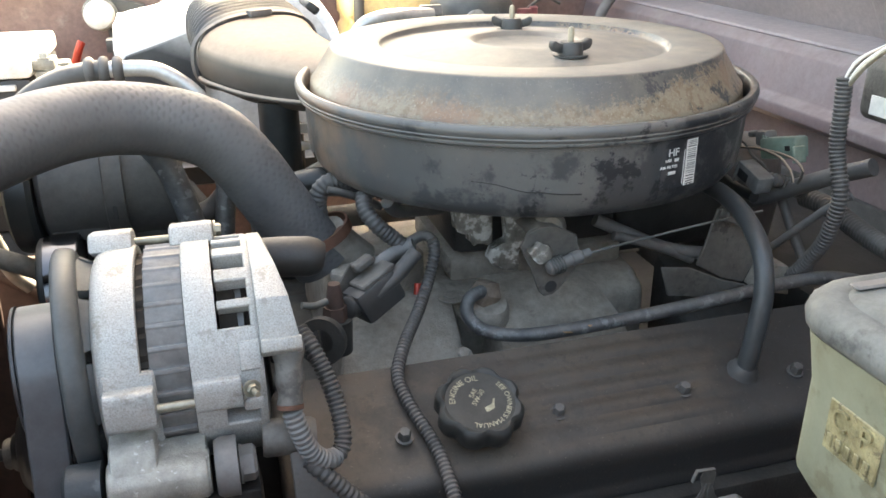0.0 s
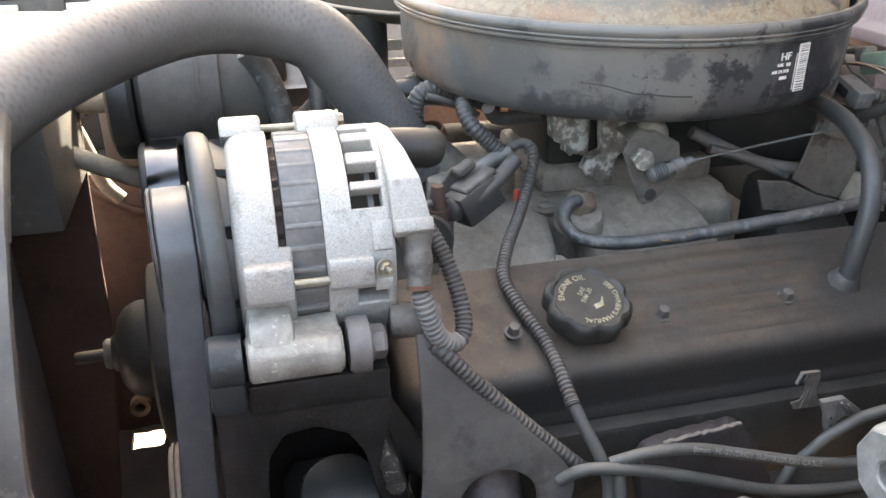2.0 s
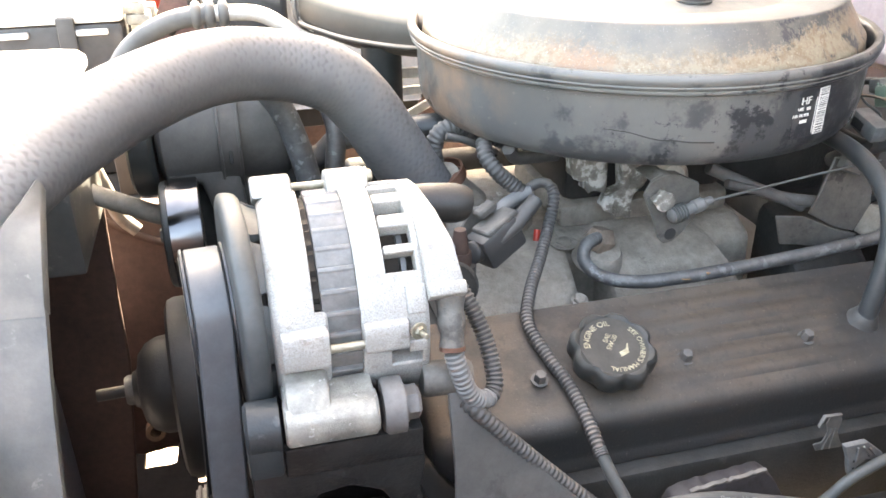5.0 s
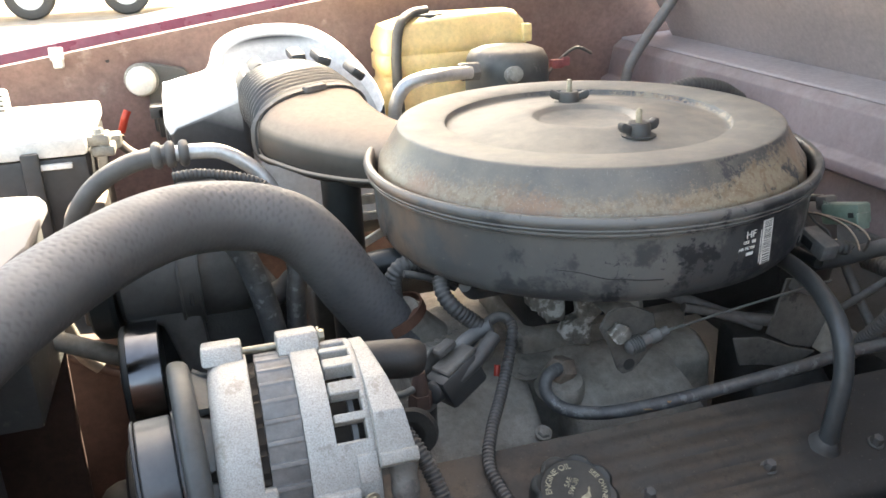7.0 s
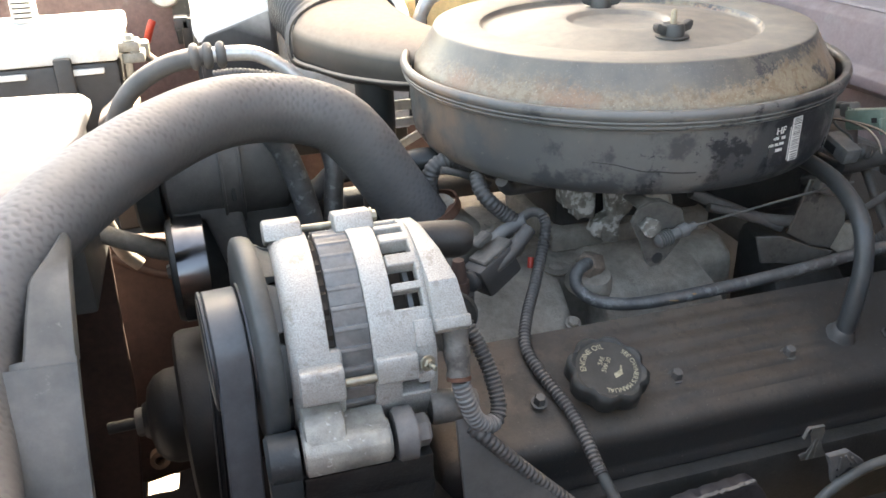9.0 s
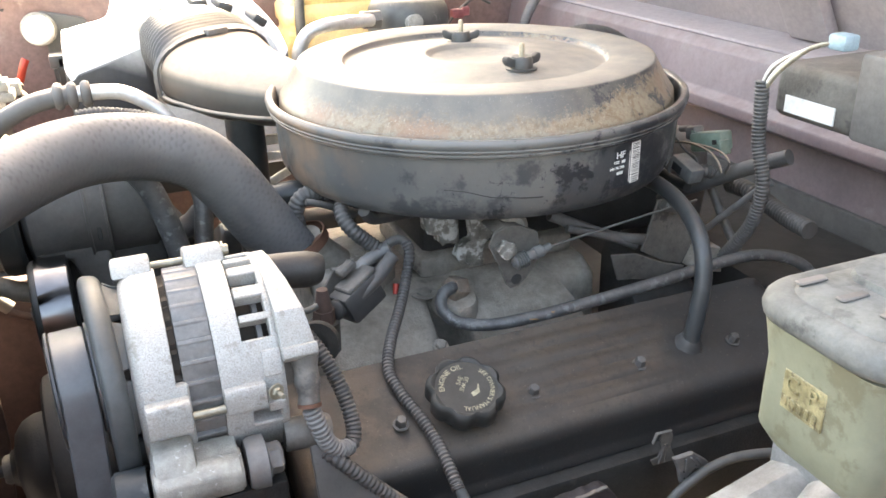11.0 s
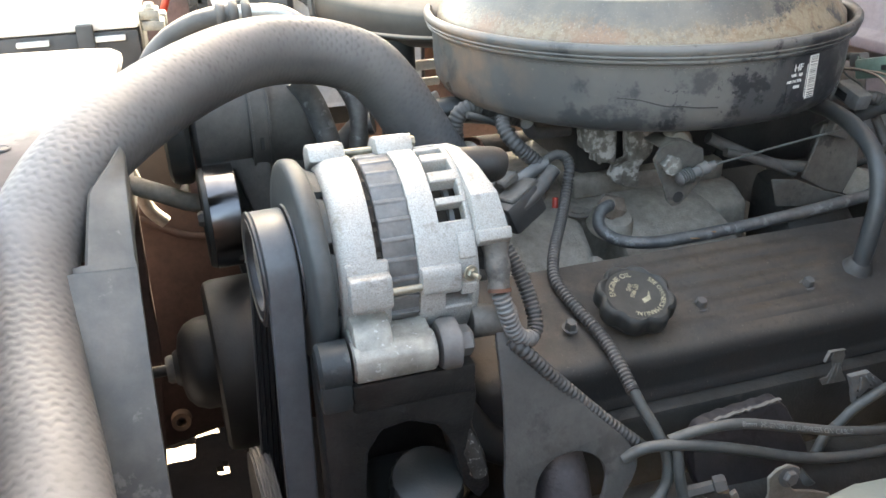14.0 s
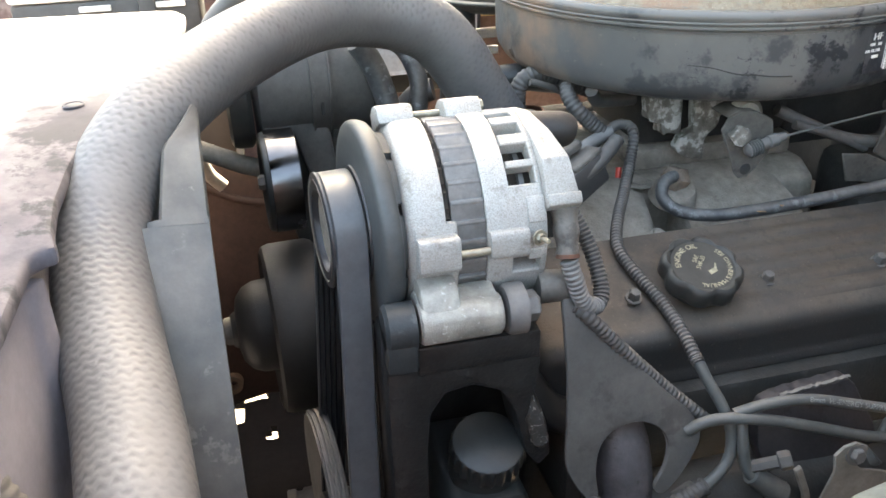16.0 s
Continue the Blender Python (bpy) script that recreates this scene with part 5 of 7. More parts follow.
part("flecked_arm", crusty([(-0.108, 1.014), (-0.101, 0.996), (-0.095, 0.972), (-0.100, 0.962), (-0.108, 0.970), (-0.113, 0.992)], -0.0685, -0.060, 0.0015), M_ARM, bracket, "white-flecked corroded arm end")
pump = thing("steering_pump", (-0.14, -0.03, 0.75), "black power steering pump reservoir with a ribbed cap", "steering pump")
part("reservoir", prism([(-0.178, 0.74), (-0.176, 0.915), (-0.168, 0.93), (-0.115, 0.93), (-0.108, 0.915), (-0.106, 0.74)], "y", -0.075, 0.03, 0.006), M_PUMP, pump)
part("neck", lathe([(0.0, 0.012), (0.024, 0.012), (0.026, 0.0), (0.028, -0.01)], (-0.138, -0.045, 0.942), (0, -0.35, 1), 32), M_PUMP, pump)
part("cap", lathe([(0, 0.028), (0.0255, 0.0278), (0.0267, 0.0268), (0.0275, 0.0235), (0.0275, 0.009), (0.0, 0.009)], (-0.138, -0.045, 0.942), (0, -0.35, 1), 132, lambda a, r, h: 1 + (0.045 * math.cos(22 * a) if r > 0.0270 else 0)), M_PUMP, pump, "grey-black cap with ribbed edge")


# steel plate with an arch
PL = [(-0.085, 1.083), (-0.076, 1.087), (-0.067, 1.071), (-0.046, 1.046), (-0.016, 1.012), (0.011, 0.984), (0.0165, 0.966), (0.007, 0.947), (-0.007, 0.930), (-0.015, 0.925), (-0.021, 0.931), (-0.012, 0.947), (-0.009, 0.964),
      (-0.015, 0.977), (-0.031, 0.984), (-0.050, 0.981), (-0.062, 0.969), (-0.066, 0.950), (-0.065, 0.934), (-0.072, 0.930), (-0.083, 0.945), (-0.089, 0.962), (-0.0865, 0.99), (-0.084, 1.03), (-0.085, 1.083)]
PL = [(v.x, v.z) for v in smooth_line([(a, 0.0, b) for a, b in PL], 0.0035)][:-1]
plate_bm = prism(PL, "y", -0.003, 0.001, 0.0008, 1)
for v in plate_bm.verts:
    v.co.y += -0.056 - 0.028 * (1.075 - v.co.z) / 0.11 - 0.006 * max(0.0, (v.co.x + 0.03) / 0.06)
support_plate = solo("support_plate", plate_bm, M_GRIME, "dusty grey steel support plate with an arched cut-out", "bracket")

# ---- exhaust side ----
manifold = thing("exhaust_manifold", (0.15, -0.09, 0.88), "dark rusty exhaust manifold beside the cylinder head", "exhaust manifold")
part("log", tube([(-0.06, -0.075, 0.89), (0.05, -0.085, 0.90), (0.2, -0.088, 0.905), (0.42, -0.085, 0.90)], 0.028, 20), M_DARK, manifold)
part("front_runner", tube([(-0.035, -0.03, 0.965), (-0.034, -0.062, 0.95), (-0.036, -0.08, 0.91), (-0.04, -0.085, 0.86), (-0.045, -0.085, 0.8)], 0.022, 20), M_RUNNER, manifold)
part("runner_collar", lathe([(0.020, 0), (0.027, 0.002), (0.0275, 0.010), (0.024, 0.013), (0.020, 0.013)], (-0.0365, -0.083, 0.888), (0.05, 0.05, 1), 32), M_RUNNER, manifold)
part("collar_bolt", join(hexbolt((-0.069, -0.098, 0.925), (-0.15, -0.35, 1), 0.0065, 0.008, 1.2), tube([(-0.069, -0.098, 0.926), (-0.066, -0.094, 0.905)], 0.0045, 12)), M_GRIME, manifold, "dusty grey bolt")
ragged = random.Random(7)
SHIELD = [(0.092, 0.87), (0.080, 0.90), (0.068, 0.945), (0.067, 0.968), (0.074, 0.980)] + [(0.084 + 0.006 * k, 0.9845 + 0.0006 * k + ragged.uniform(-0.0016, 0.0016)) for k in range(11)] + [(0.151, 0.983), (0.160, 0.968), (0.172, 0.945), (0.178, 0.915), (0.178, 0.87)]
shield = prism(SHIELD, "y", -0.003, 0.012, 0.002, 2)
for v in shield.verts:
    v.co.y += -0.083 - 0.030 * max(0.0, (0.975 - v.co.z) / 0.105) ** 1.3
shield_ob = part("heat_shield", shield, M_SHIELD, manifold, "blue-grey pressed steel heat shield")
flakes = [(0.084 + 0.003 * k, 0.9870 + 0.0003 * k + ragged.uniform(-0.0006, 0.0012)) for k in range(21)]
part("flaking_edge", prism(flakes + [(a, b - ragged.uniform(0.0006, 0.0022)) for a, b in reversed(flakes)], "y", -0.0870, -0.0835, 0.0003, 1), M_DUSTY, shield_ob, "flaking dusty crust")
part("shield_tab", prism([(0.108, 0.905), (0.116, 0.933), (0.113, 0.950), (0.120, 0.957), (0.130, 0.959), (0.141, 0.953), (0.142, 0.946), (0.135, 0.945), (0.133, 0.938), (0.140, 0.931), (0.159, 0.925), (0.176, 0.917), (0.181, 0.895), (0.150, 0.89)], "y", -0.1215, -0.119, 0.0006, 1), M_TABS, manifold, "dusty beige shield tab with a hooked ear")
part("tab_bolt", hexbolt((0.131, -0.1215, 0.948), (0, -1, 0.2), 0.006, 0.006), M_PLATE, manifold)
part("stud", lathe([(0, 0.0), (0.0062, 0.0), (0.0075, 0.002), (0.0075, 0.009), (0.005, 0.010), (0.005, 0.034), (0, 0.034)], (0.079, -0.117, 0.952), (-0.85, 0.35, -0.35), 6), M_GRIME, manifold, "dusty steel stud and nut")
part("front_stay", prism([(0.108, 0.86), (0.094, 0.915), (0.083, 0.940), (0.088, 0.943), (0.099, 0.918), (0.116, 0.86)], "y", -0.119, -0.115, 0.0006, 1), M_TABS, manifold, "thin dusty steel stay")

solo("frame_rail", box((-0.30, -0.235, 0.70), (0.62, -0.125, 0.815), 0.008), M_RAIL, "brown dusty frame rail below the exhaust manifold", "frame rail", kind="structure")
solo("inner_shelf", box((-0.2, -0.6, 0.50), (0.25, -0.24, 0.798), 0.004), M_DARK, "grimy inner fender shelf under the tank", "shelf", kind="structure")

# ---- tank by the driver's fender ----
tank = thing("washer_tank", (0.0, -0.30, 0.95), "pale greenish white plastic fluid tank beside the fender", "tank")
tb = prism([(-0.135, -0.285), (-0.12, -0.277), (-0.03, -0.264), (0.0, -0.256), (0.055, -0.246), (0.12, -0.25), (0.16, -0.27), (0.16, -0.46), (-0.135, -0.46)], "z", 0.80, 1.07, 0.012, 3)
part("body", tb, M_TANKG, tank)

# ---- brake master cylinder ----
RX, RY = 0.125, -0.322
master = thing("master_cylinder", (0.15, -0.28, 1.13), "brake master cylinder with a yellowed plastic reservoir and grey lid", "master cylinder")


def rrect(cx, cy, hx, hy, z, r=0.012, n=4, turn=0.0):
    out = []
    for sx, sy, a0 in ((1, 1, 0), (-1, 1, 90), (-1, -1, 180), (1, -1, 270)):
        for k in range(n + 1):
            a = radians(a0 + 90 * k / n)
            px, py = sx * (hx - r) + r * math.cos(a), sy * (hy - r) + r * math.sin(a)
            c, s = math.cos(turn), math.sin(turn)
            out.append((cx + c * px - s * py, cy + s * px + c * py, z))
    return out


res = loft([rrect(RX, RY, 0.036, 0.024, 1.203), rrect(RX, RY, 0.047, 0.030, 1.2065), rrect(RX, RY, 0.0525, 0.0335, 1.216), rrect(RX, RY, 0.0525, 0.0335, 1.232), rrect(RX, RY, 0.053, 0.033, 1.25), rrect(RX, RY, 0.055, 0.034, 1.262), rrect(RX, RY, 0.056, 0.035, 1.269)])
part("reservoir", res, M_TANK, master, "yellowed translucent plastic reservoir")
GL = Matrix(((0, 0, -1, 0.0724), (-1, 0, 0, -0.318), (0, 1, 0, 1.242), (0, 0, 0, 1)))
plate_gold = box((-0.0115, -0.0095, 0.0), (0.0115, 0.0095, 0.0010), 0.0005, 1)
plate_gold.transform(GL)
plaque = part("plaque", plate_gold, M_GOLD, master, "small yellowed plaque with embossed letters")
for ch, px in (("C", -0.0055), ("P", 0.0055)):
    letters("raised_letter", ch, 0.0105, GL @ pose(px, 0.004, 0.0012), M_GOLD, plaque, "embossed letter", depth=0.0008)
for px in (-0.0085, -0.0045, -0.0005, 0.0035, 0.0075):
    mb = box((px - 0.0013, -0.0075, 0.0010), (px + 0.0013, -0.0025, 0.0016), 0.0004, 1)
    mb.transform(GL)
    part("raised_bar", mb, M_GOLD, plaque)
lidb = loft([rrect(RX, RY, 0.054, 0.034, 1.2695, 0.018, 6), rrect(RX, RY, 0.0575, 0.0375, 1.2700, 0.020, 6), rrect(RX, RY, 0.0595, 0.0395, 1.2722, 0.021, 6), rrect(RX, RY, 0.0600, 0.0400, 1.2755, 0.021, 6), rrect(RX, RY, 0.0592, 0.0392, 1.2790, 0.021, 6), rrect(RX, RY, 0.0570, 0.0370, 1.2815, 0.020, 6), rrect(RX, RY, 0.0535, 0.0335, 1.2828, 0.018, 6), rrect(RX, RY, 0.0500, 0.0300, 1.2822, 0.016, 6), rrect(RX, RY, 0.0480, 0.0280, 1.2840, 0.015, 6), rrect(RX, RY, 0.03, 0.02, 1.2845, 0.01, 6)])
lid_ob = part("lid", lidb, M_LIDG, master, "dusty grey rubber-edged lid")
for k in range(3):
    part("slot", box((RX - 0.045 + 0.004 * k, RY + 0.022 - 0.018 * k, 1.2842), (RX - 0.030 + 0.004 * k, RY + 0.027 - 0.018 * k, 1.2856), 0.0008, 1), M_RUB, lid_ob)
part("raised_panel", loft([rrect(RX + 0.012, RY, 0.034, 0.026, 1.2845), rrect(RX + 0.012, RY, 0.033, 0.025, 1.2872), rrect(RX + 0.012, RY, 0.02, 0.015, 1.2875)]), M_LIDG, lid_ob)
part("casting", prism([(-0.229, 1.075), (-0.2275, 1.135), (-0.236, 1.160), (-0.285, 1.2025), (-0.352, 1.2025), (-0.345, 1.135), (-0.30, 1.09), (-0.265, 1.07)], "x", 0.154, 0.225, 0.006, 3), M_CASTG, master, "cast aluminium cylinder body")


def barrel(x, r, k, z=0.0):
    """One eight-sided rounded ring of the cylinder's nose."""
    out = []
    for i in range(32):
        a = 2 * math.pi * i / 32 + math.pi / 8
        flat = math.cos(math.pi / 8) / math.cos((a % (math.pi / 4)) - math.pi / 8)
        q = r * (1 - k + k * flat)
        out.append((x, -0.251 + q * math.cos(a), 1.094 + z + q * math.sin(a)))
    return out


port = [[(x, -0.251 + r * math.cos(2 * math.pi * i / 32 + math.pi / 8), 1.094 + r * math.sin(2 * math.pi * i / 32 + math.pi / 8)) for i in range(32)] for x, r in ((0.112, 0.0001), (0.112, 0.0065), (0.101, 0.0068), (0.100, 0.0078))]
part("nose", loft(port + [barrel(0.100, 0.0215, 0.9), barrel(0.1025, 0.0240, 1.0), barrel(0.125, 0.0245, 1.0, 0.005), barrel(0.152, 0.0255, 0.8, 0.011), barrel(0.24, 0.027, 0.5, 0.018)]), M_CASTG, master, "grey cast nose with a round port")
part("side_boss", lathe([(0, 0), (0.011, 0), (0.0135, 0.002), (0.015, 0.02), (0.018, 0.04), (0, 0.04)], (0.106, -0.297, 1.128), (1, 0.25, 0.1), 28), M_CASTG, master, "grey cast boss")

# ---- throttle cable and its bracket ----
cable_bracket = thing("cable_bracket", (0.15, 0.10, 1.06), "grimy pressed steel bracket holding the throttle cable end", "bracket")
cb = prism([(0.127, 1.131), (0.133, 1.142), (0.145, 1.147), (0.159, 1.146), (0.178, 1.136), (0.181, 1.120), (0.178, 1.104), (0.166, 1.089), (0.159, 1.083), (0.151, 1.082), (0.145, 1.088), (0.138, 1.108)], "y", 0.103, 0.106, 0.0008, 1)
part("plate", cb, M_DUSTY, cable_bracket)
part("side_flange", prism([(0.133, 1.142), (0.145, 1.147), (0.159, 1.146), (0.159, 1.1435), (0.146, 1.1445), (0.135, 1.14)], "y", 0.106, 0.135, 0.0006, 1), M_DUSTY, cable_bracket)
part("boss", lathe([(0, 0.012), (0.009, 0.012), (0.0135, 0.008), (0.015, 0.0), (0, 0)], (0.160, 0.122, 1.139), (-0.2, -1, 0.25), 20), M_TABS, cable_bracket, "tan rusty fitting")
part("fork", crusty([(0.132, 1.128), (0.140, 1.136), (0.153, 1.130), (0.152, 1.118), (0.140, 1.116)], 0.094, 0.103, 0.002), M_CORR, cable_bracket, "pale corroded clamp")
part("bolt_hole", lathe([(0, 0.0006), (0.004, 0.0006), (0.0055, 0)], (0.156, 0.1027, 1.091), (0, -1, 0), 16), M_INK_SHADE, cable_bracket)
CE0, CE1 = Vector((0.147, 0.094, 1.112)), Vector((0.186, 0.097, 1.121))
end = part("cable_end", lathe([(0, 0), (0.004, 0.001), (0.0064, 0.003), (0.0064, 0.015), (0.005, 0.017), (0.005, 0.024), (0.0062, 0.025), (0.0062, 0.033), (0.004, 0.035), (0.004, 0.042), (0, 0.042)], CE0, CE1 - CE0, 16), M_LOOMG, cable_bracket, "grey plastic cable end with adjuster ribs")
for k in range(5):
    part("adjuster_rib", lathe([(0.0062, 0), (0.0078, 0.0003), (0.0078, 0.0012), (0.0062, 0.0015)], CE0 + (CE1 - CE0).normalized() * (0.0045 + 0.0025 * k), CE1 - CE0, 16), M_LEAD, end)
throttle_cable = solo("throttle_cable", tube([(0.185, 0.0968, 1.1208), (0.24, 0.099, 1.127), (0.293, 0.100, 1.133), (0.36, 0.105, 1.137)], 0.0012, 8), M_LEAD, "thin bare steel throttle cable", "cable")

# linkage arms and rear bracket under the air cleaner
kickdown = thing("rear_bracket", (0.34, 0.12, 1.03), "dusty grey pressed steel bracket behind the carburettor", "bracket")
rb = prism([(0.326, 1.137), (0.350, 1.133), (0.372, 1.117), (0.377, 1.085), (0.364, 1.058), (0.338, 1.066), (0.310, 1.083), (0.317, 1.102)], "y", 0.122, 0.125, 0.001, 1)
part("plate", rb, M_DUSTY, kickdown)
part("lower_flange", prism([(0.270, 1.088), (0.300, 1.084), (0.338, 1.066), (0.364, 1.058), (0.352, 1.051), (0.335, 1.046), (0.300, 1.055), (0.280, 1.058)], "y", 0.116, 0.119, 0.0008, 1), M_DUSTY, kickdown)
part("step", prism([(0.365, 1.058), (0.377, 1.085), (0.395, 1.08), (0.40, 1.05)], "y", 0.10, 0.124, 0.001, 1), M_IRON, kickdown)
part("cable_clamp", box((0.328, 0.110, 1.124), (0.350, 0.122, 1.140), 0.002, 1, Matrix.Rotation(radians(20), 4, "Y")), M_PLATE, kickdown)
part("link_arm", tube([(0.225, 0.165, 1.122), (0.26, 0.160, 1.105), (0.30, 0.150, 1.089), (0.352, 0.135, 1.083)], 0.006, 12), M_PLATE, kickdown)
part("link_arm", tube([(0.24, 0.155, 1.108), (0.28, 0.15, 1.096), (0.32, 0.145, 1.078)], 0.0045, 10), M_PLATE, kickdown)
part("ball_stud", lathe([(0, 0.012), (0.007, 0.011), (0.009, 0.006), (0.009, 0), (0, 0)], (0.352, 0.135, 1.078), (0, -1, 0.4), 16), M_PLATE, kickdown)

# ---- fuel pipe along the rocker cover ----
pipe = thing("vacuum_pipe", (0.1, 0.13, 1.04), "bent blue-grey steel pipe screwed into the manifold", "pipe")
part("tube", tube([(0.112, 0.147, 1.072), (0.103, 0.140, 1.075), (0.092, 0.134, 1.072), (0.090, 0.128, 1.060), (0.100, 0.113, 1.052), (0.125, 0.098, 1.051), (0.16, 0.088, 1.055), (0.22, 0.083, 1.060), (0.30, 0.082, 1.066), (0.38, 0.081, 1.074), (0.43, 0.075, 1.075), (0.47, 0.06, 1.062), (0.49, 0.04, 1.03)], 0.0060, 16, 0.004), M_TUBE, pipe)
part("flare_nut", lathe([(0, 0.017), (0.011, 0.017), (0.0132, 0.014), (0.0132, 0.0), (0, 0)], (0.119, 0.153, 1.066), (-0.75, -0.45, 0.35), 6), M_NUT, pipe, "tan dust-caked hexagon flare nut")

breather = thing("breather_hose", (0.283, 0.0, 1.035), "dusty black breather hose from the rocker cover to the air cleaner", "hose")
part("tube", tube([(0.291, 0.009, 1.040), (0.296, 0.010, 1.070), (0.303, 0.016, 1.105), (0.308, 0.034, 1.135), (0.318, 0.075, 1.149), (0.328, 0.120, 1.151), (0.330, 0.160, 1.150), (0.325, 0.190, 1.150)], 0.0080, 16, 0.004), M_BREATHER, breather)
part("grommet", lathe([(0.008, 0.010), (0.0100, 0.008), (0.0115, 0.004), (0.0135, 0.0), (0.0, 0.0)], on_cover(0.2915, 0.013, 0.0), TW, 32), M_RUB, breather, "soft black rubber grommet")

# ---- wiring ----
def loom(name, pts, r=0.0058, label="dusty corrugated black wiring loom", pitch=0.0042):
    return solo(name, tube(pts, r, 12, ridge=(pitch, 0.0009)), M_LOOM, label, "cable")


cover_loom = thing("wiring_loom", (0.03, 0.0, 1.04), "corrugated loom draped over the rocker cover, its grey cable bare below", "cable")
LOOM = [(0.066, 0.158, 1.124), (0.066, 0.150, 1.116), (0.058, 0.138, 1.098), (0.040, 0.110, 1.080), (0.021, 0.080, 1.069), (0.0085, 0.052, 1.0585), (0.0105, 0.027, 1.0495), (0.0205, -0.0124, 1.0355), (0.0225, -0.042, 1.026), (0.0225, -0.067, 1.0155)]
part("upper_sleeve", tube(LOOM, 0.0045, 12, ridge=(0.0036, 0.0009)), M_LOOM, cover_loom)
part("bare_cable", tube([(0.022, -0.062, 1.020), (0.028, -0.074, 1.003), (0.035, -0.084, 0.988), (0.041, -0.092, 0.968), (0.039, -0.098, 0.948), (0.028, -0.102, 0.936), (0.010, -0.106, 0.926)], 0.0044, 12), M_LEAD, cover_loom, "smooth grey cable")
part("lower_sleeve", tube([(0.018, -0.104, 0.930), (-0.01, -0.109, 0.922), (-0.045, -0.113, 0.908), (-0.09, -0.118, 0.885), (-0.135, -0.122, 0.860), (-0.18, -0.13, 0.83)], 0.0062, 12, ridge=(0.0042, 0.0009)), M_LOOM, cover_loom)
part("smooth_end", tube([(0.067, 0.152, 1.119), (0.066, 0.160, 1.124), (0.058, 0.168, 1.124), (0.045, 0.168, 1.116), (0.030, 0.165, 1.102)], 0.0048, 12), M_RUB, cover_loom)

loom("wiring_loom", [(0.013, 0.19, 1.160), (0.012, 0.178, 1.150), (0.018, 0.17, 1.140), (0.030, 0.168, 1.128), (0.046, 0.164, 1.114)], 0.0066)

charge = thing("alternator_lead", (-0.07, -0.04, 1.06), "corrugated lead looping down from the alternator's rubber boot", "cable")
part("boot", tube([(-0.079, -0.038, 1.150), (-0.080, -0.044, 1.138), (-0.081, -0.052, 1.124), (-0.082, -0.055, 1.116)], lambda u: 0.0098 - 0.0022 * u + 0.0006 * math.sin(14 * u), 16, 0.003), M_DUSTY, charge, "dust-browned rubber terminal boot")
part("boot_lip", tube([(-0.0818, -0.0555, 1.118), (-0.082, -0.0565, 1.1155)], 0.0082, 16), M_RUST, charge, "brown cracked boot lip")
part("front_sleeve", tube([(-0.0815, -0.057, 1.114), (-0.078, -0.060, 1.100), (-0.072, -0.060, 1.084), (-0.063, -0.057, 1.074), (-0.056, -0.052, 1.0715)], 0.0056, 14, ridge=(0.0036, 0.0010)), M_LOOMG, charge)
part("rear_sleeve", tube([(-0.057, -0.0525, 1.0715), (-0.052, -0.049, 1.074), (-0.0495, -0.042, 1.082), (-0.051, -0.030, 1.098), (-0.056, -0.018, 1.115), (-0.062, -0.008, 1.128), (-0.068, 0.004, 1.136)], 0.0050, 14, ridge=(0.0032, 0.0010)), M_LOOM, charge, "darker corrugated sleeve")
loom("wiring_loom", [(-0.075, -0.055, 1.075), (-0.064, -0.062, 1.066), (-0.036, -0.066, 1.034), (-0.004, -0.071, 1.000), (0.028, -0.080, 0.970)], 0.0048, "thin corrugated loom lying along the support plate's edge")

# plug leads
lead_a = thing("plug_lead", (0.1, -0.1, 0.97), "grey spark plug lead with printed lettering", "cable")
LA = [(0.040, -0.094, 0.985), (0.066, -0.098, 0.992), (0.10, -0.10, 0.990), (0.145, -0.101, 0.976), (0.20, -0.101, 0.958), (0.26, -0.10, 0.946), (0.34, -0.098, 0.938)]
part("cable", tube(LA, 0.0042, 14), M_LEAD, lead_a)
LINE = smooth_line(LA, 0.001)


def on_lead(co):
    """Lays text along the lead, on the side that faces the fender."""
    u = (co.x * 1.17 + 0.1135) * 1000
    s = min(max(int(u), 1), len(LINE) - 3)
    at = LINE[s].lerp(LINE[s + 1], u - s)
    d = (LINE[s + 1] - LINE[s - 1]).normalized()
    out = Vector((-0.12, -0.85, 0.5))
    out = (out - d * out.dot(d)).normalized()
    up = d.cross(out) * -1
    if up.z < 0:
        up = -up
    a = co.y / 0.0042
    return at + (out * math.cos(a) + up * math.sin(a)) * (0.00428 + co.z)


letters("printed_text", "8mm  HI-ENERGY SUPPRESSION CABLE", 0.0056, Matrix.Identity(4), M_PRINTW, lead_a, "pale printed lettering", depth=0.0001, bend=on_lead)
solo("plug_lead", tube([(0.006, -0.088, 0.972), (0.020, -0.093, 0.982), (0.040, -0.098, 0.984), (0.07, -0.102, 0.978), (0.11, -0.104, 0.964), (0.16, -0.105, 0.945), (0.21, -0.105, 0.934), (0.27, -0.104, 0.930), (0.34, -0.10, 0.928)], 0.0044, 14), M_LEAD, "grey spark plug lead running to the rear", "cable", "plug leads")
tagged(lead_a, group="plug leads")
solo("plug_lead", tube([(0.050, -0.090, 0.980), (0.047, -0.100, 0.962), (0.049, -0.106, 0.942), (0.056, -0.110, 0.930)], 0.0044, 14), M_LEAD, "short grey spark plug lead bending down to its boot", "cable", "plug leads")
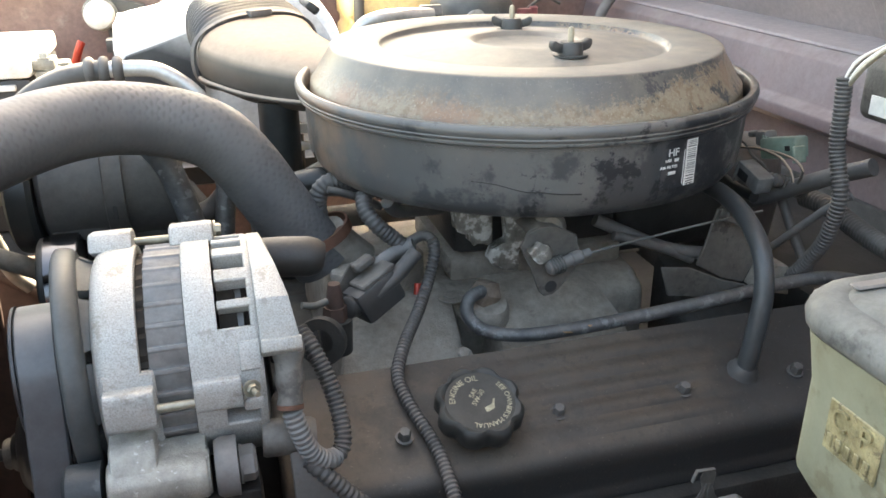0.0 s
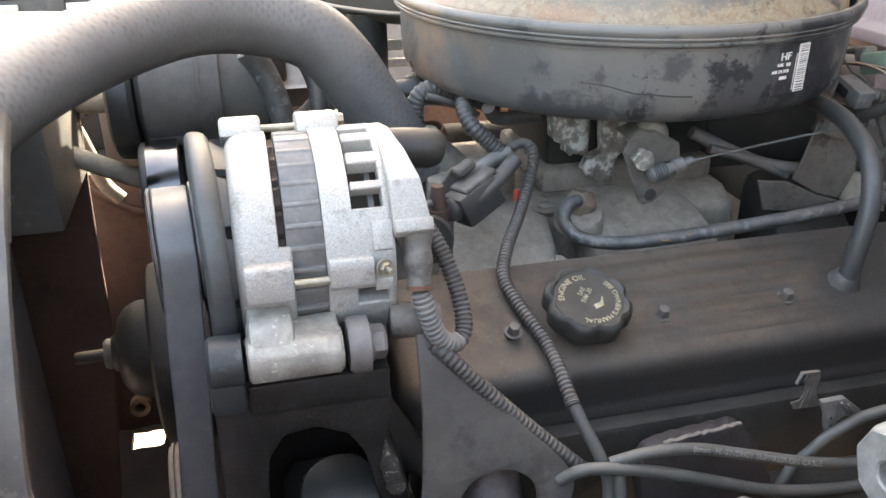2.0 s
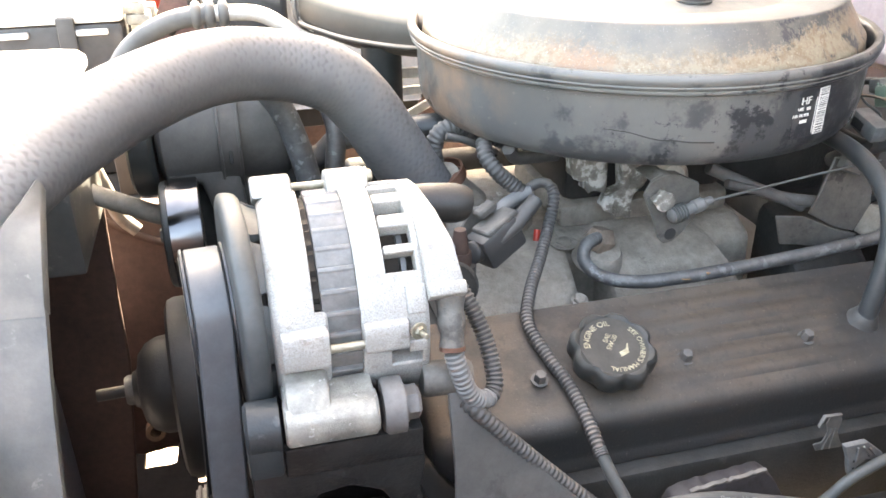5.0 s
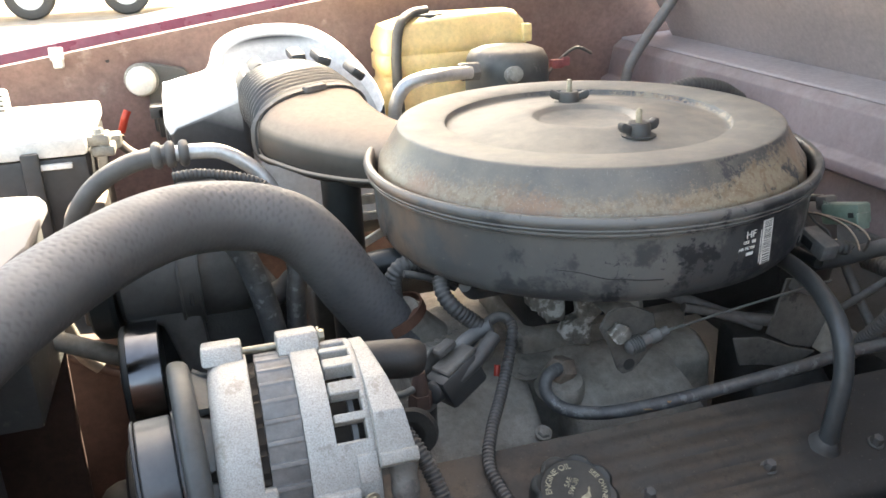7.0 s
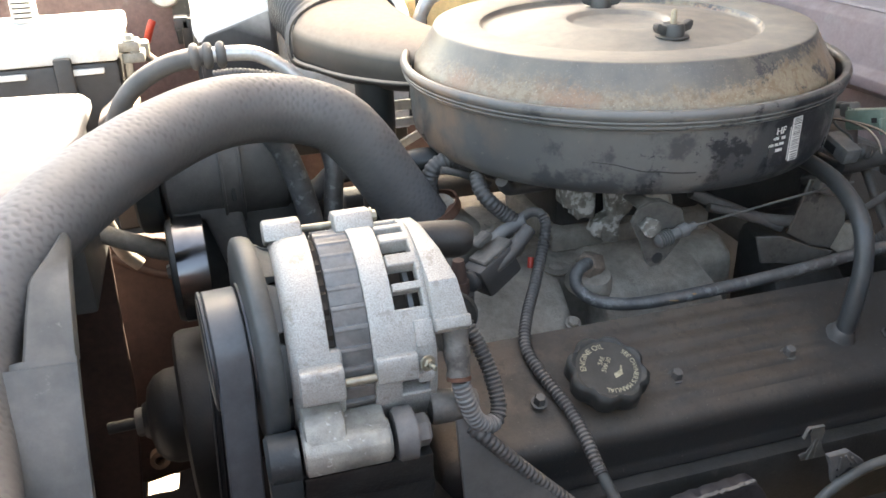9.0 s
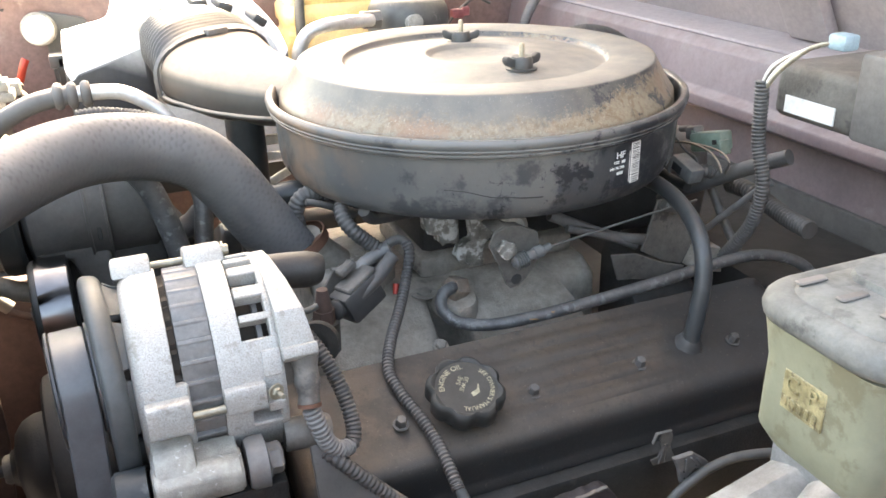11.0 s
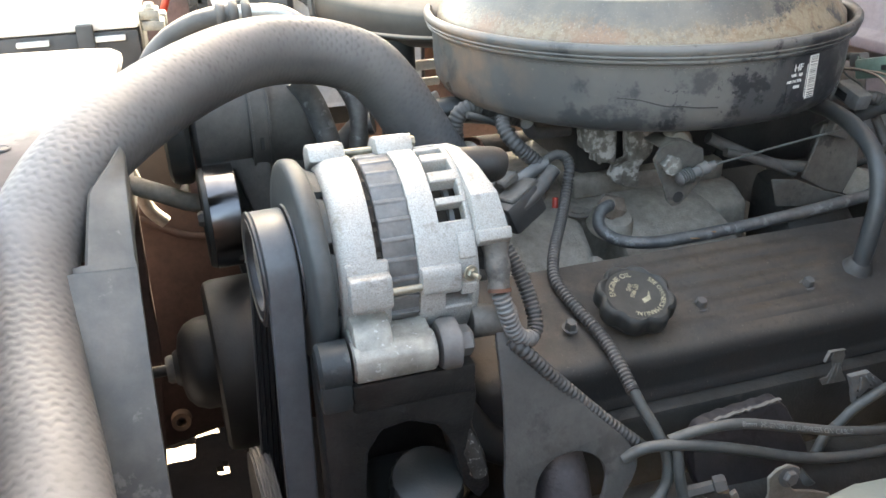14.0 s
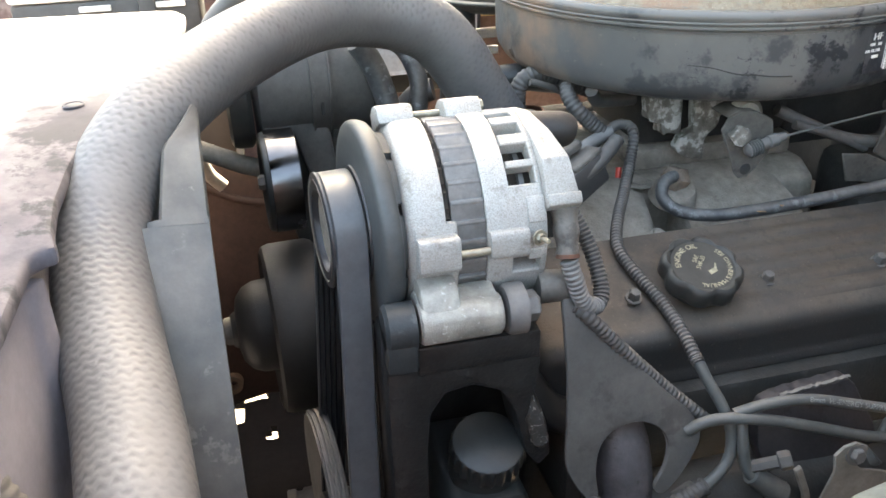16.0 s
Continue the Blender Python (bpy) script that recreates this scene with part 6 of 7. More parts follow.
solo("plug_lead", tube([(0.36, -0.10, 0.972), (0.31, -0.096, 0.982), (0.27, -0.092, 0.987), (0.243, -0.091, 0.984), (0.226, -0.091, 0.977), (0.213, -0.090, 0.968), (0.204, -0.089, 0.957), (0.192, -0.088, 0.944), (0.180, -0.092, 0.925)], 0.0042, 14), M_LEAD, "grey spark plug lead arching from its holder down behind the others", "cable", "plug leads")


def plug_boot(p, q, r=0.0095):
    return solo("plug_boot", tube([p, [(a + b) / 2 for a, b in zip(p, q)], q], lambda u: r * (0.85 + 0.3 * u), 16), M_LEAD, "grey rubber spark plug boot", "plug boot", "plug boots")


plug_boot((0.053, -0.108, 0.936), (0.078, -0.112, 0.915), 0.0088)
plug_boot((0.168, -0.104, 0.925), (0.150, -0.098, 0.905))
spring_clip = thing("lead_clip", (0.215, -0.055, 0.97), "bent spring steel clip standing on the cover's flange", "clip")
part("blade", prism([(0.2035, 0.981), (0.2075, 0.974), (0.232, 0.973), (0.2265, 0.982), (0.2235, 0.990), (0.2255, 1.000), (0.2225, 1.006), (0.2145, 1.0075), (0.2115, 1.000), (0.2145, 0.990), (0.211, 0.982)], "y", -0.0600, -0.0588, 0.0004, 1), M_CLIP, spring_clip)
part("hook", prism([(0.2035, 0.9985), (0.2070, 1.0085), (0.2225, 1.0075), (0.2225, 1.0063), (0.2080, 1.0070), (0.2047, 0.9985)], "y", -0.0622, -0.0590, 0.0003, 1), M_CLIP, spring_clip, "bright bent steel hook")
for k in range(2):
    part("pressed_rib", tube([(0.2125 + 0.0065 * k, -0.0603, 0.975), (0.2150 + 0.004 * k, -0.0606, 0.985), (0.2170 + 0.003 * k, -0.0603, 0.994)], 0.0009, 8, 0.003), M_CLIP, spring_clip)
holder = thing("lead_holder", (0.228, -0.08, 0.98), "dusty grey plastic lead holder gripping a plug lead", "clip")
part("body", prism([(0.2075, 0.999), (0.2270, 0.9995), (0.2440, 0.9855), (0.2400, 0.9790), (0.2300, 0.9830), (0.2230, 0.9770), (0.2180, 0.9690), (0.2150, 0.9790), (0.2140, 0.9850)], "y", -0.0862, -0.0810, 0.0010, 2), M_LEADD, holder)
for x, z, a in ((0.2275, 0.992, -40), (0.2335, 0.9895, -40), (0.2190, 0.9905, -5)):
    part("rib", box((-0.0008, -0.0020, -0.0065), (0.0008, 0.0, 0.0065), 0.0003, 1, Matrix.Translation((x, -0.0862, z)) @ Matrix.Rotation(radians(a), 4, "Y")), M_LEADD, holder)
for x, z in ((0.2185, 0.9835), (0.2195, 0.9765), (0.2310, 0.9865)):
    part("pin_hole", lathe([(0, 0.0003), (0.0011, 0.0003), (0.0011, 0.0)], (x, -0.0862, z), (0, -1, 0), 10), M_INK_SHADE, holder)

# ---- solenoid, sensor and thermostat housing ----
solenoid = thing("solenoid_valve", (0.0, 0.135, 1.06), "black plastic solenoid valve clipped to the manifold", "solenoid")
T = Matrix.Rotation(radians(-24), 4, "Y") @ Matrix.Rotation(radians(22), 4, "Z")
part("body", box((-0.012, 0.122, 1.074), (0.030, 0.150, 1.104), 0.004, 2, T), M_BLACK, solenoid)
part("lid_plate", box((-0.010, 0.126, 1.1035), (0.026, 0.150, 1.1085), 0.0015, 1, T), M_DUSTY, solenoid, "dusty brown top plate")
part("metal_bracket", prism([(-0.020, 1.062), (-0.018, 1.096), (-0.008, 1.112), (0.010, 1.118), (0.016, 1.112), (0.002, 1.062)], "y", 0.152, 0.1545, 0.0008, 1), M_DUSTY, solenoid, "dusty steel mounting plate")
part("cap", lathe([(0, 0.016), (0.007, 0.016), (0.0095, 0.014), (0.010, 0.0), (0, 0)], (-0.006, 0.132, 1.084), (-0.75, -0.6, 0.1), 24), M_BLACK, solenoid)
part("plug", tube([(0.008, 0.128, 1.092), (0.028, 0.135, 1.104), (0.048, 0.146, 1.118)], 0.0068, 12), M_RUB, solenoid)
part("port", tube([(0.010, 0.150, 1.104), (0.024, 0.156, 1.112), (0.040, 0.162, 1.116), (0.050, 0.160, 1.120)], 0.0062, 12), M_LOOMG, solenoid)
part("spring_clip", box((-0.008, 0.140, 1.110), (0.012, 0.152, 1.118), 0.002, 1, T), M_DUSTY, solenoid, "bent metal clip")
part("red_band", tube([(0.048, 0.140, 1.092), (0.046, 0.136, 1.083)], 0.0029, 12), M_RED, solenoid, "red connector lock")

thermostat = thing("thermostat_housing", (0.0, 0.22, 1.05), "cast thermostat housing with raised lettering under the hose", "thermostat housing")
th = prism([(-0.02, 0.19), (-0.012, 0.255), (0.035, 0.285), (0.065, 0.265), (0.075, 0.22), (0.045, 0.185), (0.0, 0.175)], "z", 1.055, 1.088, 0.004)
part("casting", th, M_IRON, thermostat)
part("neck", tube([(0.012, 0.232, 1.075), (-0.008, 0.230, 1.095), (-0.02, 0.226, 1.11)], 0.0235, 24), M_IRON, thermostat)
for k in range(6):
    part("raised_mark", box((0.002 + 0.008 * k, 0.198 + 0.006 * k, 1.0875), (0.006 + 0.008 * k, 0.207 + 0.006 * k, 1.0893), 0.0004, 1), M_IRON, thermostat)
part("hose_clamp", lathe([(0.0285, -0.005), (0.0305, -0.005), (0.0305, 0.005), (0.0285, 0.005)], (-0.0225, 0.226, 1.112), (-0.45, 0.0, 1), 40), M_RUST, thermostat, "rusty band clamp")
part("clamp_ear", prism([(-0.016, 1.113), (-0.008, 1.124), (-0.002, 1.126), (-0.004, 1.119), (-0.012, 1.108)], "y", 0.206, 0.211, 0.001, 1), M_RUST, thermostat, "rusty clamp tail")

stub = solo("rubber_elbow", tube([(-0.085, 0.036, 1.176), (-0.070, 0.034, 1.176), (-0.058, 0.033, 1.175), (-0.050, 0.033, 1.174), (-0.046, 0.033, 1.173)], lambda u: 0.0138 * (1 - 0.45 * max(0, u - 0.75) * 4) ** 0.5, 20), M_CLUTCH, "dark rubber end cap behind the alternator", "cap")
sensor = thing("temperature_sensor", (-0.026, 0.12, 1.05), "rusty brass temperature sensor with a black plug", "sensor")
part("hex", lathe([(0, 0.012), (0.010, 0.012), (0.011, 0), (0, 0)], (-0.027, 0.122, 1.078), "z", 6), M_FRAME, sensor)
part("stem", lathe([(0, 0.02), (0.005, 0.02), (0.006, 0.014), (0.008, 0), (0, 0)], (-0.027, 0.122, 1.090), "z", 16), M_FRAME, sensor)
part("base", lathe([(0, 0.0), (0.014, 0.0), (0.013, -0.03), (0.0, -0.03)], (-0.027, 0.122, 1.078), "z", 16), M_DARK, sensor)
part("lead", tube([(-0.055, 0.11, 1.10), (-0.045, 0.112, 1.097), (-0.034, 0.116, 1.098)], 0.003, 10), M_LEAD, sensor)
solo("lifting_eye", lathe([(0.010, -0.004), (0.019, -0.004), (0.0195, 0), (0.019, 0.004), (0.010, 0.004)], (-0.045, 0.075, 1.085), (-0.5, -1, 0.2), 28), M_DARK, "dark iron lifting eye beside the alternator", "lifting eye")

# pipes and hoses between compressor, block and air cleaner
solo("vacuum_hose", tube([(-0.0149, 0.2120, 1.1593), (-0.0051, 0.2120, 1.1567), (0.0094, 0.2120, 1.1509), (0.0230, 0.2120, 1.1440), (0.0333, 0.2120, 1.1379)], 0.0035, 12), M_RUB, "thin grey-black vacuum hose below the air cleaner", "hose")
solo("vacuum_hose", tube([(-0.07, 0.27, 1.135), (-0.03, 0.268, 1.148), (0.0, 0.262, 1.150), (0.03, 0.262, 1.145), (0.06, 0.27, 1.14)], 0.014, 16), M_PUMP, "thick black hose below the air cleaner", "hose")
solo("vacuum_hose", tube([(0.03, 0.17, 1.158), (0.04, 0.18, 1.145), (0.06, 0.19, 1.140), (0.085, 0.195, 1.138)], 0.006, 12), M_RUB, "thin black vacuum hose", "hose")
loom("wiring_loom", [(-0.0164, 0.2260, 1.1047), (-0.0215, 0.2260, 1.1268), (-0.0229, 0.2260, 1.1451), (-0.0168, 0.2260, 1.1579), (-0.0031, 0.2260, 1.1628), (0.0175, 0.2260, 1.1570), (0.0385, 0.2260, 1.1482), (0.0568, 0.2260, 1.1408)], 0.0078, "looped corrugated loom under the rim of the air cleaner")
solo("refrigerant_pipe", tube([(-0.165, 0.30, 1.19), (-0.150, 0.30, 1.165), (-0.138, 0.295, 1.125), (-0.130, 0.29, 1.08), (-0.125, 0.285, 1.0)], 0.012, 16), M_TUBE, "dark pipe running down beside the compressor", "pipe")
solo("refrigerant_pipe", tube([(-0.16, 0.35, 1.185), (-0.13, 0.345, 1.182), (-0.11, 0.335, 1.17), (-0.10, 0.32, 1.14), (-0.105, 0.31, 1.10), (-0.11, 0.30, 1.03)], 0.010, 14), M_TUBE, "dark bent pipe behind the radiator hose", "pipe")
solo("refrigerant_pipe", tube([(-0.14, 0.33, 1.10), (-0.115, 0.33, 1.11), (-0.10, 0.325, 1.125), (-0.085, 0.32, 1.13)], 0.012, 14), M_RUB, "short dirty pipe stub", "pipe")
solo("idler_arm_pipe", tube([(-0.345, 0.352, 1.085), (-0.31, 0.35, 1.068), (-0.28, 0.345, 1.056), (-0.24, 0.34, 1.05)], 0.010, 14), M_TABS, "pale dusty pipe beside the idler", "pipe")
solo("rubber_hose", tube([(-0.125, -0.03, 1.06), (-0.118, -0.03, 1.03), (-0.106, -0.032, 1.005), (-0.086, -0.036, 0.975), (-0.06, -0.04, 0.96)], 0.0145, 16), M_CLUTCH, "dusty rubber hose curving behind the support plate", "hose")

rusty = thing("brown_bracket", (-0.33, 0.50, 0.66), "red-brown pressed steel frame panel behind the fan", "bracket")
part("panel", prism([(-0.43, 0.66), (-0.43, 1.0), (-0.36, 1.015), (-0.30, 1.01), (-0.16, 0.98), (-0.16, 0.64), (-0.30, 0.655), (-0.37, 0.642)], "y", 0.49, 0.51, 0.004), M_FRAME, rusty)
part("pressed_rib", tube([(-0.365, 0.488, 1.0), (-0.33, 0.488, 0.975), (-0.30, 0.488, 0.96), (-0.26, 0.488, 0.95)], 0.005, 10), M_FRAME, rusty)
part("boss", lathe([(0.006, 0.0), (0.007, 0.018), (0.013, 0.018), (0.014, 0.0)], (-0.348, 0.49, 0.687), (0, -1, 0.2), 20), M_TAB2, rusty, "round hollow rust-brown boss")
solo("coolant_pipe", tube([(-0.36, 0.40, 1.135), (-0.33, 0.395, 1.125), (-0.30, 0.39, 1.127), (-0.27, 0.385, 1.132)], 0.011, 14), M_TABS, "pale dusty pipe above the idler", "pipe")
solo("coolant_pipe", tube([(-0.352, 0.44, 1.085), (-0.342, 0.44, 1.05), (-0.334, 0.44, 1.02), (-0.318, 0.44, 1.00)], 0.008, 12), M_TABS, "pale dusty pipe bending down behind the idler", "pipe")

# ---- far side of the bay ----
battery = thing("battery", (-0.42, 0.8, 1.0), "black car battery with a white top", "battery")
part("case", box((-0.56, 0.685, 0.98), (-0.322, 0.93, 1.185), 0.006), M_BLACK, battery)
part("lid", box((-0.562, 0.682, 1.1855), (-0.320, 0.935, 1.212), 0.006), M_WHITE, battery, "pale top cover")
part("hold_down", box((-0.40, 0.672, 1.03), (-0.378, 0.682, 1.196), 0.003), M_BLACK, battery, "black hold-down strap")
for x in (-0.455, -0.36):
    part("catch", box((x - 0.02, 0.676, 1.172), (x + 0.02, 0.684, 1.179), 0.001, 1), M_WHITE, battery, "pale moulded catch")
for x, z in ((-0.300, 1.185), (-0.305, 1.20)):
    part("terminal", join(box((x - 0.018, 0.70, z - 0.008), (x + 0.012, 0.735, z + 0.006), 0.003), hexbolt((x, 0.71, z + 0.006), "z", 0.007, 0.008)), M_CASTD, battery, "corroded lead terminal")
part("terminal", box((-0.325, 0.77, 1.17), (-0.285, 0.80, 1.19), 0.004), M_CASTD, battery, "corroded lead terminal")
post = part("vent_plug", lathe([(0, 0.035), (0.016, 0.034), (0.018, 0.03), (0.018, 0.0), (0, 0)], (-0.455, 0.88, 1.213), "z", 20), M_WHITE, battery, "ribbed white plug")
for k in range(4):
    part("slit", box((-0.468, 0.861, 1.219 + 0.007 * k), (-0.442, 0.8635, 1.2215 + 0.007 * k), 0.0003, 1), M_INK_SHADE, battery)
tray = solo("battery_tray", join(box((-0.60, 0.58, 0.955), (-0.29, 0.96, 0.979), 0.004), box((-0.5, 0.85, 0.50), (-0.40, 0.95, 0.955), 0.004)), M_DARK, "grimy steel tray holding the battery", "tray")
solo("corner_bracket", prism([(-0.352, 0.9795), (-0.352, 1.13), (-0.325, 1.15), (-0.30, 1.145), (-0.30, 0.9795)], "y", 0.60, 0.66, 0.004), M_TAN, "dusty tan sheet metal corner by the battery", "bracket")

lamp = thing("side_lamp", (-0.26, 1.03, 1.2), "round white lamp on the inner fender", "lamp")
part("mount", prism([(-0.255, 1.250), (-0.19, 1.235), (-0.165, 1.20), (-0.20, 1.13), (-0.25, 1.13)], "y", 1.035, 1.045, 0.002, 1), M_SHROUD, lamp, "dark triangular mounting plate")
part("lens", lathe([(0, 0.03), (0.012, 0.029), (0.020, 0.025), (0.0235, 0.016), (0.024, 0.0), (0, 0)], (-0.26, 1.02, 1.222), (0, -1, 0), 32), M_WHITE, lamp)
part("rim", lathe([(0.0235, 0.006), (0.027, 0.005), (0.028, 0), (0.02, 0)], (-0.26, 1.03, 1.222), (0, -1, 0), 32), M_CASTD, lamp)
red_cable = thing("battery_cable", (-0.29, 0.9, 1.15), "short red battery cable with a tan end", "cable")
part("sheath", tube([(-0.280, 0.902, 1.197), (-0.285, 0.90, 1.188), (-0.290, 0.90, 1.175), (-0.294, 0.90, 1.165)], 0.0058, 12), M_RED, red_cable)
part("end", tube([(-0.296, 0.90, 1.162), (-0.300, 0.898, 1.15), (-0.285, 0.89, 1.135), (-0.27, 0.88, 1.128)], 0.007, 12), M_TAN, red_cable)
solo("relay_box", box((-0.250, 0.94, 1.172), (-0.228, 0.97, 1.192), 0.002), M_SHROUD, "black relay on the inner fender", "relay")
solo("relay_box", box((-0.24, 0.94, 1.14), (-0.205, 0.98, 1.19), 0.004), M_BLACK, "black relay with a bracket on the inner fender", "relay")

air_box = thing("air_box", (-0.06, 0.85, 1.0), "black plastic air filter box, sunlit white painted on top", "air box")
rings = []
for y, s, dz in ((0.722, 0.93, -0.012), (0.7235, 0.965, -0.006), (0.727, 0.985, -0.002), (0.733, 0.996, 0.0), (0.750, 1.0, 0.0), (0.80, 1.0, 0.0), (0.87, 1.0, 0.004), (0.92, 0.96, 0.0), (0.94, 0.88, -0.01)):
    sec = [(-0.222, 1.05), (-0.222, 1.22), (-0.212, 1.236), (-0.165, 1.246), (-0.152, 1.254), (-0.138, 1.283), (-0.105, 1.302), (-0.055, 1.308), (0.0, 1.303), (0.04, 1.285), (0.075, 1.25), (0.09, 1.20), (0.09, 1.05)]
    rings.append([(-0.065 + (p.x + 0.065) * s, y + 1.4 * max(0.0, p.z - 1.21) * max(0.0, 1 - (y - 0.722) / 0.2), 1.05 + (p.z + dz - 1.05) * (0.5 + 0.5 * s)) for p in smooth_line([(x, 0.0, z) for x, z in sec], 0.006)])
part("shell", loft(rings), M_AIRBOX, air_box, "upper shell with sunlit white in its top colour")
block = prism([(-0.217, 1.05), (-0.217, 1.196), (-0.208, 1.208), (-0.118, 1.237), (-0.108, 1.230), (-0.106, 1.05)], "y", 0.712, 0.80, 0.006, 3)
for v in block.verts:
    v.co.z += 0.22 * (v.co.y - 0.712) * (v.co.z > 1.15)
part("front_block", block, M_AIRBOX, air_box, "lower front block, sunlit white painted on top")
# Dark blocks stand in for the shaded recess round the bellows' end.
for rx, rz, tilt in ((-0.110, 1.256, -55), (-0.090, 1.275, -35), (-0.034, 1.286, -5), (0.000, 1.280, 20), (0.046, 1.258, 40)):
    part("notch_block", box((-0.010, 0.0, -0.006), (0.010, 0.075, 0.007), 0.004, 2, Matrix.Translation((rx, 0.690, rz)) @ Matrix.Rotation(radians(tilt), 4, "Y")), M_BLACK, air_box, "dark block standing for a shaded notch beside the bellows")
part("lower_half", box((-0.215, 0.745, 1.0), (0.085, 0.93, 1.12), 0.012), M_BLACK, air_box)


duct = thing("intake_duct", (-0.02, 0.5, 1.15), "tan dusty intake duct joining the air cleaner to a ribbed bellows", "duct")
SNORKEL = [((-0.1125, 0.4787), (0.030, 0.575), 1.231, 0.040), ((-0.107, 0.466), (0.030, 0.553), 1.229, 0.040), ((-0.096, 0.446), (0.032, 0.520), 1.227, 0.038), ((-0.082, 0.422), (0.037, 0.478), 1.225, 0.037), ((-0.064, 0.397), (0.045, 0.447), 1.223, 0.035), ((-0.034, 0.366), (0.058, 0.422), 1.221, 0.032), ((0.0, 0.338), (0.075, 0.400), 1.220, 0.029)]


def flat_ring(a, b, z, hz, grow=1.0, n=32, p=2.7):
    """An upright rounded ring that spans the plan points a and b."""
    out = []
    for k in range(n):
        t = 2 * math.pi * k / n
        u = 0.5 + 0.5 * grow * math.copysign(abs(math.cos(t)) ** (2 / p), math.cos(t))
        out.append((a[0] + (b[0] - a[0]) * u, a[1] + (b[1] - a[1]) * u, z + grow * hz * math.copysign(abs(math.sin(t)) ** (2 / p), math.sin(t))))
    return out


part("snorkel", loft([flat_ring(*r) for r in SNORKEL]), M_TAN, duct, "tan dusty moulded duct")
part("seam_flange", tube([(a[0], a[1], z - 0.45 * hz) for a, b, z, hz in SNORKEL], 0.0028, 10, 0.006), M_TAN, duct, "moulded seam along the duct's lower edge")
rings = []
A0, B0, A1, B1 = Vector((-0.1125, 0.4787)), Vector((0.030, 0.575)), Vector((-0.122, 0.640)), Vector((-0.002, 0.690))
for k in range(85):
    u = k / 84
    g = 1.0 + 0.030 * (0, 1, 1, 0, -0.6, -0.6)[k % 6] * min(1.0, 6 * u)
    rings.append(flat_ring(A0.lerp(A1, u), B0.lerp(B1, u), 1.232 + 0.014 * u + 0.006 * math.sin(u * math.pi), 0.043, g))
part("bellows", loft(rings), M_RIBS, duct, "grey-black ribbed rubber bellows")
CL = [((-0.1125, 0.4787), (0.030, 0.575)), ((-0.1160, 0.4830), (0.0265, 0.5800))]
band = part("clamp", loft([flat_ring(*CL[0], 1.231, 0.040, 1.03), flat_ring(*CL[0], 1.231, 0.040, 1.065), flat_ring(*CL[1], 1.2315, 0.040, 1.065), flat_ring(*CL[1], 1.2315, 0.040, 1.03)], False), M_PLATE, duct, "grey band clamp")
part("clamp_screw", box((-0.016, -0.005, -0.004), (0.016, 0.005, 0.004), 0.002, 2, Matrix.Translation((-0.038, 0.529, 1.2748)) @ Matrix.Rotation(radians(34), 4, "Z")), M_PLATE, band)
solo("hot_air_pipe", tube([(-0.036, 0.402, 1.20), (-0.036, 0.40, 1.14), (-0.036, 0.40, 1.08), (-0.035, 0.40, 1.0)], 0.0215, 24), M_PUMP, "black hot air pipe dropping from the intake duct", "pipe")

heater = thing("heater_hose", (-0.2, 0.45, 1.15), "grey coolant hose clamped to a bright metal pipe", "hose")
part("hose", tube([(-0.33, 0.45, 1.12), (-0.314, 0.45, 1.172), (-0.290, 0.45, 1.205), (-0.253, 0.45, 1.226), (-0.215, 0.45, 1.233), (-0.205, 0.45, 1.233)], 0.0105, 20), M_HOSE, heater)
part("metal_pipe", tube([(-0.21, 0.45, 1.233), (-0.18, 0.45, 1.233), (-0.157, 0.45, 1.230), (-0.134, 0.448, 1.217), (-0.115, 0.445, 1.198), (-0.10, 0.44, 1.17)], 0.0085, 18), M_ALU, heater, "bright metal pipe")
for x in (-0.222, -0.208, -0.194):
    part("clamp", lathe([(0.0095, -0.0055), (0.0128, -0.0042), (0.0146, -0.0015), (0.0146, 0.0015), (0.0128, 0.0042), (0.0095, 0.0055)], (x, 0.45, 1.2325), "x", 28), M_HOSE, heater)
loom("wiring_loom", [(-0.206, 0.37, 1.229), (-0.19, 0.37, 1.2300), (-0.173, 0.37, 1.2285), (-0.143, 0.37, 1.2215), (-0.12, 0.37, 1.211), (-0.105, 0.365, 1.195)], 0.0046, "short dark corrugated loom behind the radiator hose")

jar = thing("coolant_jar", (0.26, 0.95, 1.0), "amber translucent plastic overflow jar", "jar")
part("body", loft([rrect(0.257, 0.955, 0.128, 0.055, 1.08, 0.02), rrect(0.257, 0.955, 0.13, 0.057, 1.10, 0.02), rrect(0.257, 0.955, 0.13, 0.057, 1.196, 0.02), rrect(0.257, 0.955, 0.126, 0.053, 1.202, 0.02), rrect(0.257, 0.955, 0.126, 0.053, 1.212, 0.02), rrect(0.257, 0.955, 0.13, 0.057, 1.218, 0.02), rrect(0.257, 0.955, 0.13, 0.057, 1.240, 0.02), rrect(0.257, 0.955, 0.126, 0.053, 1.246, 0.02), rrect(0.257, 0.955, 0.13, 0.057, 1.252, 0.02), rrect(0.257, 0.955, 0.13, 0.057, 1.266, 0.02), rrect(0.26, 0.955, 0.122, 0.052, 1.29, 0.02), rrect(0.28, 0.955, 0.09, 0.04, 1.305, 0.02)]), M_JAR, jar)
part("cap", lathe([(0, 0.022), (0.03, 0.020), (0.032, 0.016), (0.032, 0.0), (0, 0)], (0.215, 0.945, 1.288), "z", 24), M_BLACK, jar, "black cap")
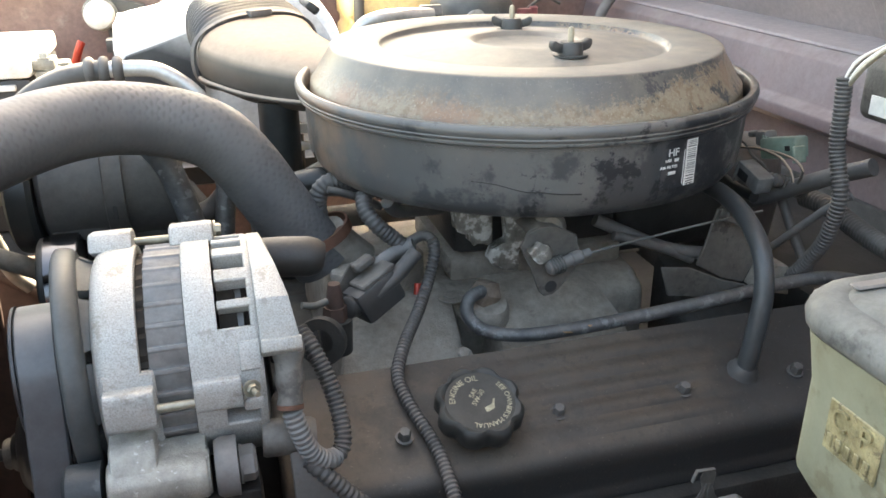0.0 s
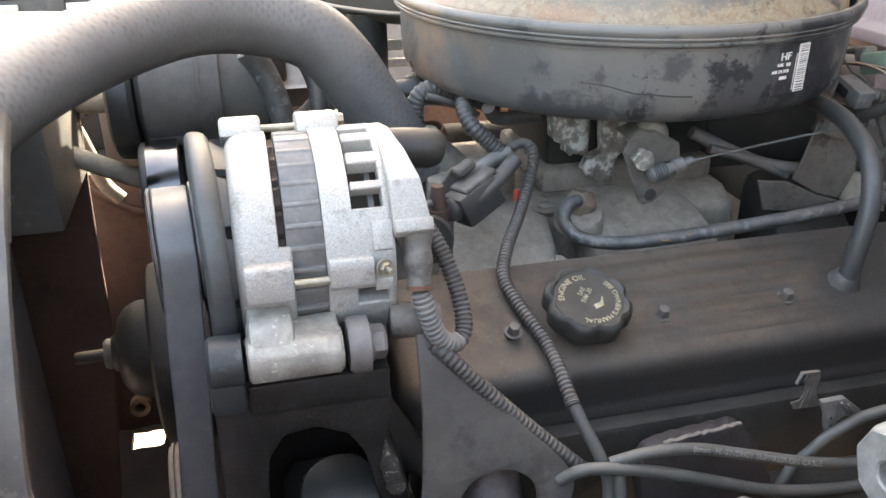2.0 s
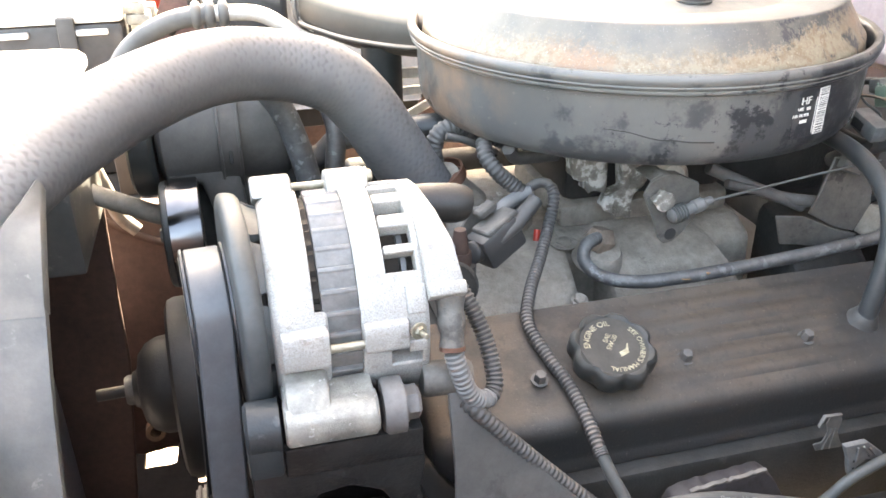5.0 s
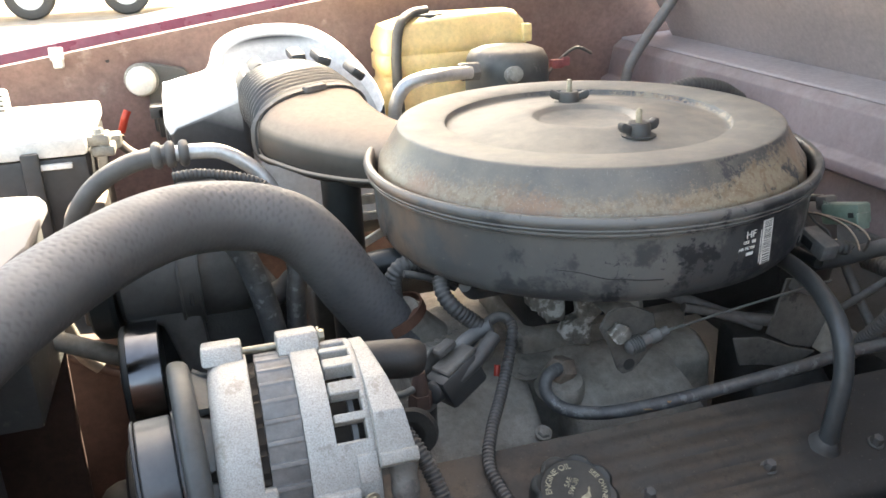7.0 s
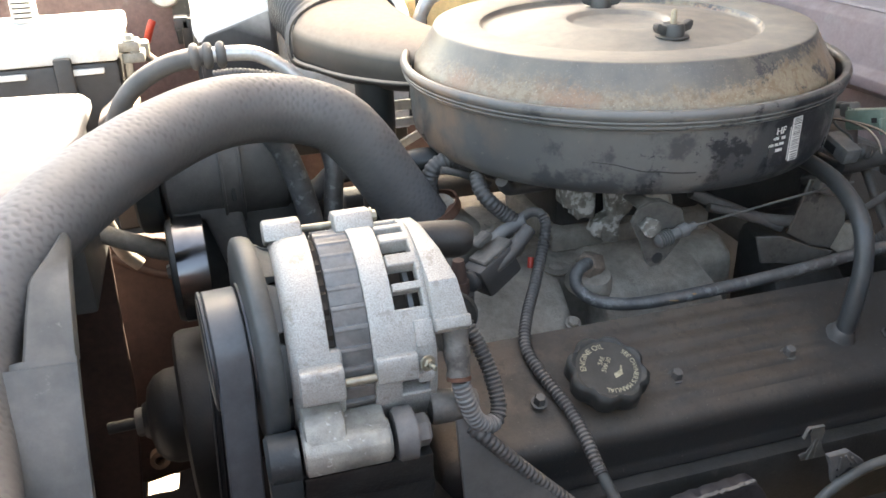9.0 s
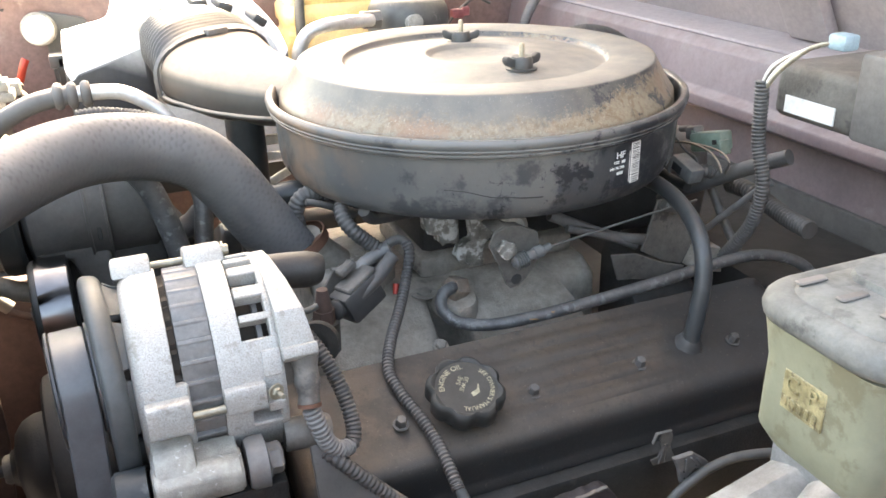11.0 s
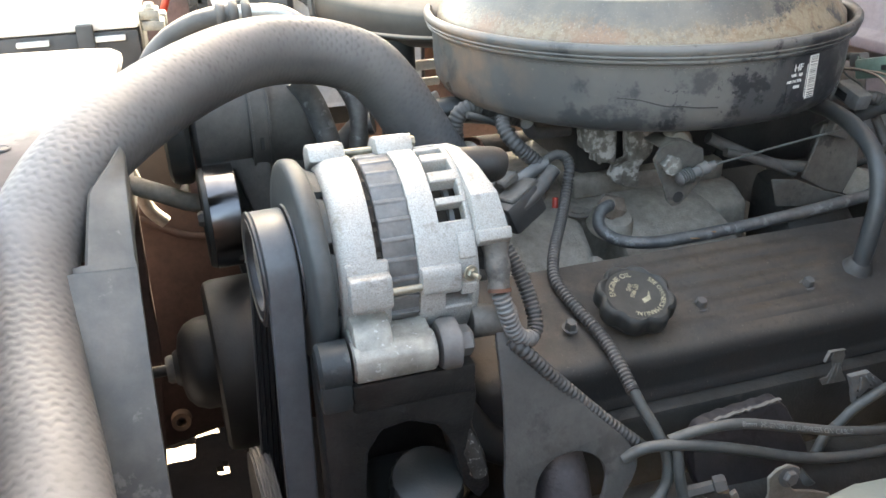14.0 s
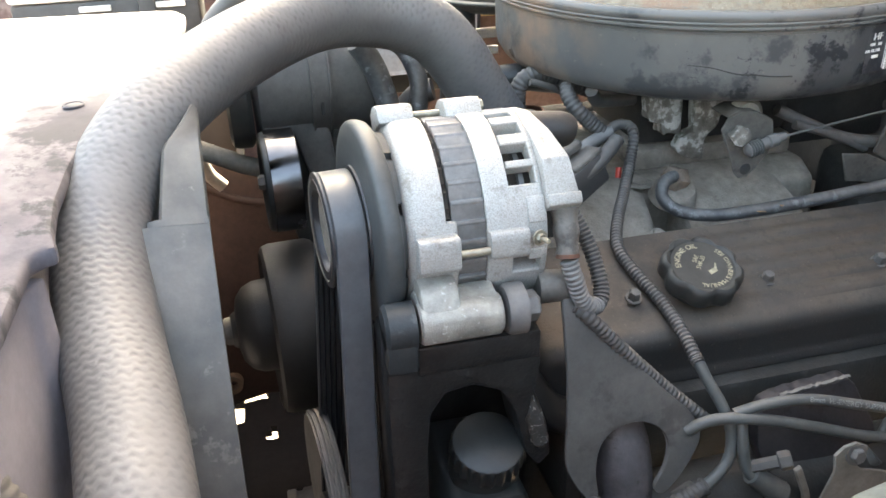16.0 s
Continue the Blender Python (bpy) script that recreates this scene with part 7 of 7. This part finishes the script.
part("overflow_hose", tube([(0.215, 0.94, 1.312), (0.185, 0.925, 1.310), (0.158, 0.90, 1.295), (0.148, 0.89, 1.25), (0.146, 0.88, 1.18), (0.15, 0.87, 1.10)], 0.0085, 14), M_RUB, jar, "black overflow hose")
part("tab", box((0.372, 0.89, 1.255), (0.388, 0.905, 1.285), 0.003), M_JAR, jar)
dryer = thing("accumulator", (0.322, 0.84, 1.0), "dusty grey steel accumulator canister", "canister")
part("can", lathe([(0, 1.258), (0.045, 1.2575), (0.060, 1.252), (0.067, 1.24), (0.069, 1.22), (0.069, 1.0), (0, 1.0)], (0.322, 0.84, 0), "z", 48), M_SHROUD, dryer)
part("port_nut", lathe([(0, -0.02), (0.013, -0.02), (0.015, -0.017), (0.015, 0.012), (0, 0.012)], (0.242, 0.785, 1.232), "x", 6), M_PLATE, dryer)
part("switch", lathe([(0, 0.02), (0.012, 0.018), (0.014, 0.0), (0, 0)], (0.307, 0.775, 1.222), (0, -1, 0.3), 16), M_CASTD, dryer, "pale screw head")
part("pipe", tube([(0.239, 0.78, 1.232), (0.19, 0.765, 1.234), (0.155, 0.752, 1.234), (0.128, 0.75, 1.226), (0.114, 0.75, 1.208), (0.108, 0.75, 1.185), (0.106, 0.75, 1.12)], 0.0105, 18), M_ALU, dryer, "bright aluminium pipe")
red_plug = thing("red_connector", (0.445, 0.905, 1.19), "small dusty red connector on a dark lead beside the canister", "connector")
part("shell", join(box((0.428, 0.897, 1.203), (0.452, 0.911, 1.219), 0.003, 2), box((0.448, 0.899, 1.206), (0.464, 0.909, 1.222), 0.002, 1)), M_REDD, red_plug, "dusty red plastic shell")
part("lead", tube([(0.385, 0.858, 1.185), (0.405, 0.880, 1.190), (0.432, 0.902, 1.206), (0.458, 0.906, 1.226), (0.480, 0.905, 1.236), (0.505, 0.90, 1.225)], 0.003, 10), M_RUB, red_plug)
solo("hood_prop", tube([(0.572, 0.9, 1.15), (0.585, 0.9, 1.205), (0.65, 0.9, 1.293), (0.72, 0.9, 1.39)], 0.0095, 14), M_FIREHOSE, "pale grey hood support strut at the cowl", "strut")
loom("wiring_loom", [(0.47, 0.62, 1.19), (0.495, 0.62, 1.205), (0.535, 0.62, 1.212), (0.58, 0.62, 1.203), (0.62, 0.62, 1.18)], 0.012, "thick corrugated loom behind the air cleaner", 0.006)

# ---- rear of the bay by the firewall ----
module = thing("control_module", (0.45, 0.04, 1.2), "dusty dark module with a blank white label and a wire loom", "module")
part("case", box((0.425, -0.09, 1.222), (0.55, 0.090, 1.275), 0.010, 3), M_DUSTY, module)
part("flange", box((0.42, -0.16, 1.222), (0.54, -0.008, 1.300), 0.006), M_PLATE, module)
part("label", box((0.4228, 0.011, 1.2295), (0.4248, 0.071, 1.2455), 0.0002, 1), M_WHITE, module, "white paper label")
part("bracket", box((0.58, -0.02, 1.15), (0.66, 0.06, 1.2215), 0.004), M_SHROUD, module)
for k in range(4):
    part("wire", tube([(0.40, 0.079 - 0.002 * k, 1.255), (0.402, 0.070 - 0.004 * k, 1.275), (0.41, 0.045 - 0.004 * k, 1.292 + 0.002 * k), (0.42, 0.02 - 0.002 * k, 1.303)], 0.002, 8), (M_WHITE, M_TAN, M_WHITE, M_BOLT)[k], module, "thin pale wire")
part("wire_plug", box((0.414, 0.004, 1.297), (0.432, 0.024, 1.311), 0.003), M_BLUE, module, "pale blue wire plug")
loom("wiring_loom", [(0.40, 0.079, 1.260), (0.40, 0.0765, 1.235), (0.40, 0.073, 1.20), (0.40, 0.060, 1.165), (0.40, 0.063, 1.135), (0.40, 0.072, 1.11), (0.398, 0.098, 1.072), (0.39, 0.12, 1.05)], 0.0062, "thick corrugated loom hanging down from the module", 0.0036)
part_green = thing("green_connector", (0.42, 0.175, 1.15), "dusty green wiring connector behind the air cleaner", "connector")
GC = Matrix.Translation((0.4200, 0.1645, 1.1759)) @ Matrix.Rotation(radians(-16), 4, "X") @ Matrix.Rotation(radians(12), 4, "Z")
part("shell", join(box((-0.010, -0.0215, -0.0115), (0.010, 0.0205, 0.0095), 0.003, 2, GC), box((-0.0085, -0.0245, -0.0095), (0.0085, -0.0215, 0.0065), 0.001, 1, GC)), M_GREEN, part_green)
for k in range(4):
    part("flute", box((-0.0112, 0.004 + 0.004 * k, -0.007), (-0.0098, 0.0062 + 0.004 * k, 0.0075), 0.0005, 1, GC), M_GREEN, part_green)
part("latch", box((-0.0104, -0.0205, 0.001), (-0.0096, -0.0145, 0.006), 0.0003, 1, GC), M_INK_SHADE, part_green, "dark latch on the connector's end")
part("tail", join(box((-0.009, 0.0206, -0.006), (0.009, 0.034, 0.0085), 0.003, 2, GC), box((-0.004, 0.034, -0.002), (0.004, 0.052, 0.005), 0.002, 1, GC)), M_LEADD, part_green, "grey plug behind the connector")
for path, material in (([(0.4000, 0.2193, 1.1632), (0.4000, 0.2029, 1.1663), (0.4000, 0.1754, 1.1724), (0.4000, 0.1585, 1.1735), (0.4000, 0.1398, 1.1719), (0.4000, 0.1251, 1.1641), (0.4000, 0.1196, 1.1549)], M_TAN), ([(0.4050, 0.1903, 1.1686), (0.4050, 0.1649, 1.1725), (0.4050, 0.1406, 1.1746), (0.4050, 0.1243, 1.1731), (0.4050, 0.1148, 1.1661), (0.4050, 0.1194, 1.1540)], M_TAN), ([(0.4000, 0.2138, 1.1723), (0.4000, 0.1978, 1.1723), (0.4000, 0.1820, 1.1632), (0.4000, 0.1617, 1.1592), (0.4000, 0.1562, 1.1506)], M_LEAD)):
    solo("thin_wire", tube(path, 0.0013, 8), material, "thin wire hanging below the green connector", "wire", "thin wires")
solo("brake_hose", tube([(0.4000, 0.2130, 1.0938), (0.4000, 0.1719, 1.1215), (0.4050, 0.1584, 1.1289), (0.4100, 0.1458, 1.1370), (0.4200, 0.1222, 1.1523), (0.4300, 0.1005, 1.1655), (0.4400, 0.0696, 1.1818)], 0.0080, 14), M_HOSE, "thick dusty grey hose along the firewall", "hose")
solo("brake_pipe", tube([(0.4050, 0.1572, 1.0703), (0.4050, 0.1373, 1.0859), (0.4100, 0.1147, 1.1112), (0.4200, 0.0893, 1.1410), (0.4300, 0.0765, 1.1549)], 0.0036, 12), M_LOOMG, "thin grey pipe slanting up by the firewall", "pipe")
solo("heater_pipe", tube([(0.4250, 0.1643, 1.1257), (0.4200, 0.1501, 1.1191), (0.4200, 0.1324, 1.0990), (0.4200, 0.1136, 1.0799), (0.4200, 0.1002, 1.0679)], 0.0050, 14), M_COMP, "dim upright pipe behind the breather hose", "hose")
solo("vacuum_hose", tube([(0.3850, 0.2317, 1.1407), (0.3850, 0.2003, 1.1342), (0.3850, 0.1713, 1.1313), (0.3850, 0.1518, 1.1318)], 0.0055, 14), M_PUMP, "dark hose coming out below the air cleaner", "hose")
loom("wiring_loom", [(0.3900, 0.1509, 1.1497), (0.4000, 0.1441, 1.1497), (0.4150, 0.1418, 1.1446), (0.4300, 0.1384, 1.1363)], 0.0065, "corrugated loom behind the square plug", 0.0036)
loom("wiring_loom", [(0.4500, 0.1600, 1.1229), (0.4500, 0.1439, 1.1240), (0.4500, 0.1243, 1.1242), (0.4500, 0.0967, 1.1190), (0.4450, 0.0623, 1.1167), (0.4400, 0.0310, 1.1175)], 0.0090, "thick corrugated loom low by the firewall", 0.0045)
harness_plug = thing("harness_plug", (0.385, 0.20, 1.13), "grey wiring plug with a dark window below the green connector", "connector")
PA, PB = Vector((0.3850, 0.1698, 1.1548)), Vector((0.3850, 0.1455, 1.1484))
PM = Matrix.Translation((PA + PB) / 2) @ (PB - PA).to_track_quat("Y", "Z").to_matrix().to_4x4()
part("body", box((-0.009, -0.020, -0.0085), (0.009, 0.016, 0.0085), 0.002, 2, PM), M_LEADD, harness_plug)
part("window", box((-0.0096, -0.004, -0.0045), (-0.0088, 0.011, 0.0045), 0.0003, 1, PM), M_INK_SHADE, harness_plug, "dark window in the plug")
part("collar", box((-0.0102, 0.0125, -0.0097), (0.0102, 0.0165, 0.0097), 0.001, 1, PM), M_LEADD, harness_plug)
solo("distributor", lathe([(0, 1.16), (0.035, 1.155), (0.05, 1.14), (0.055, 1.10), (0.05, 1.05), (0.04, 1.0), (0, 1.0)], (0.44, 0.27, 0), "z", 32), M_COMP, "dusty black distributor cap behind the air cleaner", "distributor")
solo("transmission_tube", tube([(0.47, 0.03, 1.04), (0.45, 0.02, 1.02), (0.43, 0.02, 1.00), (0.44, 0.01, 0.97), (0.48, 0.0, 0.95)], 0.012, 14), M_TUBE, "bent grey pipe at the rear of the rocker cover", "pipe")
solo("vacuum_booster", lathe([(0, 0.0), (0.06, 0.0), (0.10, 0.02), (0.115, 0.05), (0.115, 0.07), (0.10, 0.11), (0.045, 0.12), (0.045, 0.359), (0, 0.359)], (0.30, -0.285, 1.16), "x", 48), M_SHROUD, "round black brake booster behind the master cylinder", "brake booster")

# tank hose and lower parts
solo("tank_hose", tube([(-0.30, -0.26, 0.95), (-0.26, -0.248, 0.975), (-0.206, -0.236, 0.998), (-0.182, -0.230, 1.003), (-0.160, -0.230, 1.000), (-0.147, -0.240, 0.985), (-0.143, -0.255, 0.955), (-0.142, -0.26, 0.92)], 0.020, 20), M_THOSE, "thick dark hose beside the tank", "hose")
for p, q in (((-0.060, -0.092, 0.905), (-0.052, -0.104, 0.878)), ((0.004, -0.098, 0.925), (0.012, -0.108, 0.902))):
    solo("manifold_bolt", lathe([(0, 0.03), (0.006, 0.03), (0.006, 0.016), (0.011, 0.015), (0.011, 0.0), (0, 0)], p, Vector(q) - Vector(p), 6), M_PLATE, "dusty steel stud and nut on the exhaust manifold", "bolt", "manifold bolts")

loom("conduit", [(-0.442, -0.180, 1.140), (-0.424, -0.194, 1.130), (-0.411, -0.202, 1.113), (-0.402, -0.207, 1.09), (-0.398, -0.212, 1.04)], 0.0105, "pale grey corrugated conduit beside the radiator hose", 0.0055)

rnd = random.Random(11)
for k in range(4):
    c = Vector((0.150 + 0.012 * k, 0.088 - 0.004 * (k % 2), 1.0545 + 0.002 * k))
    leaf = prism([(-0.007, 0.0), (-0.003, 0.0028), (0.003, 0.0024), (0.008, 0.0), (0.002, -0.0026), (-0.004, -0.002)], "z", 0, 0.0005)
    leaf.transform(Matrix.Translation(c) @ Matrix.Rotation(rnd.uniform(0, 6), 4, "Z") @ Matrix.Rotation(rnd.uniform(-0.6, 0.6), 4, "X"))
    solo("dry_leaf", leaf, M_LEAF, "curled dry brown leaf scrap caught beside the rocker cover", "leaf", "leaf scraps")

# undertray with gaps through which the ground shows
HOLES = [(-0.40, -0.355, 0.64, 0.69), (-0.35, -0.31, 0.695, 0.735), (-0.318, -0.302, 0.585, 0.61), (-0.365, -0.345, 0.355, 0.405), (-0.345, -0.30, 0.225, 0.275), (-0.232, -0.21, 0.225, 0.255), (-0.405, -0.376, 0.965, 1.0), (-0.392, -0.368, 0.71, 0.735)]
bm = bmesh.new()
grid = {}
NX, NY = 100, 150
for i in range(NX + 1):
    for j in range(NY + 1):
        jx, jy = 0.004 * noise.noise((i * 0.9, j * 0.9, 3.0)), 0.004 * noise.noise((i * 0.9, j * 0.9, 7.0))
        grid[i, j] = bm.verts.new((-0.80 + 0.0102 * i + jx, -0.55 + 0.0111 * j + jy, 0.5 + 0.003 * noise.noise((i * 0.3, j * 0.3, 0))))
for i in range(NX):
    for j in range(NY):
        c = (grid[i, j].co + grid[i + 1, j + 1].co) / 2
        if not any(a < c.x < b and d < c.y < e for a, b, d, e in HOLES):
            bm.faces.new((grid[i, j], grid[i + 1, j], grid[i + 1, j + 1], grid[i, j + 1]))
ret = bmesh.ops.extrude_face_region(bm, geom=bm.faces[:])
bmesh.ops.translate(bm, vec=(0, 0, -0.012), verts=[v for v in ret["geom"] if isinstance(v, bmesh.types.BMVert)])
# Near-black sheet added to fill the underside between the gaps.
solo("undertray", bm, M_TRAY, "near-black sheet added under the engine with gaps to the ground", "tray", kind="structure")
solo("front_support", box((-0.95, -0.6, 0.4), (-0.87, 1.05, 1.15), 0.01), M_MAROON, "maroon radiator support across the front of the bay", "support", kind="structure")

# white bars made up for sunlit patches between hose and air cleaner
guard = thing("bright_bars", (0.015, 0.46, 1.05), "white bars added for the bright sunlit patches below the intake duct", "guard")
for z0, z1, tilt in ((1.146, 1.158, 0), (1.126, 1.136, 0), (1.100, 1.110, 26)):
    part("slat", box((-0.010, 0.458, z0), (0.032, 0.464, z1), 0.001, 1, Matrix.Rotation(radians(-tilt), 4, "Y")), M_WHITE, guard)
part("post", box((-0.014, 0.4645, 0.96), (-0.004, 0.470, 1.158), 0.0015, 1), M_TAN, guard)

# trailer parked beyond the fender
trailer = thing("utility_trailer", (-2.0, 17.2, 0.0), "pale utility trailer with two axles parked on the bright ground", "trailer")
part("deck", box((-5.0, 16.4, 0.62), (1.5, 18.2, 0.78), 0.02), M_WHITE, trailer)
part("tail_board", box((-5.0, 16.38, 0.781), (1.5, 16.44, 1.2), 0.01), M_WHITE, trailer)
for x in (-2.85, -1.22):
    w = part("wheel", lathe([(0.0, -0.09), (0.10, -0.09), (0.24, -0.10), (0.25, -0.12), (0.26, -0.10), (0.26, 0.1), (0.0, 0.1)], (x, 16.5, 0.43), "y", 40), M_WHITE, trailer, "white steel wheel")
    part("tyre", lathe([(0.255, -0.11), (0.33, -0.125), (0.40, -0.11), (0.43, -0.07), (0.43, 0.07), (0.40, 0.11), (0.255, 0.11)], (x, 16.5, 0.43), "y", 48), M_RUB, w, "dark rubber tyre")
